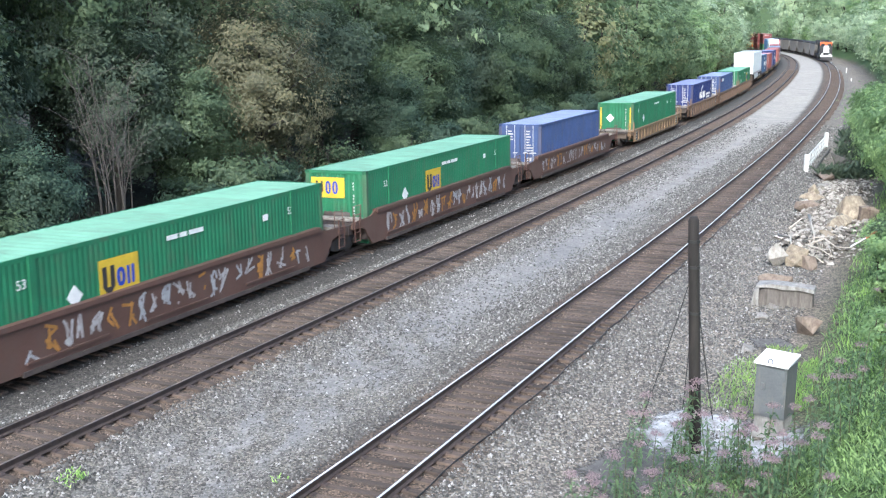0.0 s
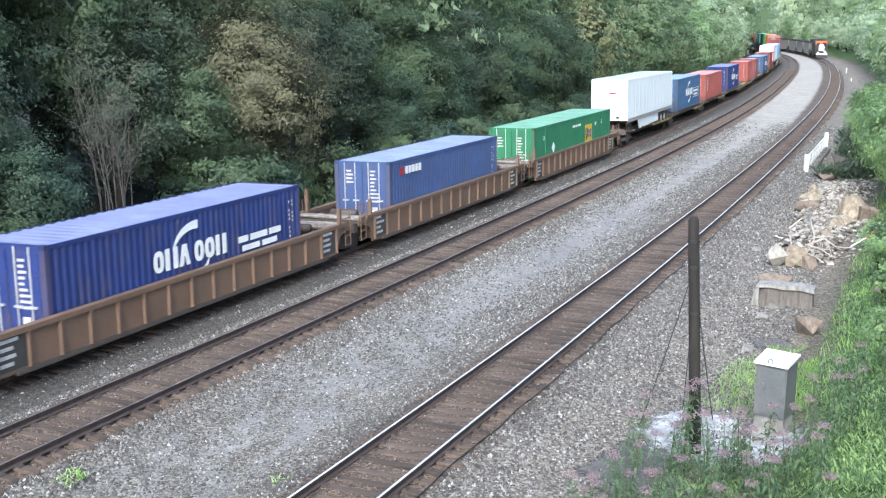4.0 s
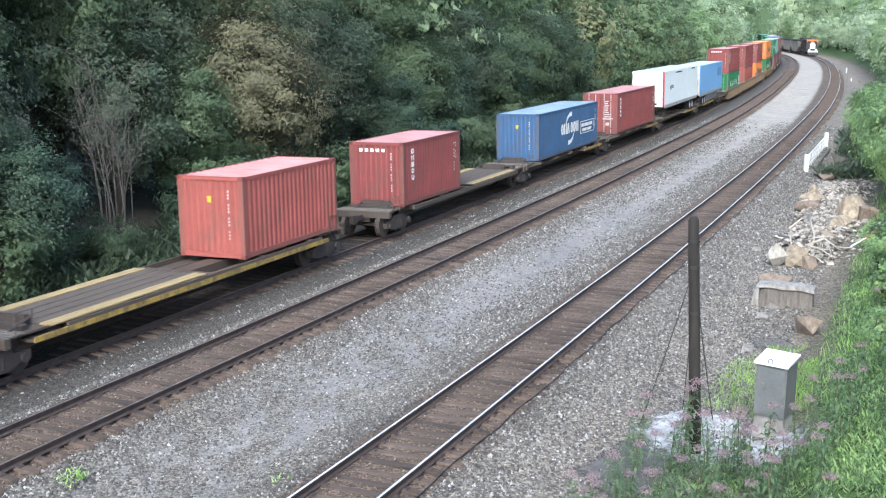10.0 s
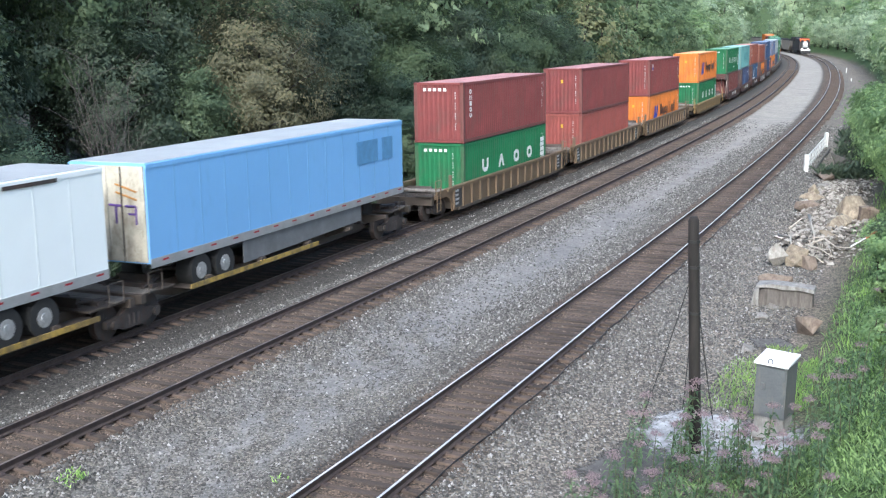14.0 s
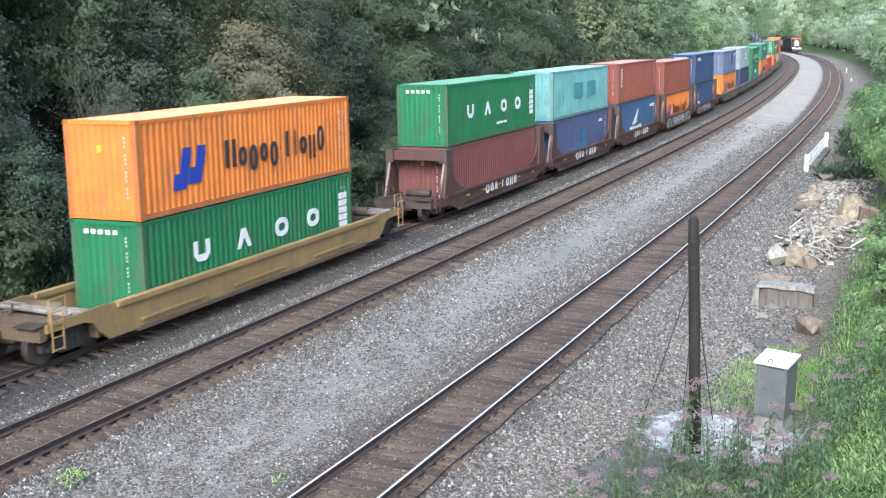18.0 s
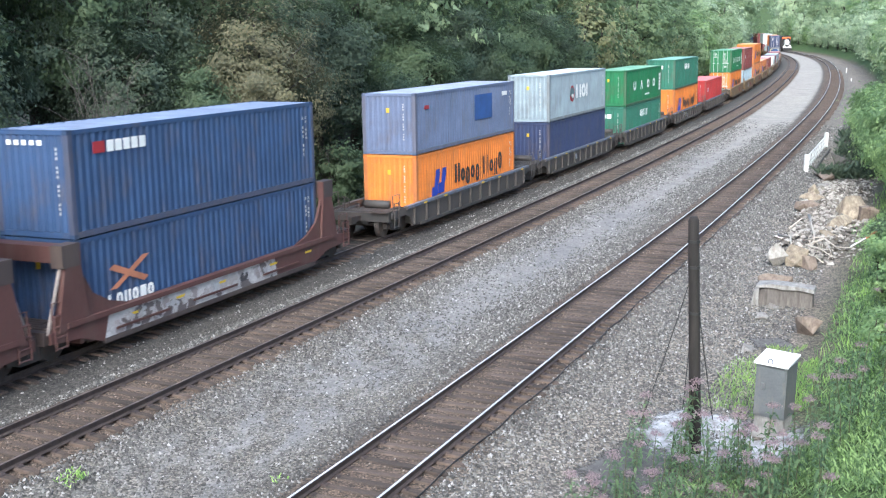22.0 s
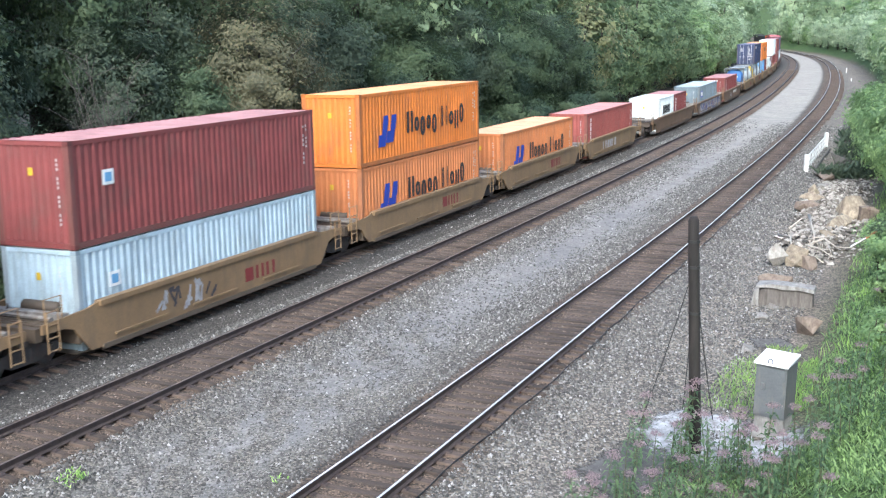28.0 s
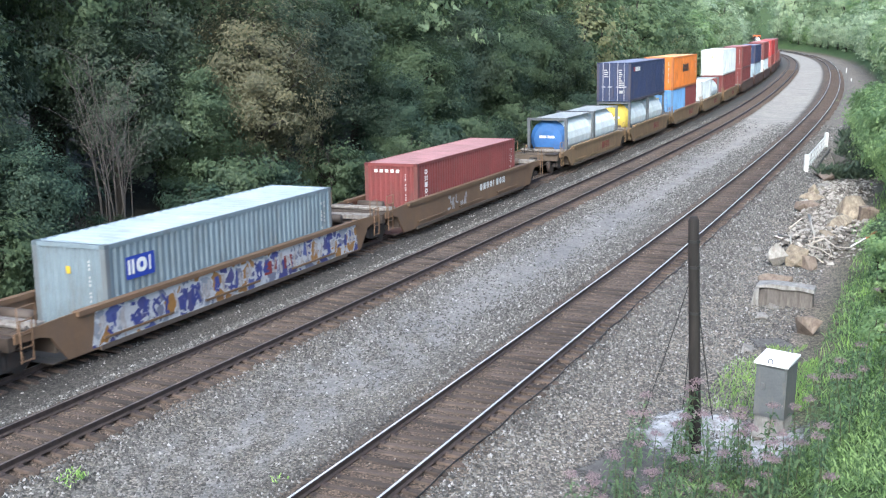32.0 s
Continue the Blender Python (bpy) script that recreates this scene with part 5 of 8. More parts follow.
                tagged(part("sprayed_scrawl", so, mat("orange_spray", (0.42, 0.20, 0.05), 0.7), d, "orange sprayed scrawl"), kind="stuff")
            part("locking_bar", MB().tube((-L / 2 - 0.08, k * 0.5, 0.05), (-L / 2 - 0.08, k * 0.5, H - 0.1), 0.02, n=6), STEEL, d)
    if marks == "logistics":
        part("lettering", digits("logistics", 0.56, DARK_PAINT), DARK_PAINT, t, "dark word logistics", pose(-5.85, y - 0.003, H * 0.47, 90))
        lo = MB()
        blocks(lo, -3.2, H * 0.90, 2.9, 0.1, y)
        blocks(lo, 4.6, H * 0.93, 1.8, 0.1, y)
        part("rub_marks", lo, STEEL, t)
    if marks == "patch":
        pt = cached("patch_blue", lambda: mat("repainted_blue", (0.10, 0.25, 0.45), 0.5, 0, 0.2, 3))
        part("paint_patch", row_of_blocks(4.2, H * 0.5, (1.7, 0.9), 0.85, y, 0.4), pt, t, "repainted patch")
    return ride(t, sigma, z)


def tank_container(sigma, z, col=WHITE, cap=None):
    """A 20 foot tank in an open frame."""
    t = tagged(new("tank_container"), "white tank container in a steel frame", "container", "freight containers on the train")
    L, W, H = 6.06, 2.44, 2.59
    fm = paint((0.10, 0.11, 0.12), 0.4)
    mb = MB()
    n, prof = 18, ((-2.86, 0.45), (-2.8, 0.85), (-2.55, 1.15), (2.55, 1.15), (2.8, 0.85), (2.86, 0.45))
    for x, r in prof:
        for k in range(n):
            a = 2 * math.pi * k / n
            mb.v.append((x, r * math.cos(a), 1.34 + r * math.sin(a)))
    for j in range(len(prof) - 1):
        mb.f += [(j * n + k, j * n + (k + 1) % n, (j + 1) * n + (k + 1) % n, (j + 1) * n + k) for k in range(n)]
    mb.f += [tuple(range(n)), tuple(range((len(prof) - 1) * n, len(prof) * n))]
    tank = part("tank", mb, paint(col, 0.2), t)
    if cap:
        part("end_cap", MB().tube((-2.9, 0, 1.34), (-2.84, 0, 1.34), 0.5, 0.86, n=18).tube((-2.84, 0, 1.34), (-2.56, 0, 1.34), 0.86, 1.16, n=18), paint(cap, 0.3), tank, "painted end cap")
        part("end_print", row_of_blocks(-0.5, 1.4, (0.42, 0.42), 0.14, -0.004, 0.08), WHITE_PAINT, tank, "white print", pose(-2.905, 0, 0, 0, 0, -90))
    part("walkway", MB().box(-2.85, 2.85, -0.9, 0.9, 2.5, 2.54), cached("tank_top", lambda: mat("grey_walkway", (0.42, 0.44, 0.44), 0.6, 0.1, 0.2, 2)), tank, "grey top walkway")
    for sx in (-1, 1):
        for sy in (-1, 1):
            part("corner_post", MB().box(sx * 2.95 - 0.08, sx * 2.95 + 0.08, sy * 1.14 - 0.08, sy * 1.14 + 0.08, 0, H), fm, t)
        part("end_frame", MB().box(sx * 2.95 - 0.07, sx * 2.95 + 0.07, -1.06, 1.06, H - 0.15, H).box(sx * 2.95 - 0.07, sx * 2.95 + 0.07, -1.06, 1.06, 0, 0.15), fm, t)
    for sy in (-1, 1):
        part("bottom_rail", MB().box(-2.87, 2.87, sy * 1.14 - 0.05, sy * 1.14 + 0.05, 0, 0.14), fm, t)
    return ride(t, sigma, z)


# ---- the consist, from the head of the train to its tail ----
FLOOR = 0.42
DROP = {-247.0: -0.26, -227.4: -0.26, -184.4: -0.26, -121.75: -0.24, 209.1: -0.32, 281.4: -0.27, 354.2: -0.32, 400.9: -0.22, 419.85: -0.36, 422.9: -0.36, 426.0: -0.36, 442.8: -0.36, 462.5: -0.36}   # deeper wells
GRAFF_GREY = graffiti_mat(1, [(0.42, 0.40, 0.40), (0.12, 0.10, 0.10), (0.52, 0.50, 0.50), (0.26, 0.23, 0.23), (0.36, 0.33, 0.32)])
GRAFF_BROWN = graffiti_mat(2, [(0.20, 0.15, 0.14), (0.11, 0.06, 0.05), (0.34, 0.30, 0.29), (0.13, 0.075, 0.06), (0.24, 0.11, 0.05)])
GRAFF_BLUE = graffiti_mat(3, [(0.48, 0.49, 0.52), (0.05, 0.055, 0.20), (0.26, 0.28, 0.32), (0.07, 0.09, 0.26), (0.30, 0.15, 0.04), (0.06, 0.06, 0.18), (0.16, 0.17, 0.24)])
SPRAY_WHITE = mat("white_spray", (0.40, 0.38, 0.38), 0.7, 0, 0.25, 3, 20, 0.0, (0.2, 0.14, 0.12), 0.6)
SPRAY_SILVER = mat("silver_spray", (0.42, 0.42, 0.44), 0.55, 0.2, 0.2, 3, 20, 0.0, (0.2, 0.17, 0.16), 0.5)
SPRAY_OCHRE = mat("ochre_spray", (0.36, 0.17, 0.04), 0.7, 0, 0.25, 3, 20, 0.0)
SPRAY_BLUE = mat("blue_spray", (0.04, 0.05, 0.20), 0.7, 0, 0.25, 3, 20, 0.0)
SPRAY_DARK = mat("dark_spray", (0.05, 0.045, 0.05), 0.7, 0, 0.25, 3, 20, 0.0)
BR, TN, YL, GY, BT = CAR_BROWN, CAR_TAN, CAR_YELLOW, CAR_GREY, (0.165, 0.10, 0.058)
PACKS = [
    ("smooth", BR, 1.42, 8.25, (-247.0, -227.4, -207.9), "rust-brown deep well rail car covered in graffiti", GRAFF_BROWN),
    ("ribbed", TN, 1.0, 8.25, (-184.4,), "tan ribbed well rail car", None),
    ("ribbed", (0.15, 0.092, 0.06), 1.30, 8.25, (-160.8, -141.4, -121.75), "rusty brown ribbed well rail car", None),
    ("spine", CAR_SPINE, 0, 0, (-100.5, -83.1, -66.5, -49.2, -32.2), "", None),
    ("spine", CAR_SPINE, 0, 0, (-11.5, 5.2, 22.7, 40.3, 58.8), "", None),
    ("ribbed", (0.155, 0.104, 0.060), 1.30, 8.25, (79.6, 98.9, 118.2), "tan ribbed well rail car", None),
    ("smooth", YL, 1.15, 8.25, (141.4,), "faded yellow well rail car", None),
    ("tall", CAR_MAROON, 1.03, 6.25, (162.9, 178.3, 193.6, 209.1, 224.5), "maroon-brown well rail car with tall end bulkheads", None),
    ("stake", GY, 1.12, 7.0, (245.2, 263.4, 281.4, 299.6, 317.3), "dark grey ribbed well rail car with a worn blue top edge", None),
    ("flat", CAR_DUSTY, 1.34, 6.3, (338.3, 354.2, 369.9, 385.5, 400.9), "dusty yellow well rail car", None),
    ("smooth", BT, 1.24, 8.25, (422.9, 442.8, 462.5), "brown deep well rail car", None),
    ("flat", CAR_DUSTY, 1.34, 6.3, (484.1, 500.0, 516.0, 532.0, 548.0), "dusty yellow well rail car", None),
    ("smooth", BR, 1.45, 8.25, (569.0, 588.6, 608.2), "rust-brown deep well rail car", None),
    ("smooth", BR, 1.45, 8.25, (631.0, 650.6, 670.2), "rust-brown deep well rail car", None),
]
SPINE_EDGES = {-100.5: ((0.5, 7.8),), -83.1: ((2.0, 6.5),), -66.5: ((2.5, 6.5),), -49.2: ((2.3, 6.8),), -32.2: ((-7.5, 7.0),), -11.5: (), 5.2: ((2.4, 6.6),), 22.7: ((2.4, 6.6),), 40.3: ((1.0, 7.5),), 58.8: ((-7.0, 0.5),)}
NAME_BARS = (-2.0, (0.5, 0.42, 0.42, -0.3, 0.42, 0.42, 0.42, 0.42), 0.46, 0.2, WHITE_PAINT, "ooduiono")
MAROON_BARS = (1.2, (0.45, 0.45, 0.5), 0.42, 0.32, cached("maroon", lambda: mat("maroon_lettering", (0.20, 0.03, 0.03), 0.6)), "bnn")
for kind, col, sill, hw, centres, label, spray in PACKS:
    n = len(centres)
    for i, c in enumerate(centres):
        first, last = i == 0, i == n - 1
        p0 = (c - centres[i - 1]) / 2 if not first else (hw + 2.2 if kind != "spine" else 8.6)
        p1 = (centres[i + 1] - c) / 2 if not last else (hw + 2.2 if kind != "spine" else 8.6)
        if kind == "spine":
            spine_car(c, p0, p1, first, last, SPINE_EDGES[c], {-11.5: (0.6, 6.4), -32.2: (-6.8, -0.3)}.get(c))
            continue
        sp, bars, lab = None, None, label
        if spray is not None:
            sp = (None, -hw + 1.4, hw - 1.2, (SPRAY_WHITE, SPRAY_WHITE, SPRAY_OCHRE, SPRAY_SILVER), (0.6, 0.08))
        if c in (209.1, 224.5):
            sp = (GRAFF_GREY, -hw + 0.8, hw - (0.9 if c == 209.1 else 3.2), (SPRAY_SILVER, SPRAY_DARK, SPRAY_WHITE), (0.7, 0.1))
            lab = "maroon-brown well rail car sprayed with silver graffiti"
        if c == 442.8:
            sp = (GRAFF_BLUE, -hw + 1.2, hw - 0.6, (SPRAY_WHITE, SPRAY_WHITE, SPRAY_BLUE), (0.45, 0.09))
            lab = "brown deep well rail car with blue and white graffiti"
        if kind == "tall" and c != 224.5:
            bars = NAME_BARS
        if kind == "flat":
            bars = MAROON_BARS
        if c == 400.9:
            bars = (-2.9, (0.46, 0.42, 0.46, 0.46, 0.42, 0.46), 0.5, 0.32, SPRAY_WHITE, "iubbib")
        if c in (354.2, 299.6, 263.4):
            sp = (None, -3.5, -0.5, (SPRAY_DARK, SPRAY_SILVER), (0.6, 0.09))
        if c == 442.8:
            bars = MAROON_BARS
        if c == 462.5:
            sp = (None, -3.6, -0.6, (SPRAY_SILVER,), (0.5, 0.1))
        if c == 462.5:
            bars = (0.6, (0.28,) * 8, 0.3, 0.6, WHITE_PAINT, "obnoibon")
        well_car(c, p0, p1, kind, col, sill, hw, first, last, sp, bars, lab)

CARGO = [
    # centre, level, length, colour, label, side marks, doors in front, height, end marks
    (-247.0, 0, 16.15, GREEN_LONG, "long green domestic container with a yellow panel", "yellow_panel_mid", False, 2.75, "panel"),
    (-227.4, 0, 16.15, GREEN_LONG, "long green domestic container with a yellow panel", "yellow_panel_late", False, 2.75, "panel"),
    (-207.9, 0, 12.19, BLUE_GREY, "greyish blue corrugated container with doors showing", "", True, 2.6, ""),
    (-184.4, 0, 16.15, GREEN_LONG, "long green container with yellow corner tapes", "codes", False, 2.75, "diamond"),
    (-160.8, 0, 12.19, BLUE_ROYAL, "deep blue container with white arcs and lettering", "arcs_name", True, 2.6, ""),
    (-141.55, 0, 12.19, BLUE_GREY, "greyish blue corrugated container with doors showing", "corner_name", True, 2.6, ""),
    (-121.75, 0, 16.15, GREEN_LONG, "long green domestic container with a yellow panel", "yellow_panel", True, 2.75, ""),
    (-83.2, 2, 12.19, BLUE_MID, "blue container with white arcs and a framed caption", "arcs_framed", True, 2.78, ""),
    (-66.7, 2, 12.19, RED_BOX, "faded red corrugated container", "column_name", False, 2.55, ""),
    (-49.2, 2, 12.19, BLUE_ROYAL, "deep blue container with white arcs and lettering", "arcs_name", False, 2.75, "yellow_low"),
    (-27.2, 2, 6.06, RED_BOX, "short faded red container", "", False, 2.6, ""),
    (-15.4, 2, 6.06, RED_DARK, "short dark red container with white lettering", "column_name", False, 2.6, "name_top"),
    (5.2, 2, 12.19, BLUE_MID, "blue container with white arcs and a framed caption", "arcs_framed", False, 2.55, ""),
    (22.7, 2, 12.19, RED_DARK, "dark red container with its doors showing", "column_name", True, 2.75, ""),
    (79.4, 0, 12.19, GREEN_DEEP, "green container with large white lettering blocks", "four_letters", False, 2.6, "name_top"),
    (79.4, 1, 12.19, RED_DARK, "dark red corrugated container", "column_name", False, 2.75, "name_top"),
    (98.9, 0, 12.19, RED_BOX, "faded red corrugated container", "", False, 2.6, ""),
    (98.9, 1, 12.19, RED_DARK, "dark red corrugated container", "", False, 2.75, ""),
    (118.2, 0, 12.19, ORANGE, "orange container with blue emblem and dark lettering", "emblem_name", False, 2.6, ""),
    (118.2, 1, 12.19, RED_DARK, "dark red corrugated container with yellow marks", "small_sign", False, 2.75, "yellow"),
    (141.4, 0, 12.19, GREEN_DEEP, "green container with large white lettering blocks", "four_letters", False, 2.6, "name_top"),
    (141.4, 1, 12.19, ORANGE, "orange container with blue emblem and dark lettering", "emblem_name", False, 2.75, ""),
    # dusty red below, also darkened: the well's shade is in its paint
    (162.9, 0, 12.19, (0.155, 0.05, 0.046), "dusty brownish red corrugated container", "", False, 2.6, ""),
    (162.9, 1, 12.19, GREEN_DEEP, "green container with large white lettering blocks", "four_letters", False, 2.75, "name_top"),
    (178.3, 0, 12.19, (0.060, 0.080, 0.17), "dusty blue container with a brighter repainted patch", "patches", False, 2.6, ""),
    (178.3, 1, 12.19, TEAL, "pale teal container with dull repainted patches", "grey_patches", False, 2.75, ""),
    (193.5, 0, 12.19, BLUE_MID, "blue container with a white wing emblem", "bird_name", False, 2.6, ""),
    (193.5, 1, 12.19, RED_BROWN, "brownish red corrugated container", "column_name", False, 2.75, ""),
    (209.1, 0, 12.19, ORANGE, "orange container with blue emblem and dark lettering", "emblem_name", False, 2.6, ""),
    (209.1, 1, 12.19, RED_BROWN, "brownish red corrugated container", "", False, 2.75, ""),
    (224.5, 0, 12.19, (0.028, 0.062, 0.145), "blue corrugated container with white marks", "cross_name", False, 2.55, ""),
    (224.5, 1, 12.19, (0.028, 0.062, 0.145), "blue corrugated container with a red corner sign", "corner_name", False, 2.75, "name_top"),
    (245.2, 0, 12.19, ORANGE, "orange container with blue emblem and dark lettering", "emblem_name", False, 2.6, ""),
    (245.2, 1, 12.19, (0.12, 0.15, 0.24), "weathered grey-blue container with a blue patch", "blue_square", False, 2.54, ""),
    (263.4, 0, 12.19, BLUE_NAVY, "navy blue corrugated container", "", False, 2.6, ""),
    (263.4, 1, 12.19, GREY_PALE, "light grey container with round emblem and lettering", "round_name", False, 2.6, ""),
    (281.4, 0, 12.19, GREEN_DULL, "dull green container with white lettering", "name", False, 2.6, "two_white"),
    (281.4, 1, 12.19, GREEN_DEEP, "green container with large white lettering blocks", "four_letters", False, 2.5, ""),
    (299.6, 0, 12.19, ORANGE, "orange container with blue emblem and dark lettering", "emblem_name", False, 2.6, ""),
    (299.6, 1, 12.19, GREEN_DULL, "dull green container with white lettering", "name", False, 2.5, "two_white"),
    (317.3, 0, 12.19, RED_BRIGHT, "bright red container with a small white sign", "square_logo", False, 2.6, ""),
    (338.3, 0, 12.19, ORANGE, "orange container with blue emblem and dark lettering", "emblem_name", True, 2.6, ""),
    (338.3, 1, 12.19, GREEN_DEEP, "green container with white lettering and its doors showing", "four_letters", True, 2.53, ""),
    (354.2, 0, 12.19, PALE_BLUE, "pale blue corrugated container", "square_logo", False, 2.6, ""),
    (354.2, 1, 12.19, RED_DARK, "dark red corrugated container", "square_logo", False, 2.75, ""),
    (369.9, 0, 12.19, (0.56, 0.20, 0.07), "faded orange container with blue emblem and lettering", "emblem_name", False, 2.6, ""),
    (369.9, 1, 12.19, ORANGE, "orange container with blue emblem and dark lettering", "emblem_name", False, 2.75, ""),
    (385.5, 0, 12.19, (0.56, 0.20, 0.07), "faded orange container with blue emblem and lettering", "emblem_name", False, 2.6, ""),
    (400.9, 0, 12.19, RED_BOX, "faded red container with upright white lettering", "column_name", False, 2.75, ""),
    (419.85, 0, 6.06, WHITE, "short white container with black lettering", "dark_name", False, 2.6, ""),
    (426.0, 0, 6.06, RED_DARK, "short dark red container with white lettering", "column_name", False, 2.6, ""),
    (442.8, 0, 12.19, (0.185, 0.235, 0.268), "grey-blue container with a small blue sign", "panel_name", False, 2.6, ""),
    (462.5, 0, 12.19, RED_DARK, "dark red container with white lettering", "column_name", False, 2.6, "name_top"),
    (500.0, 1, 12.19, BLUE_NAVY, "navy blue container with its doors showing", "corner_name", True, 2.75, ""),
    (512.95, 0, 6.06, SKY_BLUE, "short light blue corrugated container", "", False, 2.6, ""),
    (519.05, 0, 6.06, RED_DARK, "short dark red corrugated container", "", False, 2.6, ""),
    (529.0, 0, 6.06, WHITE, "short white corrugated container", "", False, 2.6, ""),
    (516.0, 1, 12.19, ORANGE, "orange container with dark lettering", "dark_name", False, 2.75, ""),
    (548.0, 0, 12.19, RED_DARK, "dark red corrugated container", "", False, 2.6, ""),
    (548.0, 1, 12.19, WHITE, "plain white corrugated container", "", False, 2.75, ""),
    (569.0, 0, 12.19, RED_DARK, "dark red corrugated container", "", False, 2.6, ""),
    (569.0, 1, 12.19, RED_DARK, "dark red corrugated container", "", False, 2.75, ""),
    (588.6, 0, 12.19, PALE_BLUE, "pale blue corrugated container", "", False, 2.6, ""),
    (588.6, 1, 12.19, BLUE_NAVY, "navy blue corrugated container", "", False, 2.6, ""),
    (608.2, 0, 12.19, WHITE, "plain white corrugated container", "", False, 2.6, ""),
    (608.2, 1, 12.19, RED_DARK, "dark red corrugated container", "", False, 2.75, ""),
    (631.0, 0, 12.19, RED_BOX, "faded red corrugated container", "", False, 2.6, ""),
    (631.0, 1, 12.19, RED_BRIGHT, "bright red corrugated container", "", False, 2.75, ""),
    (650.6, 0, 12.19, RED_BOX, "faded red corrugated container", "", False, 2.6, ""),
    (650.6, 1, 12.19, RED_DARK, "dark red corrugated container", "", False, 2.75, ""),
    (670.2, 0, 12.19, RED_BOX, "faded red corrugated container", "", False, 2.6, ""),
]
LOWER = {}
for c, level, L, col, label, marks, doors, H, em in CARGO:
    if level == 0:
        LOWER[c] = H
    fl = FLOOR + DROP.get(c, 0.0)
    z = {0: fl, 1: fl + LOWER.get(c, 2.59) + 0.015, 2: 1.06}[level]
    container(c, z, L, col, label, marks, doors, H, em)
for c, cap in ((481.0, (0.04, 0.13, 0.34)), (487.2, None), (497.0, (0.52, 0.40, 0.06)), (503.1, None), (535.1, None)):
    tank_container(c, FLOOR, WHITE, cap)
trailer(-100.6, 1.76, 16.15, WHITE, "white road trailer with side skirts", True, "plain", "same", 2.88)
trailer(40.3, 1.91, 16.15, WHITE, "white road trailer with a red nose edge", True, "logistics", False, 2.82)
trailer(58.3, 1.83, 16.3, SKY_BLUE, "faded light blue road trailer with white doors", False, "patch", True)


# ---- beside the near track ----
ROCK_TAN = mat("tan_sandstone", (0.36, 0.30, 0.215), 0.9, 0, 0.4, 1.8, 9, 1.0, (0.12, 0.09, 0.07), 0.95, rnd=0.2)
ROCK_GREY = mat("grey_rock", (0.27, 0.255, 0.235), 0.9, 0, 0.3, 2.5, 14, 0.6, (0.10, 0.085, 0.07), 0.7, rnd=0.2)
ROCK_RED = mat("brownish_rock", (0.215, 0.17, 0.135), 0.9, 0, 0.3, 2.5, 14, 0.6, (0.09, 0.06, 0.045), 0.7)
CONCRETE = mat("old_concrete", (0.30, 0.29, 0.275), 0.9, 0, 0.3, 1.8, 20, 0.5, (0.13, 0.115, 0.10), 0.85)
ROCK_PALE = mat("pale_broken_stone", (0.34, 0.32, 0.29), 0.9, 0, 0.35, 3, 16, 0.5, (0.18, 0.15, 0.12), 0.6, rnd=0.25)
SOIL_FACE = mat("stained_wall_face", (0.15, 0.132, 0.118), 0.92, 0, 0.4, 1.6, 12, 0.7, (0.06, 0.052, 0.045), 0.75, (1.5, 1.5, 0.5))
DARK_STONE = mat("dark_abutment_stone", (0.10, 0.095, 0.09), 0.85, 0, 0.3, 1.5, 12, 0.5, (0.04, 0.04, 0.035), 0.5)
POLE_WOOD = mat("creosoted_pole", (0.02, 0.016, 0.014), 0.85, 0, 0.35, 3, 26, 0.4, (0.045, 0.04, 0.036), 0.2, (4, 4, 0.5))
CASE_GREY = mat("weathered_grey_case", (0.12, 0.128, 0.132), 0.55, 0.1, 0.15, 2, 24, 0.06, (0.17, 0.16, 0.14), 0.4)
CASE_WHITE = mat("chalky_white_lid", (0.80, 0.80, 0.80), 0.6, 0, 0.06, 2, 24, 0.03)
FENCE_WHITE = mat("chalky_white_railing", (0.72, 0.72, 0.70), 0.7, 0, 0.12, 3, 24, 0.05, (0.4, 0.38, 0.34), 0.4)
DRIFTWOOD = mat("bleached_wood", (0.45, 0.41, 0.35), 0.9, 0, 0.25, 4, 30, 0.3, (0.2, 0.16, 0.12), 0.4)
WIRE = mat("black_cable", (0.02, 0.02, 0.02), 0.6, 0.2, 0.1, 5, 30, 0)


def rock_mesh(name, seed, sx, sy, sz, material, cuts=15):
    """An angular broken rock: the hull of a few corners, its faces roughened."""
    rng = random.Random(seed)
    bm = bmesh.new()
    for _ in range(cuts):
        d = Vector((rng.gauss(0, 1), rng.gauss(0, 1), rng.gauss(0, 1)))
        m = max(abs(d.x), abs(d.y), abs(d.z))
        d = (d / m).lerp(d.normalized(), 0.45) * rng.uniform(0.62, 0.8)
        bm.verts.new(d)
    bmesh.ops.convex_hull(bm, input=bm.verts)
    bmesh.ops.delete(bm, geom=[v for v in bm.verts if not v.link_faces], context="VERTS")
    bmesh.ops.subdivide_edges(bm, edges=bm.edges, cuts=1, use_grid_fill=True)
    for v in bm.verts:
        v.co += v.co.normalized() * noise.noise(v.co * 3.1 + Vector((seed, 0, 0))) * 0.07
        v.co = Vector((v.co.x * sx, v.co.y * sy, v.co.z * sz))
    bmesh.ops.recalc_face_normals(bm, faces=bm.faces)
    me = bpy.data.meshes.new(name)
    bm.to_mesh(me)
    bm.free()
    me.materials.append(material)
    return me


def boulder(s, lat, size, material, label, seed, tilt=(0, 0, 0), sink=0.35):
    me = rock_mesh("boulder", seed, *(v / 2 * 1.45 for v in size), material)
    ob = tagged(new("boulder", me), label, "rock", "boulders beside the track")
    ob.matrix_basis = place(s, lat, ground_z(lat, s) + size[2] * (0.5 - sink * 0.5)) @ pose(0, 0, 0, *tilt)
    return ob


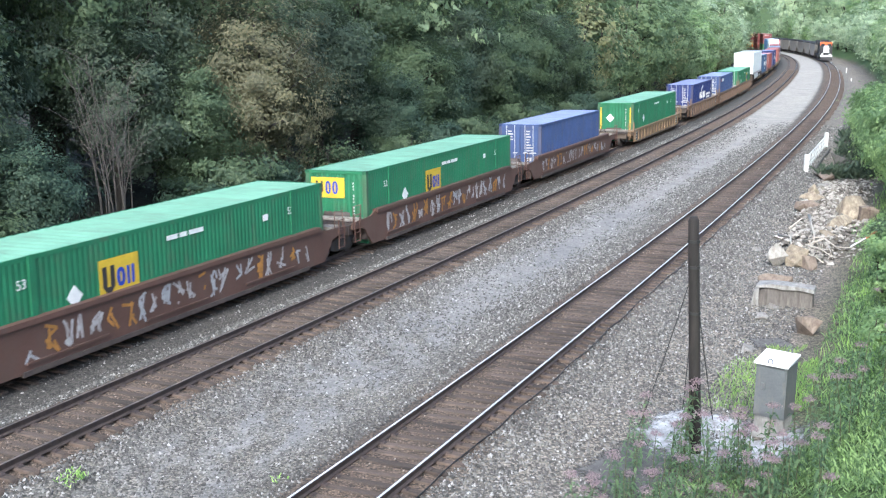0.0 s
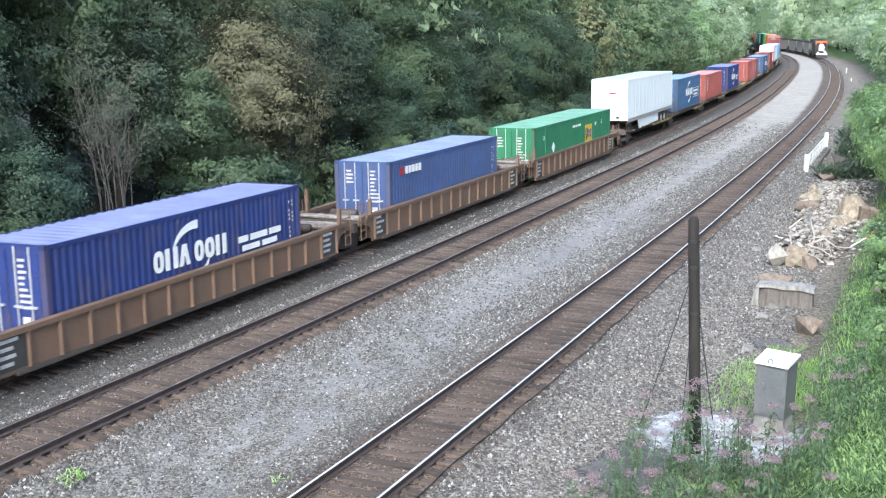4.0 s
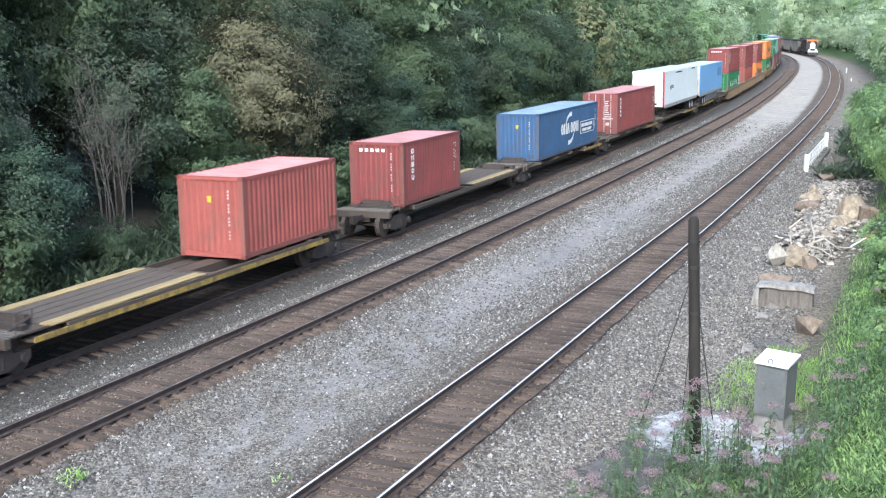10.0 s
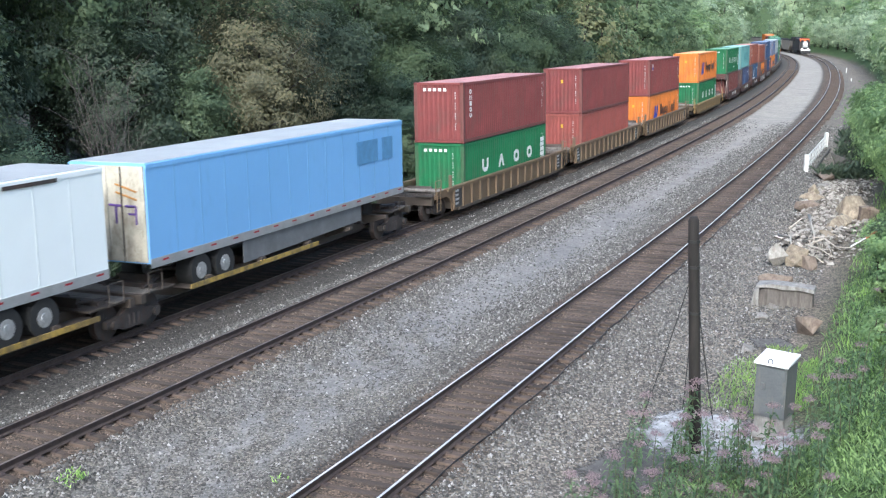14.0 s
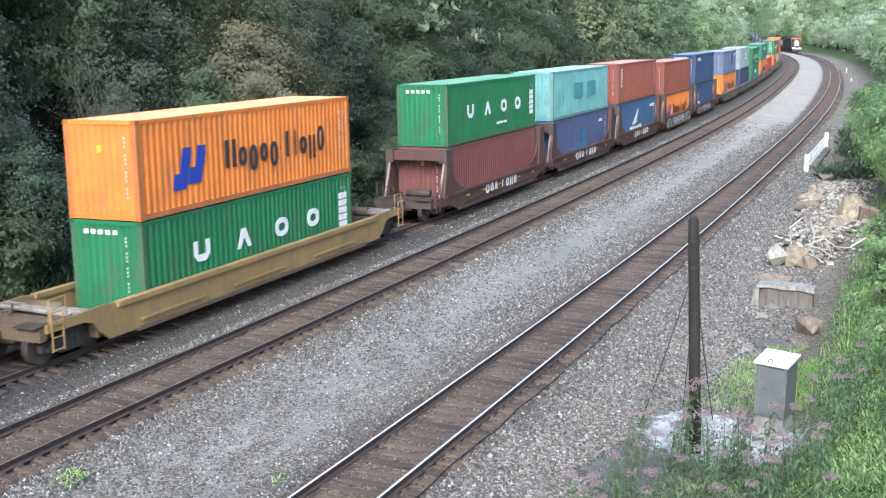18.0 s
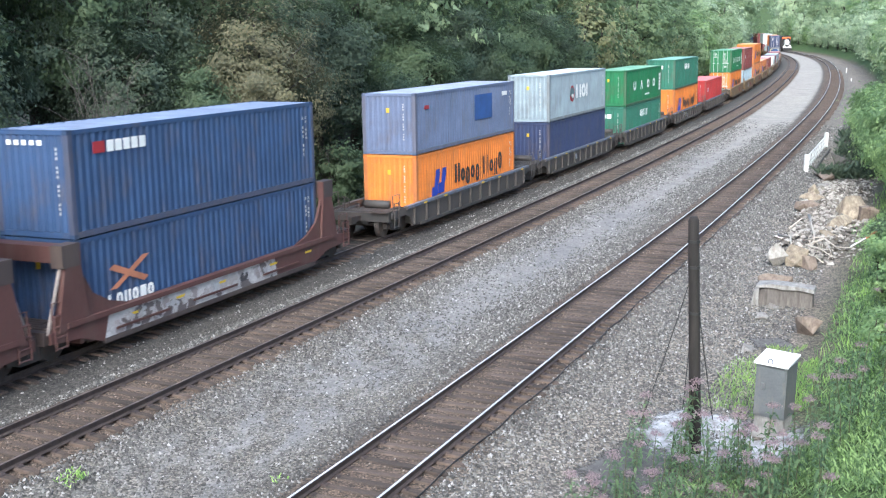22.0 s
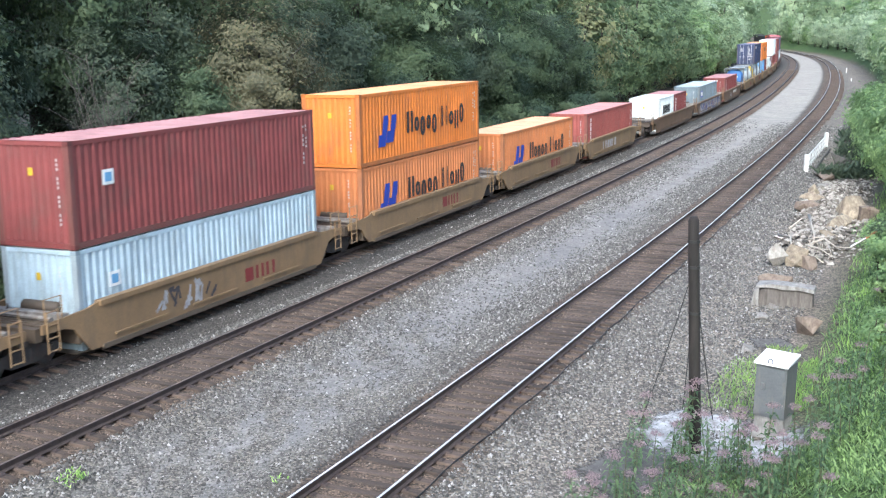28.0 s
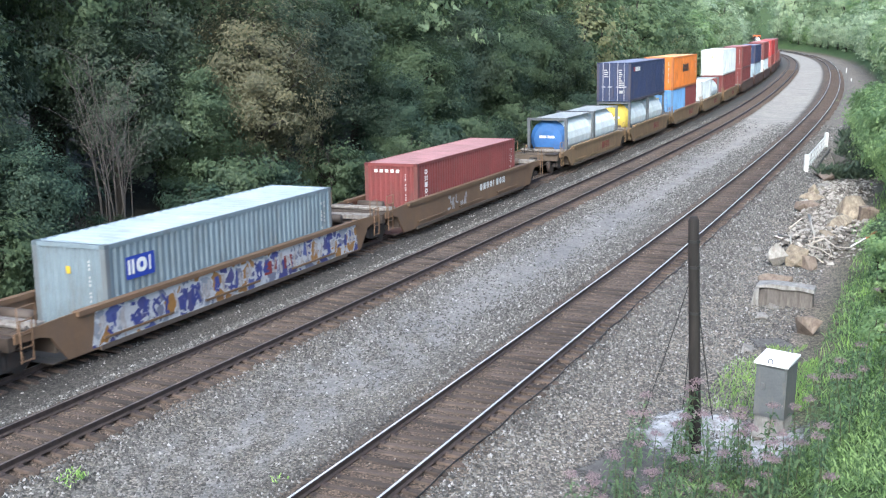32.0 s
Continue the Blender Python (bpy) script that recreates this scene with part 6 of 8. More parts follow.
ROCKS = (
    (27.5, -11.45, (0.5, 0.75, 1.05), ROCK_PALE, "pale upright slab of sandstone", 1, (0, -16, 20)),
    (27.7, -12.1, (0.9, 0.9, 1.0), ROCK_TAN, "tan broken sandstone boulder", 2, (0, -18, 10)),
    (27.4, -12.6, (0.7, 0.6, 0.6), ROCK_RED, "brown broken boulder below a pale one", 22, (0, 8, -30)),
    (24.9, -11.75, (0.5, 1.3, 0.3), ROCK_RED, "dark flat rock before the old wall", 3, (0, 4, 12)),
    (35.3, -12.85, (3.6, 0.7, 0.75), ROCK_TAN, "long yellowish slab of sandstone", 5, (14, -9, -20)),
    (39.6, -13.45, (1.7, 1.5, 1.5), ROCK_TAN, "big tan block of sandstone", 16, (8, 5, 20)),
    (39.0, -13.9, (1.3, 1.1, 1.0), ROCK_RED, "brown block under the sandstone", 26, (0, 5, 50)),
    (41.6, -11.25, (1.5, 1.3, 0.85), ROCK_RED, "reddish broken boulder in rubble", 7, (10, 0, 0)),
    (43.6, -11.5, (1.0, 0.9, 0.7), ROCK_TAN, "pale broken boulder in rubble", 27, (10, 20, 0)),
    (45.8, -11.1, (0.8, 0.6, 1.0), ROCK_TAN, "pale upright boulder in rubble", 8, (0, 14, 0)),
    (17.3, -13.7, (0.9, 0.75, 0.75), ROCK_RED, "brown boulder at the foot of the bank", 9, (0, 0, 40)),
    (15.0, -12.3, (0.6, 0.5, 0.2), ROCK_GREY, "small flat grey stone", 10, (0, 0, 0)),
    (18.7, -12.1, (0.45, 0.4, 0.25), ROCK_GREY, "low grey rock in the gravel", 13, (0, 0, 0)),
    (29.8, -10.35, (0.4, 0.3, 0.22), ROCK_GREY, "small pale stone on the gravel", 15, (0, 0, 0)),
    (33.4, -11.5, (0.7, 0.5, 0.35), ROCK_GREY, "small pale stone at the rubble's edge", 28, (0, 0, 30)),
    (55.6, -10.9, (2.4, 1.3, 0.4), ROCK_RED, "flat brown rock at the foot of the bridge", 29, (0, 0, 10)),
)
for s_, l_, size_, stone_, label_, seed_, tilt_ in ROCKS:
    boulder(s_, l_, size_, stone_, label_, seed_, tilt_)
rock_rng = random.Random(8)
for k in range(46):
    s_ = rock_rng.uniform(31.5, 53.0)
    l_ = rock_rng.gauss(-12.1, 0.75) - 0.02 * (s_ - 40)
    sz = rock_rng.uniform(0.28, 0.72)
    boulder(s_, min(l_, -10.9), (sz * rock_rng.uniform(1.0, 1.9), sz, sz * rock_rng.uniform(0.35, 0.75)), (ROCK_GREY, ROCK_PALE, ROCK_PALE, ROCK_TAN)[k % 4], "broken rock in the rubble heap", 60 + k, (rock_rng.uniform(-25, 25), rock_rng.uniform(-25, 25), rock_rng.uniform(0, 360)))

# the stump of an old wall in front of the heap
wall = tagged(new("broken_wall"), "stump of an old stained concrete wall with a pale ledge", "wall")
wall.matrix_basis = place(20.9, -12.55, ground_z(-12.55, 20.9) - 0.42, -90) @ Matrix.Diagonal((0.86, 1, 1, 1))
part("face", MB().prism([(-1.02, 0.0), (1.05, 0.0), (1.0, 0.95), (0.55, 1.02), (-0.1, 0.98), (-0.6, 1.03), (-0.98, 0.9)], -0.28, 0.32), SOIL_FACE, wall, "brown stained face")
part("ledge", MB().prism([(-1.12, 0.98), (-0.55, 1.032), (-0.1, 0.985), (0.5, 1.025), (1.08, 0.955), (1.05, 1.1), (0.3, 1.14), (-0.5, 1.15), (-1.08, 1.08)], -0.36, 0.34), CONCRETE, wall, "pale broken ledge")
part("broken_corner", MB().prism([(-1.28, 0.2), (-0.95, 0.2), (-0.98, 1.02), (-1.15, 0.9)], -0.42, 0.1), CONCRETE, wall)
part("foot_stone", MB().prism([(-0.7, 0.0), (-0.1, 0.0), (-0.18, 0.42), (-0.55, 0.5)], -0.62, -0.29), ROCK_GREY, wall)


def rubble():
    """The heap of small broken stone between the boulders."""
    rng = np.random.default_rng(77)
    mb = MB()
    for k in range(3000):
        s = rng.uniform(28, 55)
        lat = -11.9 - 0.9 * rng.normal() - 0.4
        r = rng.uniform(0.04, 0.17) * (1.0 if lat < -11 else 0.5)
        p = ground_at(s, lat)
        pk = max(0.0, 1 - ((s - 41) / 13) ** 2) * max(0.0, 1 - ((lat + 12.4) / 1.6) ** 2) * 0.5
        i = len(mb.v)
        o = rng.normal(0, 0.25, (6, 3))
        for (x, y, z), q in zip(((1, 0, 0), (-1, 0, 0), (0, 1, 0), (0, -1, 0), (0, 0, 0.7), (0, 0, -0.7)), o):
            mb.v.append((p.x + r * (x + q[0]), p.y + r * (y + q[1]), p.z + pk + r * (z + q[2] * 0.5)))
        mb.f += [(i, i + 2, i + 4), (i + 2, i + 1, i + 4), (i + 1, i + 3, i + 4), (i + 3, i, i + 4), (i + 2, i, i + 5), (i + 1, i + 2, i + 5), (i + 3, i + 1, i + 5), (i, i + 3, i + 5)]
    m, nt, b = _nodes("rubble_stone")
    g = nt.nodes.new("ShaderNodeNewGeometry")
    rp = nt.nodes.new("ShaderNodeValToRGB")
    nt.links.new(g.outputs["Random Per Island"], rp.inputs[0])
    rp.color_ramp.elements[0].color, rp.color_ramp.elements[1].color = (0.06, 0.05, 0.042, 1), (0.40, 0.37, 0.33, 1)
    e = rp.color_ramp.elements.new(0.5)
    e.color = (0.165, 0.145, 0.122, 1)
    nt.links.new(_mix(nt, "MULTIPLY", 0.5, rp.outputs[0], _ramp(nt, _noise(nt, 20, 4, 0.6, _coord(nt)), 0.3, 0.7, (0.6, 0.6, 0.6), (1.2, 1.2, 1.2))), b.inputs["Base Color"])
    b.inputs["Roughness"].default_value = 0.9
    tagged(new("rubble", mb.mesh("rubble", m)), "heap of small pale broken stones by the track", "rubble", kind="stuff")


rubble()


def crushed_stone(name, stops):
    m, nt, b = _nodes(name)
    g = nt.nodes.new("ShaderNodeNewGeometry")
    rp = nt.nodes.new("ShaderNodeValToRGB")
    nt.links.new(g.outputs["Random Per Island"], rp.inputs[0])
    el = rp.color_ramp.elements
    for k, (x, c) in enumerate(stops):
        e = el[k] if k < 2 else el.new(x)
        e.position, e.color = x, (*c, 1)
    patch = _ramp(nt, _noise(nt, 0.5, 5, 0.65, _coord(nt)), 0.3, 0.7, (0.72, 0.71, 0.70), (1.15, 1.15, 1.15))
    nt.links.new(_mix(nt, "MULTIPLY", 0.8, rp.outputs[0], patch), b.inputs["Base Color"])
    b.inputs["Roughness"].default_value = 0.88
    return m


def loose_stones(label, seed, s, lat, size, material, drop=0.0):
    """Loose crushed stones lying on the bed, at metres along and across."""
    rng = np.random.default_rng(seed)
    n = len(s)
    x, y, h = mid_line(s)
    px, py = x - np.sin(h) * lat, y + np.cos(h) * lat
    pz = np.interp(lat, [p[0] for p in PROFILE], [p[1] for p in PROFILE]) - drop
    pz += np.where((lat < -9.6), np.array([ground_z(l, q) if l < -9.6 else 0.0 for l, q in zip(lat, s)]) - np.interp(lat, [p[0] for p in PROFILE], [p[1] for p in PROFILE]), 0.0)
    r = rng.uniform(size[0], size[1], n) * (1 + np.maximum(s, 0) / 110)
    base = np.array([(1, 0, 0), (-0.5, 0.85, 0), (-0.5, -0.85, 0), (0.1, 0.1, 0.95)])
    v = base[None] + rng.normal(0, 0.24, (n, 4, 3))
    a = rng.uniform(0, 6.28, n)
    ca, sa = np.cos(a)[:, None], np.sin(a)[:, None]
    vx, vy = v[:, :, 0] * ca - v[:, :, 1] * sa, v[:, :, 0] * sa + v[:, :, 1] * ca
    co = np.stack([px[:, None] + vx * r[:, None], py[:, None] + vy * r[:, None], pz[:, None] + (v[:, :, 2] - 0.12) * r[:, None]], 2).reshape(-1, 3)
    i = np.arange(n)[:, None] * 4
    f = np.concatenate([i + np.array([[0, 1, 3]]), i + np.array([[1, 2, 3]]), i + np.array([[2, 0, 3]])]).astype(np.int32)
    me = bpy.data.meshes.new("loose_stones")
    me.vertices.add(len(co))
    me.vertices.foreach_set("co", co.astype(np.float32).ravel())
    me.loops.add(len(f) * 3)
    me.loops.foreach_set("vertex_index", f.ravel())
    me.polygons.add(len(f))
    me.polygons.foreach_set("loop_start", np.arange(0, len(f) * 3, 3, dtype=np.int32))
    me.materials.append(material)
    me.update(calc_edges=True)
    tagged(new("loose_stones", me), label, "gravel", kind="stuff")


def ballast_stones():
    rng = np.random.default_rng(78)
    n = 230000
    s = -3 + 98 * (1 - np.sqrt(1 - rng.random(n)))
    lat = rng.uniform(-13.2, 2.95, n)
    lane = np.exp(-((lat + 3.4) / 1.0) ** 2) * np.clip(0.55 + s / 60, 0, 0.97)
    keep = (np.abs(lat) > 1.2) & (np.abs(lat + 7.16) > 1.18) & (rng.random(n) > lane) & ((lat > -10.2) | (rng.random(n) < 0.7))
    dull = (lat > 1.6) & keep
    keep &= ~dull
    GREY = crushed_stone("crushed_stone", ((0.0, (0.05, 0.047, 0.043)), (1.0, (0.46, 0.445, 0.425)), (0.45, (0.103, 0.096, 0.087)), (0.8, (0.190, 0.179, 0.163)), (0.95, (0.31, 0.295, 0.27))))
    # dull brown-grey stone, darkened further to hold the train's shade
    BROWNISH = crushed_stone("shaded_brown_stone", ((0.0, (0.04, 0.035, 0.032)), (1.0, (0.40, 0.38, 0.35)), (0.5, (0.056, 0.05, 0.044)), (0.93, (0.105, 0.096, 0.086))))
    SOOTY = crushed_stone("rust_brown_stone", ((0.0, (0.045, 0.034, 0.027)), (1.0, (0.36, 0.31, 0.26)), (0.5, (0.112, 0.078, 0.055)), (0.92, (0.18, 0.134, 0.10))))
    loose_stones("loose grey and white crushed stones on the railway bed", 79, s[keep], lat[keep], (0.024, 0.055), GREY)
    loose_stones("brown-grey crushed stones beside the far track, darkened with the train's shade", 80, s[dull], lat[dull], (0.018, 0.048), BROWNISH)
    n = 40000
    s = -3 + 80 * rng.random(n) ** 1.8
    lat = rng.uniform(-1.25, 1.25, n)
    lat = np.where(rng.random(n) < 0.5, lat, lat - 7.16)
    loose_stones("rust-brown crushed stones between the ties", 81, s, lat, (0.014, 0.034), SOOTY)


ballast_stones()


def driftwood(pts, r, label):
    v = [tuple(ground_at(s, l) + Vector((0, 0, z))) for s, l, z in pts]
    n = len(v)
    ob = tagged(new("dead_branch", MB().path(v, [r * (1 - 0.75 * i / (n - 1)) for i in range(n)], 6).mesh("dead_branch", DRIFTWOOD, True)), label, "branch", "dead branches in the rubble")
    return ob


driftwood([(32.5, -10.9, 0.35), (31.2, -11.5, 0.5), (30.0, -11.7, 0.3), (28.6, -11.9, 0.25)], 0.06, "bleached bent branch on the rubble")
driftwood([(34.5, -11.9, 0.9), (32.5, -12.2, 0.75), (31.0, -12.5, 0.45), (29.4, -12.4, 0.2)], 0.07, "bleached branch leaning on the boulders")
driftwood([(30.4, -12.3, 0.3), (30.8, -12.9, 0.45), (30.2, -13.4, 0.3), (29.6, -14.1, 0.2)], 0.05, "bleached crooked branch on the grass")
driftwood([(29.2, -12.3, 0.5), (29.0, -12.9, 0.42), (28.3, -13.4, 0.3)], 0.05, "bleached broken branch on rubble")
driftwood([(33.6, -11.2, 0.5), (34.6, -11.6, 0.75), (35.2, -11.9, 0.6)], 0.045, "thin bleached branch on the rubble")
driftwood([(31.2, -12.0, 0.3), (30.6, -12.6, 0.55), (31.2, -13.2, 0.5)], 0.045, "thin bleached branch on the rubble")
driftwood([(3.8, -12.3, 0.05), (2.6, -12.0, 0.12), (1.6, -12.3, 0.25)], 0.06, "brown fallen branch among weeds")

twig_rng = random.Random(4)
for k in range(16):
    s_, l_ = twig_rng.uniform(27.8, 31.5), twig_rng.uniform(-13.2, -11.9)
    a_, n_len = twig_rng.uniform(0, 6.28), twig_rng.uniform(0.8, 1.7)
    ds, dl = math.cos(a_) * n_len, math.sin(a_) * n_len * 0.6
    driftwood([(s_, l_, 0.12), (s_ + ds * 0.4, l_ + dl * 0.4 + 0.1, twig_rng.uniform(0.25, 0.6)), (s_ + ds * 0.75, l_ + dl * 0.7, twig_rng.uniform(0.3, 0.55)), (s_ + ds, l_ + dl, 0.15)], twig_rng.uniform(0.02, 0.04), "thin bleached branch in a tangled heap")

stake = tagged(new("survey_stake"), "white stake with an orange tip on the bank", "stake")
p0_, p1_ = ground_at(30.2, -13.95) + Vector((0, 0, 0.25)), ground_at(30.9, -14.9) + Vector((0, 0, 0.32))
pm_ = p0_.lerp(p1_, 0.55)
part("shaft", MB().tube(tuple(p0_), tuple(pm_), 0.035, n=6), FENCE_WHITE, stake)
part("tip", MB().tube(tuple(pm_), tuple(p1_), 0.038, n=6), mat("orange_tip", (0.75, 0.16, 0.03), 0.6), stake, "orange painted tip")

# the cut-off pole and its guy wires
pole = tagged(new("wooden_pole"), "cut-off dark creosoted pole with hanging guy wires", "pole")
foot = Vector((5.63, 23.89, -0.9))
head = Vector((5.26, 23.89, 4.66))
pole_pts = [tuple(foot.lerp(head, f)) for f in (0, 0.3, 0.6, 0.85, 0.985, 1.0)]
part("shaft", MB().path(pole_pts, [0.135, 0.128, 0.122, 0.118, 0.112, 0.085], 14), POLE_WOOD, pole, smooth=True)
for f in (0.62, 0.80, 0.9):
    c = foot.lerp(head, f)
    part("band", MB().tube(tuple(c), tuple(c + Vector((0, 0, 0.06))), 0.133, n=14), WIRE, pole, "rusty iron band")
for f, (s_, l_), sag in ((0.80, (7.3, -10.94), 0.1), (0.80, (8.6, -12.4), 0.05), (0.68, (9.0, -11.6), 0.06)):
    a = foot.lerp(head, f)
    b = ground_at(s_, l_)
    pts = [tuple(a.lerp(b, q) - Vector((0, 0, sag * math.sin(q * math.pi)))) for q in (0, 0.25, 0.5, 0.75, 1)]
    part("guy_wire", MB().path(pts, [0.011] * 5, 5), WIRE, pole, "thin dark wire")

# the signal case on its pedestal
case = tagged(new("signal_case"), "grey metal signal case with a white lid on a concrete foot", "relay case")
case.matrix_basis = place(8.58, -13.77, -0.78, -102.5)
part("pedestal", MB().prism([(-0.40, 0.0), (0.40, 0.0), (0.33, 0.62), (-0.33, 0.62)], -0.3, 0.3), CONCRETE, case, "pale concrete foot")
part("body", MB().box(-0.36, 0.36, -0.34, 0.34, 0.62, 1.86), CASE_GREY, case)
part("door", MB().box(-0.33, 0.33, -0.365, -0.34, 0.67, 1.80), CASE_GREY, case)
part("latch", MB().box(-0.2, -0.12, -0.395, -0.366, 1.28, 1.42), BRIGHT_STEEL, case)
part("lid", MB().prism([(-0.42, 1.86), (0.38, 1.98), (0.38, 2.03), (-0.42, 1.91)], -0.40, 0.40, "x"), CASE_WHITE, case, "white sloping lid")
for x_, y_, z_ in ((-0.02, -0.40, 1.95), (0.16, 0.36, 2.07)):
    ring = MB()
    pts = [(x_ + 0.055 * math.cos(a * math.pi / 4), y_, z_ + 0.07 * math.sin(a * math.pi / 4)) for a in range(9)]
    ring.path(pts, [0.014] * 9, 5)
    part("lifting_eye", ring, CASE_GREY, case)

# pale dusty patch round the pole and the case
def soft_edge(material):
    """Lets a thin layer of dust wear away towards its rim."""
    nt = material.node_tree
    at = nt.nodes.new("ShaderNodeAttribute")
    at.attribute_name = "body"
    add = nt.nodes.new("ShaderNodeMath")
    add.operation = "MULTIPLY_ADD"
    add.inputs[1].default_value = 0.62
    nt.links.new(at.outputs["Fac"], add.inputs[0])
    nt.links.new(_noise(nt, 2.6, 8, 0.78, _coord(nt)), add.inputs[2])
    mx = nt.nodes.new("ShaderNodeMixShader")
    nt.links.new(_ramp(nt, add.outputs[0], 0.62, 0.86), mx.inputs[0])
    nt.links.new(nt.nodes.new("ShaderNodeBsdfTransparent").outputs[0], mx.inputs[1])
    nt.links.new(nt.nodes["Principled BSDF"].outputs[0], mx.inputs[2])
    nt.links.new(mx.outputs[0], nt.nodes["Material Output"].inputs[0])


def ground_patch(name, outline, lift, material, label):
    """A thin irregular sheet that follows the ground."""
    bm = bmesh.new()
    body = bm.verts.layers.float.new("body")
    cs, cl = sum(p[0] for p in outline) / len(outline), sum(p[1] for p in outline) / len(outline)
    rings = []
    for f in (1.0, 0.8, 0.55, 0.28):
        ring = []
        for k in range(40):
            a = k / 40 * len(outline)
            i, q = int(a), a - int(a)
            (s0, l0), (s1, l1) = outline[i % len(outline)], outline[(i + 1) % len(outline)]
            s, l = cs + (s0 + (s1 - s0) * q - cs) * f, cl + (l0 + (l1 - l0) * q - cl) * f
            j = 0.12 * noise.noise(Vector((s * 1.7, l * 1.7, 0)))
            g = ground_at(s + j, l + j)
            ring.append(bm.verts.new((g.x, g.y, g.z + lift)))
            ring[-1][body] = min(1.0, (1.0 - f) * 2.2)
        rings.append(ring)
    for a, b in zip(rings, rings[1:]):
        for k in range(40):
            bm.faces.new((a[k], a[(k + 1) % 40], b[(k + 1) % 40], b[k]))
    bm.faces.new(rings[-1])
    bmesh.ops.recalc_face_normals(bm, faces=bm.faces)
    me = bpy.data.meshes.new(name)
    bm.to_mesh(me)
    bm.free()
    if me.polygons[0].normal.z < 0:
        me.flip_normals()
    me.materials.append(material)
    return tagged(new(name, me), label, "ground patch", kind="structure")


LIME = mat("lime_dust", (0.44, 0.44, 0.455), 0.92, 0, 0.35, 1.3, 22, 0.4, (0.17, 0.16, 0.15), 0.85)
DAMP = mat("damp_black_soil", (0.10, 0.092, 0.085), 0.75, 0, 0.35, 2.0, 22, 0.4, (0.16, 0.15, 0.14), 0.5)
for thin in (LIME, DAMP):
    soft_edge(thin)
ground_patch("pavement_patch", [(7.0, -10.6), (8.9, -11.2), (9.4, -12.6), (9.2, -13.6), (8.4, -14.9), (7.2, -15.0), (5.9, -13.8), (5.4, -12.4), (6.2, -11.2)], 0.035, LIME, "pale lime dust and thin concrete round the pole")
ground_patch("damp_soil", [(6.8, -10.9), (6.7, -12.0), (5.5, -12.6), (3.9, -12.3), (2.6, -11.4), (4.0, -10.2)], 0.025, DAMP, "dark damp soil beside the pole")
ground_patch("damp_soil", [(16.2, -11.9), (16.6, -13.0), (15.7, -13.7), (15.2, -12.4)], 0.025, DAMP, "dark damp soil below the rocks")

# the little bridge: white railing and dark abutment
bridge = tagged(new("bridge_railing"), "white lattice railing on a little bridge by the track", "railing")
A_, B_ = ground_at(56.9, -9.72) , ground_at(72.8, -9.8)
A_.z, B_.z = -0.45, -0.42
span = B_ - A_
for p in (A_, B_):
    part("end_post", MB().box(p.x - 0.12, p.x + 0.12, p.y - 0.12, p.y + 0.12, p.z - 0.1, p.z + 1.15), FENCE_WHITE, bridge)
for z in (0.95, 0.30):
    part("rail", MB().tube(tuple(A_ + Vector((0, 0, z))), tuple(B_ + Vector((0, 0, z))), 0.05, n=6), FENCE_WHITE, bridge)
for k in range(1, 12):
    c = A_ + span * (k / 12)
    part("baluster", MB().tube(tuple(c + Vector((0, 0, 0.0))), tuple(c + Vector((0, 0, 0.95))), 0.035, n=5), FENCE_WHITE, bridge)
for k in range(12):
    a, b = A_ + span * (k / 12), A_ + span * ((k + 1) / 12)
    z0, z1 = (0.3, 0.95) if k % 2 else (0.95, 0.3)
    part("diagonal", MB().tube(tuple(a + Vector((0, 0, z0))), tuple(b + Vector((0, 0, z1))), 0.025, n=5), FENCE_WHITE, bridge)
abut = tagged(new("bridge_abutment"), "dark stone abutment under the little bridge", "abutment", kind="structure")
n_ = Vector((span.y, -span.x, 0)).normalized()
q = MB()
for a, b, z0, z1 in ((A_ - span * 0.02, B_ + span * 0.02, -2.6, -0.02),):
    i = len(q.v)
    for p in (a, b):
        for off in (-0.12, 0.35):
            for z in (z0, z1):
                q.v.append(tuple(p + n_ * off + Vector((0, 0, z))))
    q.f += [(0, 1, 3, 2), (4, 6, 7, 5), (0, 4, 5, 1), (2, 3, 7, 6), (1, 5, 7, 3), (0, 2, 6, 4)]
part("wall", q, DARK_STONE, abut)
for k, p in enumerate((A_, B_)):
    w = MB()
    i = 0
    d = n_ * 3.4
    t_ = span.normalized() * 0.3
    for e in (p, p + d):
        for o in (-t_, t_):
            for z in (-2.6, -0.15 if e == p else -1.4):
                w.v.append(tuple(e + o + Vector((0, 0, z))))
    w.f += [(0, 1, 3, 2), (4, 6, 7, 5), (0, 4, 5, 1), (2, 3, 7, 6), (1, 5, 7, 3), (0, 2, 6, 4)]
    part("wing_wall", w, DARK_STONE, abut)
for s_, l_, h_ in ((220.0, -10.2, 0.9), (184.5, -10.4, 0.35)):
    mk = tagged(new("track_marker"), "small white marker post beside the far curve", "marker")
    part("post", MB().prism([(-0.12, -0.2), (0.12, -0.2), (0.12, h_), (0, h_ + 0.12), (-0.12, h_)], -0.08, 0.08), FENCE_WHITE, mk)
    mk.matrix_basis = place(s_, l_)


# ---- the coal train going away on the near track ----
COAL_RIDERS = []
COAL_GREY = paint((0.30, 0.28, 0.25), 0.5)
LOCO_BLACK = paint((0.022, 0.022, 0.024), 0.3)
LOCO_WHITE = paint((0.5, 0.5, 0.49), 0.15)
LOCO_ORANGE = paint((0.70, 0.13, 0.03), 0.15)
GLOW = bpy.data.materials.new("lit_headlight")
GLOW.use_nodes = True
GLOW.node_tree.nodes["Principled BSDF"].inputs["Emission Color"].default_value = (1, 0.9, 0.75, 1)
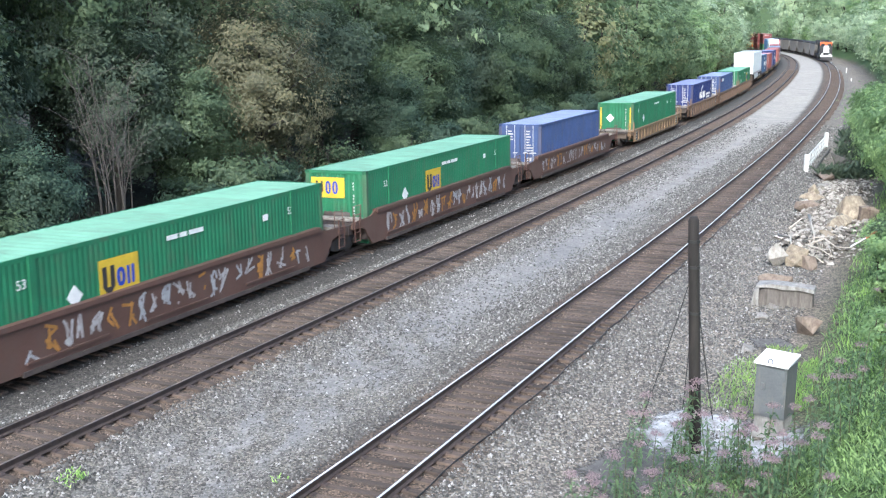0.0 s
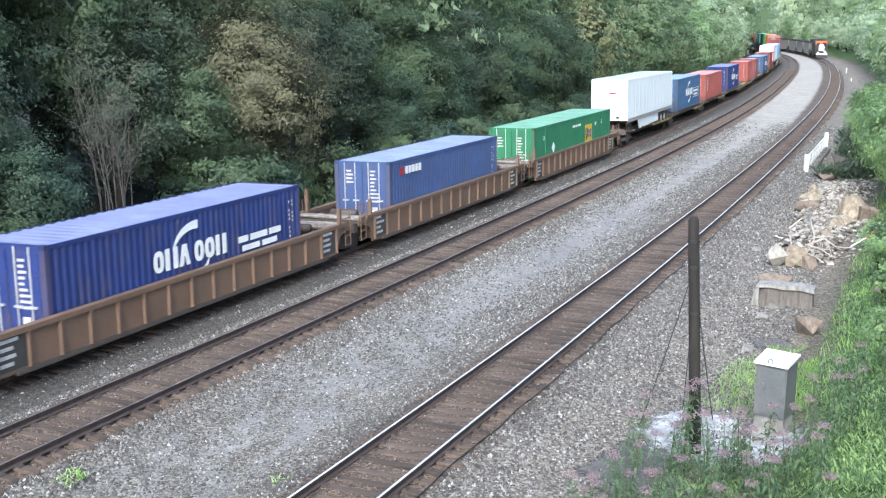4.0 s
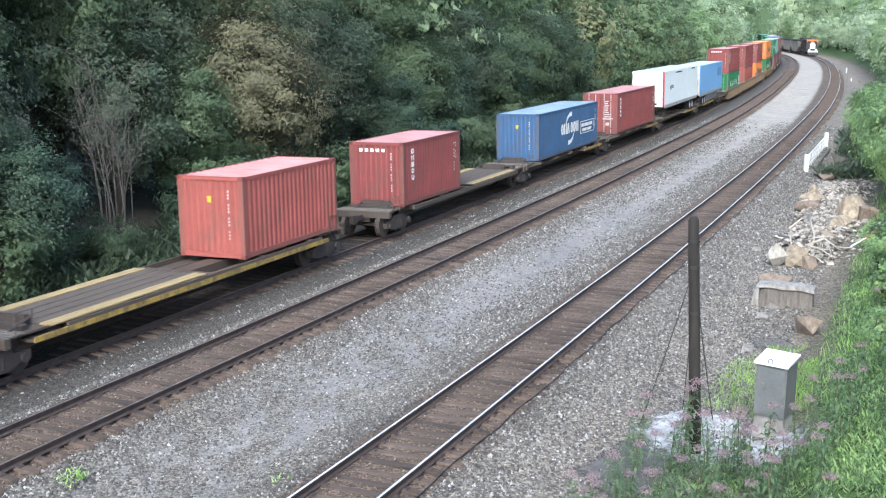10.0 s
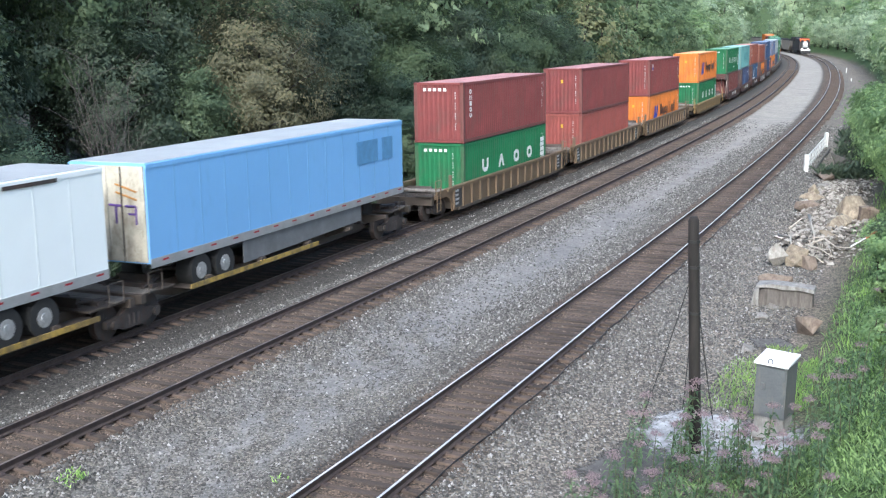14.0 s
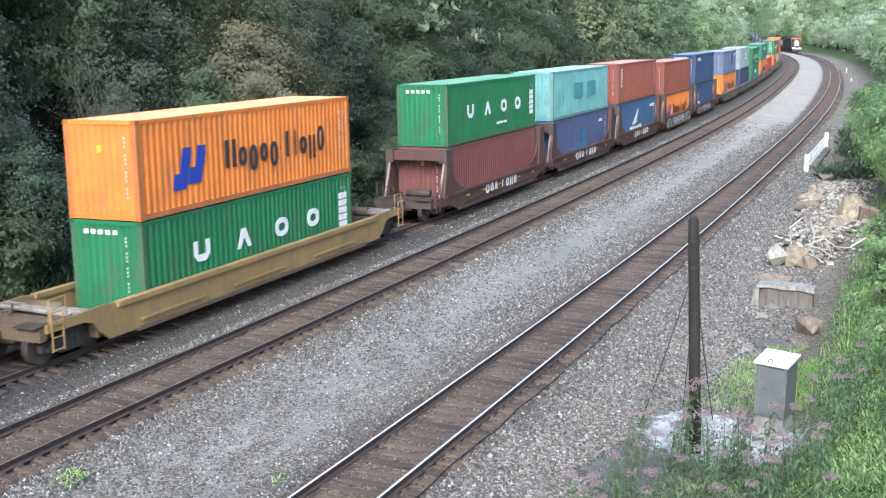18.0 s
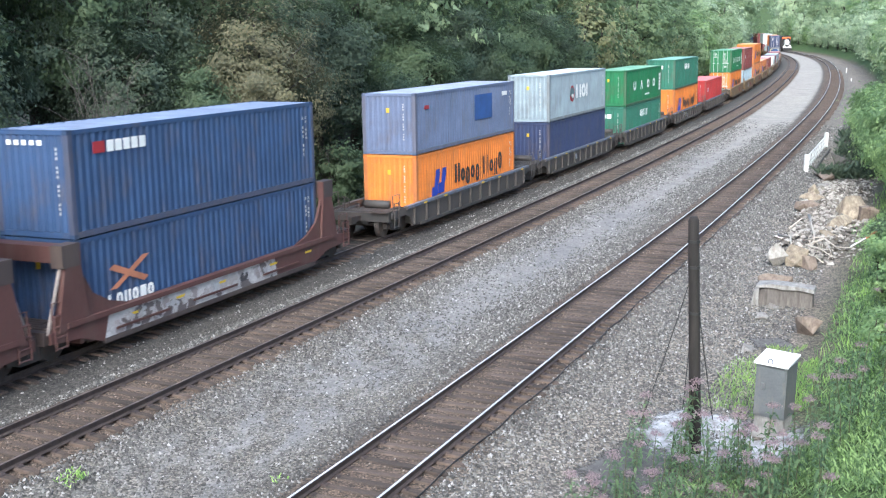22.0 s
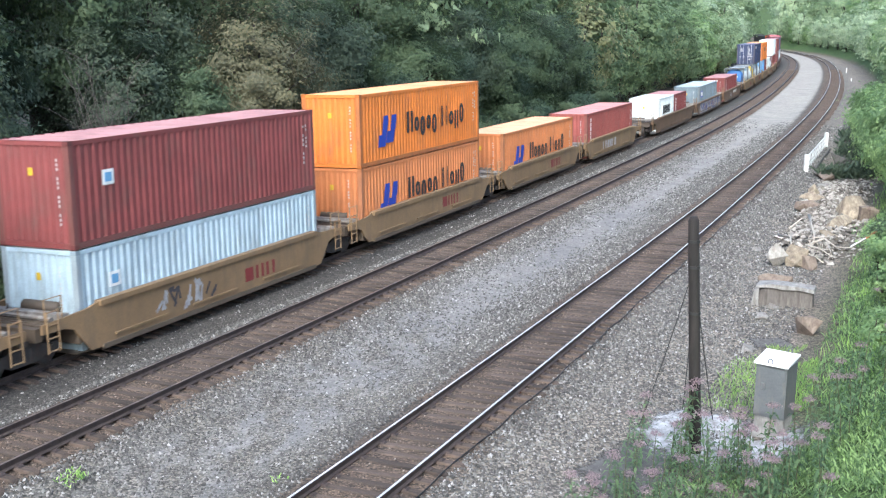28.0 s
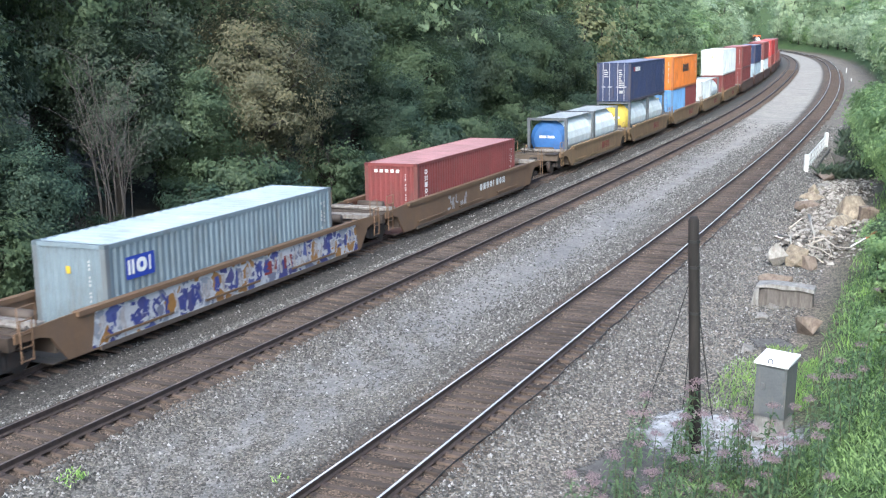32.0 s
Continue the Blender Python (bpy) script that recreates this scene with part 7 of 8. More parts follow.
GLOW.node_tree.nodes["Principled BSDF"].inputs["Emission Strength"].default_value = 12.0


def coal_gone(t):
    return 4.55 * t


def locomotive():
    """The pushing engine at the tail of the coal train; its nose faces back down the line (-x)."""
    lo = tagged(new("locomotive"), "black diesel locomotive with white and orange nose, headlights lit", "locomotive")
    part("underframe", MB().box(-10.5, 10.5, -1.45, 1.45, 1.05, 1.5), LOCO_BLACK, lo)
    part("hood", MB().prism([(-0.95, 1.5), (0.95, 1.5), (0.95, 4.3), (0.6, 4.55), (-0.6, 4.55), (-0.95, 4.3)], -5.8, 10.2, "x"), LOCO_BLACK, lo)
    part("radiator", MB().prism([(5.5, 3.6), (10.2, 3.6), (10.4, 4.75), (5.3, 4.75)], -1.5, 1.5), LOCO_BLACK, lo)
    cab = part("cab", MB().prism([(-1.5, 1.5), (1.5, 1.5), (1.5, 4.2), (1.1, 4.7), (-1.1, 4.7), (-1.5, 4.2)], -8.2, -5.8, "x"), LOCO_BLACK, lo)
    part("cab_front", MB().box(-8.24, -8.2, -1.4, 1.4, 3.7, 4.5), LOCO_ORANGE, lo, "orange cab front")
    for y in (-0.72, 0.72):
        part("windscreen", MB().box(-8.27, -8.24, y - 0.5, y + 0.5, 3.5, 4.1), RUBBER, cab, "dark glass")
    part("nose", MB().prism([(-0.65, 2.0), (0.65, 2.0), (0.65, 3.2), (0.4, 3.7), (-0.4, 3.7), (-0.65, 3.2)], -10.0, -8.2, "x"), LOCO_WHITE, lo, "white nose")
    part("nose_base", MB().box(-10.05, -8.2, -0.85, 0.85, 1.5, 1.99), LOCO_BLACK, lo)
    part("plow", MB().prism([(-1.4, 0.2), (1.4, 0.2), (1.3, 1.0), (-1.3, 1.0)], -10.9, -10.5, "x"), LOCO_BLACK, lo)
    part("front_platform", MB().box(-10.6, -10.5, -1.4, 1.4, 1.02, 1.45), LOCO_WHITE, lo)
    for y, z in ((-0.22, 3.0), (0.22, 3.0), (-0.9, 1.6), (0.9, 1.6)):
        part("headlight", MB().tube((-10.08, y, z), (-10.0, y, z), 0.13, n=10), GLOW, lo, "lit headlight")
    part("fuel_tank", MB().box(-2.6, 2.8, -1.3, 1.3, 0.35, 1.05), LOCO_BLACK, lo)
    for x in (-6.6, 6.6):
        add_truck(lo, x, 1)
    COAL_RIDERS.append((lo, 284.0))


def hopper(k):
    h = tagged(new("coal_hopper"), "grey steel coal hopper car in a long train", "rail car", "coal hoppers")
    part("body", MB().prism([(-7.4, 1.9), (-5.2, 0.7), (5.2, 0.7), (7.4, 1.9), (7.6, 3.6), (-7.6, 3.6)], -1.5, 1.5), COAL_GREY, h)
    part("top_chord", MB().box(-7.7, 7.7, -1.6, -1.45, 3.45, 3.65), COAL_GREY, h)
    part("top_chord", MB().box(-7.7, 7.7, 1.45, 1.6, 3.45, 3.65), COAL_GREY, h)
    part("sill", MB().box(-8.0, 8.0, -0.3, 0.3, 0.75, 1.05), STEEL, h)
    rib = cached("hopper_rib", lambda: MB().box(-0.07, 0.07, -1.58, -1.5, 1.4, 3.45).mesh("rib", COAL_GREY))
    for i in range(9):
        part("rib", rib, COAL_GREY, h, m=pose(-6.4 + i * 1.6, 0, 0))
    part("coal_load", MB().prism([(-7.4, 3.45), (7.4, 3.45), (5.5, 3.95), (-5.5, 3.95)], -1.4, 1.4), RUBBER, h, "heap of coal")
    for x in (-5.9, 5.9):
        add_truck(h, x, 1)
    COAL_RIDERS.append((h, 284.0 + 19.6 + k * 16.3))


locomotive()
for k_ in range(9):
    hopper(k_)


# ---- woods ----
BARK = mat("bark", (0.06, 0.05, 0.042), 0.95, 0, 0.3, 2, 18, 0.6, (0.03, 0.028, 0.022), 0.5, (1, 1, 0.3))
BARK_PALE = mat("pale_bark", (0.055, 0.05, 0.045), 0.95, 0, 0.3, 2, 18, 0.5, (0.06, 0.055, 0.045), 0.5, (1, 1, 0.3))
BARK_TWIG = mat("grey_twigs", (0.085, 0.075, 0.067), 0.95, 0, 0.3, 2, 18, 0.4)
LEAF_DARK = leaf_mat("dark_leaves", (0.084, 0.123, 0.088), 0.16)
# darker copy of the leaves: understorey shade is put into the colour
LEAF_SHADE = leaf_mat("shaded_understorey_leaves", (0.05, 0.078, 0.05), 0.3)
LEAF_MID = leaf_mat("green_leaves", (0.097, 0.150, 0.088), 0.17)
LEAF_BLUE = leaf_mat("bluish_leaves", (0.067, 0.117, 0.085), 0.16)
# a touch bluish: some haze is mixed into this green
LEAF_BRIGHT = leaf_mat("bright_leaves", (0.245, 0.385, 0.19), 0.25)
# far greens are lightened: haze is put into the leaf colours
LEAF_FAR_MID = leaf_mat("hazed_green_leaves", (0.172, 0.258, 0.15), 0.22)
LEAF_TAN = leaf_mat("fading_leaves", (0.180, 0.180, 0.118), 0.18, 0.08)
LEAF_FAR_HAZED = leaf_mat("hazed_far_leaves", (0.30, 0.42, 0.265), 0.2)
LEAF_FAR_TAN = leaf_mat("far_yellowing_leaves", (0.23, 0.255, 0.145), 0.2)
LEAF_FAR_HAZIEST = leaf_mat("haziest_far_leaves", (0.43, 0.56, 0.41), 0.2)
WEED_LEAF = leaf_mat("weed_leaves", (0.20, 0.325, 0.165), 0.5)
WEED_TALL = leaf_mat("tall_weed_leaves", (0.125, 0.21, 0.118), 0.4)
GRASS = leaf_mat("grass_blades", (0.27, 0.47, 0.15), 0.35)
FLOWER = leaf_mat("dusty_pink_flowers", (0.345, 0.255, 0.305), 0.3, 0.0)
STALK = mat("weed_stalk", (0.09, 0.10, 0.05), 0.8, 0, 0.2, 4, 20, 0.1)


def leaf_quads(centres, normals, size, rng, droop=0.3, loose=0.55):
    """Small pointed leaf sprays at the centres, facing roughly along the normals."""
    n = len(centres)
    nor = normals + rng.normal(0, loose, (n, 3)) + np.array([0, 0, 0.35])
    nor /= np.linalg.norm(nor, axis=1, keepdims=True)
    ref = rng.normal(0, 1, (n, 3))
    ref[:, 2] -= droop
    u = ref - (ref * nor).sum(1, keepdims=True) * nor
    u /= np.linalg.norm(u, axis=1, keepdims=True)
    w = np.cross(nor, u)
    sz = size * rng.uniform(0.55, 1.35, (n, 1))
    q = np.stack([centres - u * sz * 0.6 + w * sz * 0.40, centres + u * sz * 0.8 - nor * sz * 0.12, centres - u * sz * 0.45 - w * sz * 0.42], 1)
    return q


def leaf_mesh(name, verts, material):
    """Many loose three-cornered leaves at once; verts is an array of n x 3 x 3."""
    n = len(verts)
    me = bpy.data.meshes.new(name)
    me.vertices.add(n * 3)
    me.vertices.foreach_set("co", np.ascontiguousarray(verts, dtype=np.float32).ravel())
    me.loops.add(n * 3)
    me.loops.foreach_set("vertex_index", np.arange(n * 3, dtype=np.int32))
    me.polygons.add(n)
    me.polygons.foreach_set("loop_start", np.arange(0, n * 3, 3, dtype=np.int32))
    me.materials.append(material)
    me.update(calc_edges=True)
    return me


def crown_points(rng, n_clumps, per, h0, h1, radius, lean=(0, 0), lumpy=0.55, spread=0.16, hollow=0.45):
    """Clumps filling an uneven crown from h0 to h1."""
    d = rng.normal(0, 1, (n_clumps, 3))
    d /= np.linalg.norm(d, axis=1, keepdims=True)
    r = rng.uniform(hollow, 1.0, (n_clumps, 1)) ** 0.6
    k = np.array([noise.noise(Vector(v) * 1.7 + Vector((rng.uniform(0, 3), 0, 0))) for v in d])
    c = d * r * (1 + lumpy * k[:, None])
    mid, half = (h0 + h1) / 2, (h1 - h0) / 2
    c = c * np.array([radius, radius, half]) + np.array([lean[0], lean[1], mid])
    cs = rng.uniform(0.5, 1.4, n_clumps) * spread * radius
    which = rng.integers(0, n_clumps, n_clumps * per)
    p = c[which] + rng.normal(0, 1, (n_clumps * per, 3)) * cs[which][:, None] * np.array([1, 1, 0.62])
    nor = (p - np.array([lean[0], lean[1], mid])) / np.array([radius, radius, half])
    nor /= np.maximum(np.linalg.norm(nor, axis=1, keepdims=True), 1e-3)
    return c, p, nor


def make_tree(name, label, seed, height, radius, base, leaves, size, material, bark, clumps=70, stems=1, category="tree", spread=0.16, hollow=0.45, limbs=9):
    """A tree of trunk, limbs and leaf sprays, standing at the origin."""
    rng = np.random.default_rng(seed)
    tree = tagged(new(name), label, category)
    c, p, nor = crown_points(rng, clumps, max(1, leaves // clumps), base, height, radius, (0, 0), 0.6, spread, hollow)
    if height > 16 and leaves > 9000:                # the tops of the deep wood are thin
        fine = (p[:, 2] < 11.5) | (rng.random(len(p)) < 0.3)
        p, nor = p[fine], nor[fine]
    mb = MB()
    for k in range(stems):
        a = rng.uniform(0, 6.28)
        off = Vector((math.cos(a), math.sin(a), 0)) * (0.25 * (stems > 1))
        tipx, tipy = rng.uniform(-0.25, 0.25, 2) * radius * (2.0 if stems > 1 else 1.0)
        pts = [(off.x, off.y, -0.3), (off.x * 1.5 + tipx * 0.15, off.y * 1.5 + tipy * 0.1, height * 0.25), (off.x * 2 + tipx * 0.5, off.y * 2 + tipy * 0.6, height * 0.55), (off.x * 2 + tipx, off.y * 2 + tipy, height * 0.88)]
        r = (0.016 * height + 0.05) / (1 if stems == 1 else 1.8)
        mb.path(pts, [r * 1.25, r, r * 0.62, r * 0.2], 7)
        for j in range(limbs if k == 0 else 3):
            t = rng.integers(0, len(c))
            z0 = min(c[t][2] * rng.uniform(0.55, 0.85), height * 0.8)
            f = z0 / (height * 0.88)
            st = Vector((tipx * f, tipy * f, z0))
            en = Vector(c[t])
            md = (st + en) / 2 + Vector((0, 0, 0.12 * radius))
            mb.path([tuple(st), tuple(md), tuple(en)], [r * 0.42, r * 0.3, r * 0.1], 5)
    part("trunk", mb, bark, tree, smooth=True)
    part("crown", leaf_mesh("crown", leaf_quads(p, nor, size, rng, 0.3, 0.26), material), material, tree)
    return tree


def plant(models, s, lat, k, rng, scale=(0.85, 1.2), z=None):
    m = place(s, lat, z, rng.uniform(0, 360))
    f = rng.uniform(*scale)
    ob = copy_thing(models[k % len(models)], m)
    ob.scale = (f * rng.uniform(0.9, 1.1), f * rng.uniform(0.9, 1.1), f)
    return ob


def remove_thing(ob):
    for o in (*ob.children_recursive, ob):
        bpy.data.objects.remove(o)


def build_woods():
    rng = random.Random(5)
    front = [make_tree("broadleaf_tree", "leafy green tree at the edge of the wood", 11, 9.5, 3.1, 1.0, 34000, 0.135, LEAF_MID, BARK, 170),
             make_tree("broadleaf_tree", "bluish green leafy tree at the wood's edge", 12, 8.5, 2.8, 0.6, 32000, 0.13, LEAF_BLUE, BARK, 160),
             make_tree("broadleaf_tree", "dark green leafy tree at the wood's edge", 13, 10.5, 3.0, 1.6, 30000, 0.14, LEAF_DARK, BARK, 150)]
    deep = [make_tree("forest_tree", "tall dark tree deep in the wood", 21, 17, 4.3, 2.2, 32000, 0.15, LEAF_DARK, BARK_PALE, 210, spread=0.11),
            make_tree("forest_tree", "tall green tree deep in the wood", 22, 19, 4.6, 3.0, 32000, 0.155, LEAF_MID, BARK, 210, spread=0.11)]
    bush = [make_tree("bush", "low green bush beside the track", 31, 3.4, 1.9, 0.1, 9000, 0.13, LEAF_MID, BARK, 60, 4, "bush", 0.17),
            make_tree("bush", "bluish green bush beside the track", 32, 2.8, 1.7, 0.1, 8500, 0.125, LEAF_BLUE, BARK, 55, 4, "bush", 0.17),
            make_tree("bush", "light green leafy bush on the bank", 33, 3.6, 2.1, 0.1, 9000, 0.15, LEAF_BRIGHT, BARK, 70, 4, "bush", 0.17),
            make_tree("shrub", "low light green shrub on the bank", 34, 1.25, 0.85, 0.02, 3000, 0.085, LEAF_BRIGHT, BARK, 40, 4, "shrub", 0.2),
            make_tree("shrub", "low green shrub on the bank", 35, 1.15, 0.8, 0.02, 3000, 0.08, LEAF_MID, BARK, 40, 4, "shrub", 0.2)]
    far = [make_tree("far_tree", "green tree far down the line, paled by painted haze", 41, 15, 4.6, 0.5, 4600, 0.42, LEAF_FAR_HAZED, BARK, 150, spread=0.13),
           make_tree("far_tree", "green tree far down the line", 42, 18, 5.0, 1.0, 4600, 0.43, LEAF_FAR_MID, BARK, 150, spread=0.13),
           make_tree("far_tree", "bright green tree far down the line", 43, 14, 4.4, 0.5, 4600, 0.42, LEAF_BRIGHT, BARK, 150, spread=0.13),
           make_tree("far_tree", "tree far down the line, palest with painted haze", 44, 17, 5.2, 0.5, 4200, 0.46, LEAF_FAR_HAZIEST, BARK, 140, spread=0.14),
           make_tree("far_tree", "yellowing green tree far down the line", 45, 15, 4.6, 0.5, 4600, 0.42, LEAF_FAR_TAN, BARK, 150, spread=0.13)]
    tan = make_tree("fading_tree", "tan and green fading tree at the wood's edge", 51, 10.2, 3.4, 1.6, 34000, 0.11, LEAF_TAN, BARK_PALE, 260, spread=0.12)
    bare = tagged(new("bare_saplings"), "clump of pale bare saplings in a dark gap", "tree")
    r2 = np.random.default_rng(9)
    for k in range(15):
        x, y = r2.uniform(-0.7, 0.7, 2)
        a = r2.uniform(0, 6.28)
        reach, h = r2.uniform(0.4, 2.3), r2.uniform(4.8, 8.0)
        tx, ty = math.cos(a) * reach, math.sin(a) * reach
        pts = [(x, y, -0.3), (x + tx * 0.12, y + ty * 0.12, h * 0.3), (x + tx * 0.42 + r2.normal() * 0.1, y + ty * 0.42, h * 0.62), (x + tx * 0.72, y + ty * 0.72, h * 0.84), (x + tx, y + ty, h)]
        mb = MB().path(pts, [0.034, 0.027, 0.019, 0.012, 0.005], 6)
        twigs = MB()
        for q in range(9):
            f = r2.uniform(0.25, 0.95)
            st = Vector(pts[1]).lerp(Vector(pts[2]), f * 2) if f < 0.5 else Vector(pts[2]).lerp(Vector(pts[4]), f * 2 - 1)
            en = st + Vector((r2.normal() * 0.8, r2.normal() * 0.8, r2.uniform(0.3, 1.3)))
            md = (st + en) / 2 + Vector((r2.normal() * 0.08, 0, 0.12))
            twigs.path([tuple(st), tuple(md), tuple(en)], [0.013, 0.010, 0.004], 4)
            e2 = md + Vector((r2.normal() * 0.4, r2.normal() * 0.4, r2.uniform(0.1, 0.6)))
            twigs.path([tuple(md), tuple((md + e2) / 2), tuple(e2)], [0.007, 0.006, 0.003], 4)
        stem = part("stem", mb, BARK_TWIG, bare, smooth=True)
        tagged(part("brushwood", twigs, BARK_TWIG, stem), kind="stuff")
    bare.matrix_basis = place(19.5, 13.6)
    tan.matrix_basis = place(31.3, 14.2)
    # the edge of the wood
    # dark-leaved trees behind the bare saplings stand in for the gap's shade
    for s, lat, k, f in ((13.2, 12.4, 1, 0.62), (15.5, 18.2, 2, 0.9), (9.5, 14.5, 0, 0.9), (6.0, 13.0, 1, 0.8), (24.2, 17.2, 2, 0.85), (27.6, 15.8, 0, 0.78), (37.8, 17.2, 2, 1.0), (42.0, 16.6, 2, 0.95),
                         (47.0, 14.4, 1, 0.72), (52.0, 15.6, 0, 0.95), (56.0, 15.0, 1, 0.9), (60.5, 15.8, 2, 1.0), (65.0, 15.0, 0, 1.0), (69.5, 15.6, 1, 1.0), (74.0, 15.2, 0, 1.05), (79.0, 15.4, 2, 1.0), (84.0, 15.2, 0, 1.05),
                         (89.0, 15.5, 1, 1.1), (1.0, 14.5, 2, 0.9), (-4.0, 14.0, 0, 0.9), (-9.0, 15.0, 1, 0.9)):
        ob = copy_thing(front[k], place(s, lat, None, rng.uniform(0, 360)))
        ob.scale = (f * 1.05, f * 1.05, f)
    for s, lat, k, f in ((26.0, 12.2, 0, 1.1), (28.5, 12.0, 1, 1.0), (23.6, 12.6, 1, 0.9), (34.0, 11.6, 0, 0.9), (38.5, 12.2, 1, 0.8), (44.0, 12.0, 0, 0.9), (49.5, 12.0, 1, 1.0), (54.0, 11.8, 0, 1.0), (59.0, 12.0, 1, 1.0), (64.0, 11.8, 0, 1.1),
                         (69.0, 12.0, 1, 1.1), (75.0, 11.8, 0, 1.0), (81.0, 11.8, 1, 1.2), (87.0, 12.0, 0, 1.2), (10.5, 11.6, 0, 0.9), (16.5, 11.8, 0, 0.6), (4.0, 11.5, 1, 1.0)):
        ob = copy_thing(bush[k], place(s, lat, None, rng.uniform(0, 360)))
        ob.scale = (f, f, f)
    for lat, step in ((20.5, 4.4), (27.0, 5.4)):
        for s in np.arange(-14, 100 + lat, step):
            plant(deep if s < 58 else far[:2], s + rng.uniform(-1.5, 1.5), lat + rng.uniform(-1.5, 1.5), rng.randrange(2), rng, (0.8, 1.15))
    # paler models further down the line, standing in for haze
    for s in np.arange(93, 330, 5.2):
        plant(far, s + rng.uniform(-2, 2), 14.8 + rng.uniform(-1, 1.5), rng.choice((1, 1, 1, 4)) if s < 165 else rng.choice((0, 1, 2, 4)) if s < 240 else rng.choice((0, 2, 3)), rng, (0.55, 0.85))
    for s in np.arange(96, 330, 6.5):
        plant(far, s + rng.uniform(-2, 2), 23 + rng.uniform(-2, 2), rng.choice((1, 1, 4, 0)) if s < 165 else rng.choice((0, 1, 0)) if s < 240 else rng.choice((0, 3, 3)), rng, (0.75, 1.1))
    # the right-hand side, from bushes by the bridge to the far bend
    # bright leaves by the bridge carry painted haze
    for s, lat, k, f in ((44.0, -15.9, 2, 1.0), (48.5, -15.8, 2, 1.1), (53.0, -15.8, 2, 1.2), (58.0, -15.6, 2, 1.3), (63.0, -15.4, 2, 1.2), (69.0, -15.0, 2, 1.2), (75.0, -14.2, 2, 1.2), (80.0, -13.6, 2, 1.1), (85.5, -13.4, 2, 1.2), (92.0, -13.8, 2, 1.2), (99.0, -13.6, 2, 1.1), (40.5, -16.6, 2, 0.9), (47.0, -17.6, 2, 1.3), (54.0, -17.8, 2, 1.4), (61.0, -17.6, 2, 1.4)):
        ob = copy_thing(bush[k], place(s, lat, None, rng.uniform(0, 360)))
        ob.scale = (f, f, f)
    for k in range(34):
        s, lat = rng.uniform(7, 40), rng.uniform(-20, -15.3)
        ob = copy_thing(bush[3 if s < 27 else 4], place(s, lat, None, rng.uniform(0, 360)))
        f = rng.uniform(0.65, 1.2)
        ob.scale = (f * 1.2, f * 1.2, f)
    for s, lat, f in ((50.0, -19.0, 0.55), (57.0, -19.5, 0.6), (65.0, -18.0, 0.6), (73.0, -17.5, 0.62), (82.0, -17.0, 0.62), (91.0, -16.6, 0.6), (100.0, -16.4, 0.6), (109.0, -16.0, 0.6), (45.0, -21.0, 0.55)):
        ob = copy_thing(far[2 if f < 0.61 else 0], place(s, lat, None, rng.uniform(0, 360)))
        ob.scale = (f, f, f)
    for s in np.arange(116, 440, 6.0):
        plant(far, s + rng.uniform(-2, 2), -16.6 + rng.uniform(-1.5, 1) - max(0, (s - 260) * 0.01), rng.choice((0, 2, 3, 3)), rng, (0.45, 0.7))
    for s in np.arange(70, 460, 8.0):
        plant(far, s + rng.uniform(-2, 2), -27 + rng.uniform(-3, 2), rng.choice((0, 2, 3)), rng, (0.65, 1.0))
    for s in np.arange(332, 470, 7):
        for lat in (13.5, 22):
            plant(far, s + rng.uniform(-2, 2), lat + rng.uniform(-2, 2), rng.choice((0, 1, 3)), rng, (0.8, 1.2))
    # the end of the view, beyond the bend
    for k in range(64):
        y = rng.uniform(410, 640)
        x = y * (rng.uniform(0.24, 0.36) if k < 46 else rng.uniform(0.08, 0.24))
        q = np.arange(250, 700, 5.0)
        if min(np.min(np.hypot(line(q)[0] - x, line(q)[1] - y)) for line in (near_line, train_line)) < 13:
            continue
        ob = copy_thing(far[rng.choice((0, 1, 3))], pose(x, y, 2.0 + max(0, (y - 400) * 0.03), 0, 0, rng.uniform(0, 360)))
        f = rng.uniform(0.9, 1.4)
        ob.scale = (f, f, f)
    for o in front + deep + bush + far:
        remove_thing(o)


build_woods()


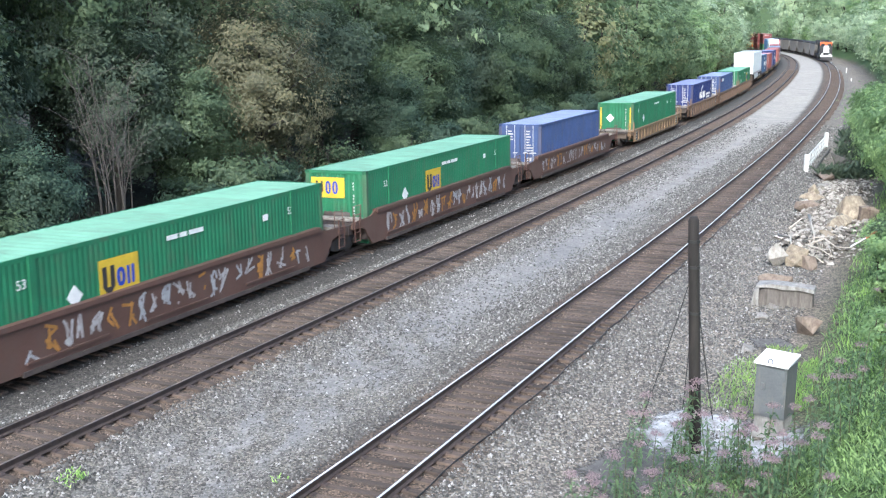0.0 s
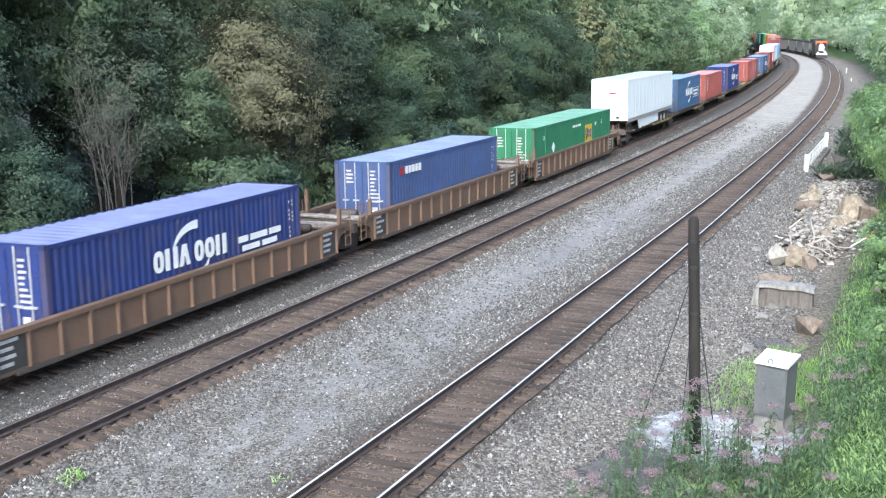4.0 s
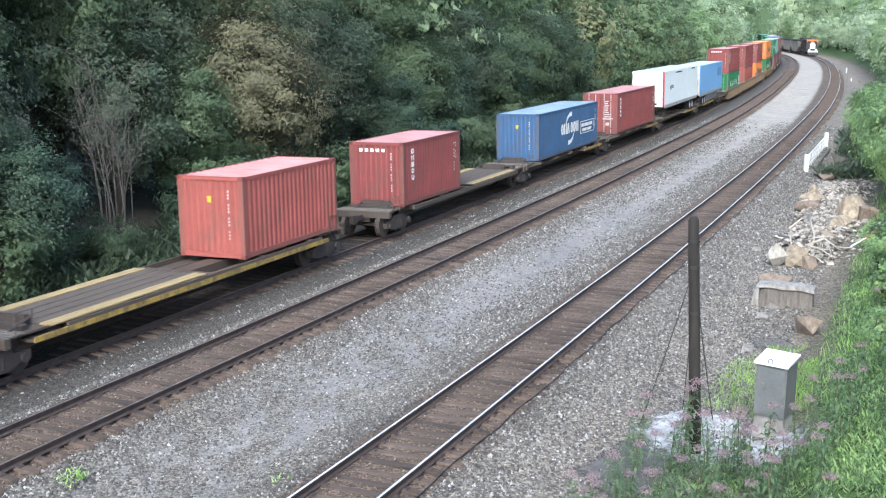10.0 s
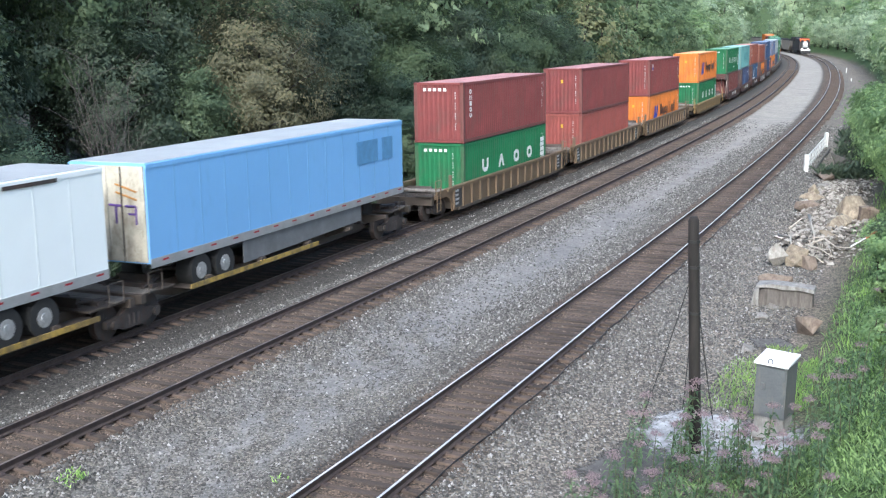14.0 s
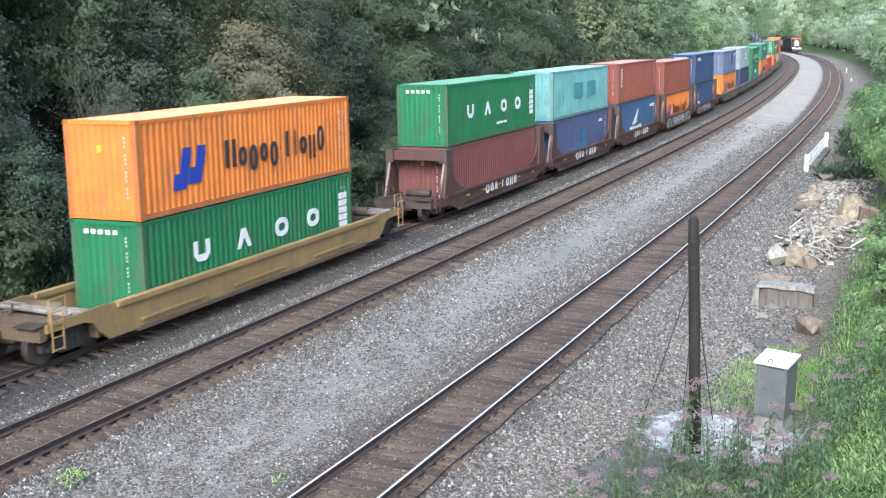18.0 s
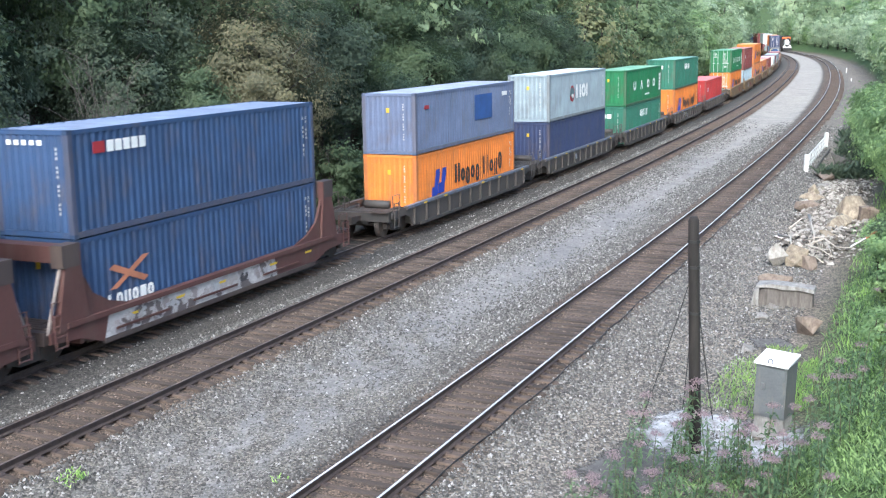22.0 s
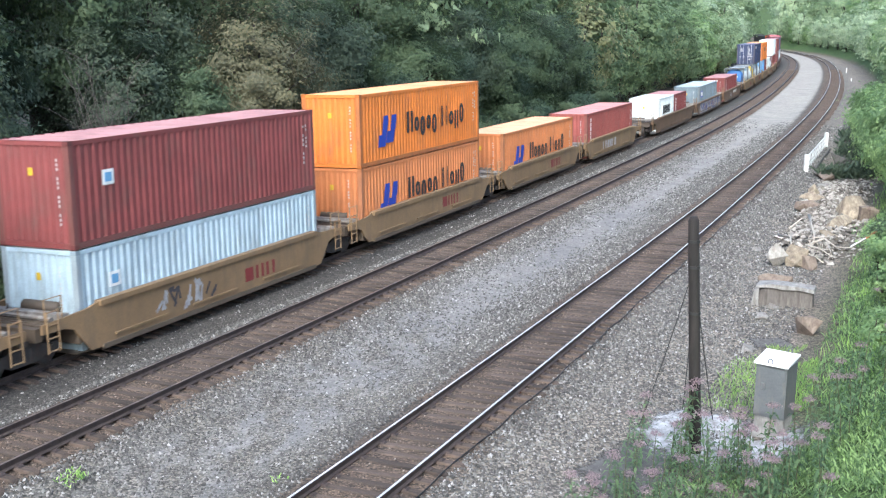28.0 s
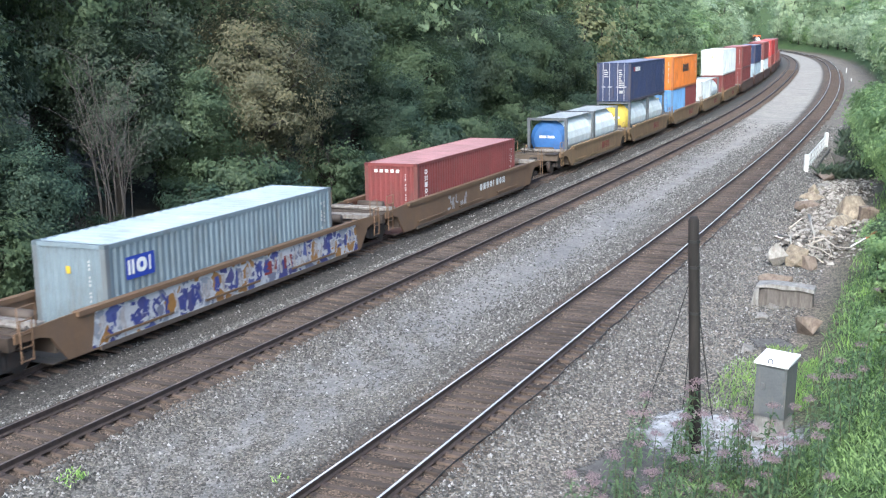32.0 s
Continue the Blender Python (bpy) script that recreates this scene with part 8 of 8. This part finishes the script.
# ---- weeds and grass on the near bank ----
def make_weed(seed, height, flower):
    """A tall weed: stalk, whorls of narrow leaves, a dusty pink flower head."""
    rng = np.random.default_rng(seed)
    w = tagged(new("flowering_weed" if flower else "tall_weed"), "tall weed with a dusty pink flower head" if flower else "tall green leafy weed on the bank", "weed")
    lx, ly = rng.normal(0, 0.1, 2)
    top = Vector((lx, ly, height))
    part("stalk", MB().path([(0, 0, -0.1), (lx * 0.3, ly * 0.3, height * 0.5), tuple(top)], [0.013, 0.011, 0.006], 5), STALK, w)
    quads = []
    n = int(height / 0.17)
    for k in range(n):
        z = height * (0.08 + 0.88 * k / n)
        c = Vector((lx * (z / height) ** 1.5, ly * (z / height) ** 1.5, z))
        a0 = rng.uniform(0, 6.28)
        L = rng.uniform(0.13, 0.23) * (1.15 - 0.5 * abs(z / height - 0.5))
        for j in range(4):
            a = a0 + j * math.pi / 2 + rng.normal(0, 0.2)
            d = Vector((math.cos(a), math.sin(a), rng.uniform(-0.05, 0.5))).normalized()
            sd = Vector((-math.sin(a), math.cos(a), 0)) * L * 0.15
            m = c + d * L * 0.55
            tip = c + d * L + Vector((0, 0, -0.55 * L))
            quads.append([c, m + sd, tip, m - sd])
    part("leaves", quad_mesh("leaves", np.array([[tuple(v) for v in q] for q in quads]), WEED_TALL), WEED_TALL, w)
    if flower:
        m = 170
        d = rng.normal(0, 1, (m, 3))
        d /= np.linalg.norm(d, axis=1, keepdims=True)
        d[:, 2] = np.abs(d[:, 2])
        c = np.array(top) + d * np.array([0.17, 0.17, 0.12]) * rng.uniform(0.35, 1, (m, 1)) + np.array([0, 0, -0.03])
        tagged(part("flower_head", leaf_mesh("flower_head", leaf_quads(c, d, 0.027, rng), FLOWER), FLOWER, w, "dusty pink flower head"), kind="stuff")
    return w


def build_weeds():
    rng = random.Random(12)
    pink = [make_weed(100 + k, 1.05 + 0.16 * k, True) for k in range(4)]
    plain = [make_weed(200 + k, 0.7 + 0.2 * k, False) for k in range(4)]
    spots = []
    for k in range(70):
        spots.append((rng.uniform(0.5, 5.6), rng.uniform(-15.5, -11.0), rng.random() < 0.62))
    for k in range(30):
        spots.append((rng.uniform(3.8, 6.5), rng.uniform(-14.9, -11.7), rng.random() < 0.7))
    for k in range(60):
        spots.append((rng.uniform(5.0, 10.0), rng.uniform(-19.0, -14.9), rng.random() < 0.45))
    for k in range(40):
        spots.append((rng.uniform(9.5, 30.0), rng.uniform(-20.0, -15.2), rng.random() < 0.25))
    for s, lat, fl in spots:
        ob = copy_thing(rng.choice(pink if fl else plain), place(s, lat, None, rng.uniform(0, 360)))
        f = rng.uniform(0.75, 1.15)
        ob.scale = (f, f, f)
    for o in pink + plain:
        remove_thing(o)


def blades(name, label, count, box_s, box_lat, size, material, seed, upright=0.9, fade=0.0):
    """Many loose blades or small leaves standing on the ground."""
    rng = np.random.default_rng(seed)
    s = rng.uniform(*box_s, count)
    lat = rng.uniform(*box_lat, count)
    dens = np.array([noise.noise(Vector((a * 0.45, b * 0.6, seed))) for a, b in zip(s, lat)])
    edge = (lat - box_lat[0]) / (box_lat[1] - box_lat[0])
    ok = (dens > -0.25) & (rng.random(count) > fade * np.clip(edge, 0, 1) ** 2)
    s, lat = s[ok], lat[ok]
    n = len(s)
    x, y, h = mid_line(s)
    base = np.stack([x - np.sin(h) * lat, y + np.cos(h) * lat, np.array([ground_z(l, q) for l, q in zip(lat, s)])], 1)
    a = rng.uniform(0, 6.28, n)
    side = np.stack([np.cos(a), np.sin(a), np.zeros(n)], 1)
    up = np.stack([rng.normal(0, 1 - upright, n), rng.normal(0, 1 - upright, n), np.ones(n)], 1)
    L = size * rng.uniform(0.5, 1.4, (n, 1))
    w = L * (0.075 if upright > 0.6 else 0.3)
    lift = 0 if upright > 0.6 else rng.uniform(0.0, 0.75, (n, 1)) * np.array([0, 0, 1]) * size * 2.4
    b0 = base + lift
    q = np.stack([b0 - side * w * 0.5, b0 + side * w * 0.5, b0 + up * L * 0.7 + side * w * 0.8, b0 + up * L - side * w * 0.2], 1)
    tagged(new(name, quad_mesh(name, q, material)), label, "grass", kind="stuff")


build_weeds()
blades("bank_grass", "bright green grass on the bank", 34000, (9.0, 48.0), (-22.0, -14.1), 0.22, GRASS, 5, 0.66, 0.85)
blades("bank_grass", "bright green grass beside the signal case", 9000, (9.4, 15.6), (-14.4, -11.9), 0.12, GRASS, 6, 0.66, 0.8)
blades("bank_herbs", "green leafy herbs on the bank", 80000, (2.0, 40.0), (-22.0, -14.2), 0.085, WEED_LEAF, 7, 0.25, 0.5)
blades("bank_herbs", "green leafy herbs below the weeds", 26000, (-2.0, 6.3), (-18.0, -12.0), 0.085, WEED_LEAF, 8, 0.25, 0.85)
blades("track_weeds", "small yellow-green weeds in the gravel", 90, (-1.6, -1.0), (-2.15, -1.75), 0.07, GRASS, 9, 0.3, 0.0)
blades("track_weeds", "small yellow-green weeds in the gravel", 110, (-0.4, 0.4), (-5.95, -5.5), 0.07, GRASS, 10, 0.3, 0.0)
blades("wood_edge_herbs", "rank green herbs along the wood's edge, darkened with painted shade", 30000, (-4.0, 110.0), (8.6, 13.5), 0.28, LEAF_SHADE, 11, 0.3, 0.0)
blades("gully_herbs", "dark green herbs in the stream gully", 6000, (55.0, 80.0), (-16.0, -10.6), 0.4, LEAF_DARK, 12, 0.3, 0.0)


build_track("near_track", near_line, 0.022, -1.3, RAIL_TOP, "near railway track with bright rails on worn wooden ties")
cable = MB()
cable_s = np.arange(-6, 60, 0.6)
cable.path([tuple(on_line(near_line, q, -1.22 + 0.03 * math.sin(q * 1.7) - 0.03 * math.sin(q * 0.4), -0.125 + 0.012 * math.sin(q * 3.1)).translation) for q in cable_s], [0.016] * len(cable_s), 5)
tagged(new("ground_cable", cable.mesh("ground_cable", WIRE, True)), "thin black cable lying along the tie ends", "cable")
build_track("middle_track", mid_line, 0.10, -1.3, RAIL_DULL_SHADED, "middle railway track with rusty rails on old ties")
# dark heads here stand in for the train's shadow on the rails
build_track("far_track", train_line, 0.0, TRAIN_CANT, RAIL_DULL_SHADED, "far railway track under the passing freight train")


# ---- what rolls ----
def motions():
    times = [float(t) for t in range(0, 33)]
    for ob, sigma, z in RIDERS:
        walk(ob, [(t, train_pose(sigma, z, t)) for t in times])
    for ob, s in COAL_RIDERS:
        walk(ob, [(t, on_line(near_line, s + coal_gone(t), 0, 0.022, -1.3)) for t in times[::2]])
    keyed = {}
    for w, side, kind in WHEELSETS:
        if (side, kind) not in keyed:
            rows = []
            for f in range(0, 961):
                t = f / 30
                a = -gone(t) / WHEEL_R if kind == 0 else coal_gone(t) / WHEEL_R
                rows.append((t, Matrix.Translation((side * 0.88, 0, WHEEL_R)) @ Matrix.Rotation(a, 4, "Y")))
            walk(w, rows)
            keyed[(side, kind)] = w
        else:
            src = keyed[(side, kind)].animation_data
            w.rotation_mode = "QUATERNION"
            w.animation_data_create()
            w.animation_data.action = src.action
            w.animation_data.action_slot = src.action_slot


motions()
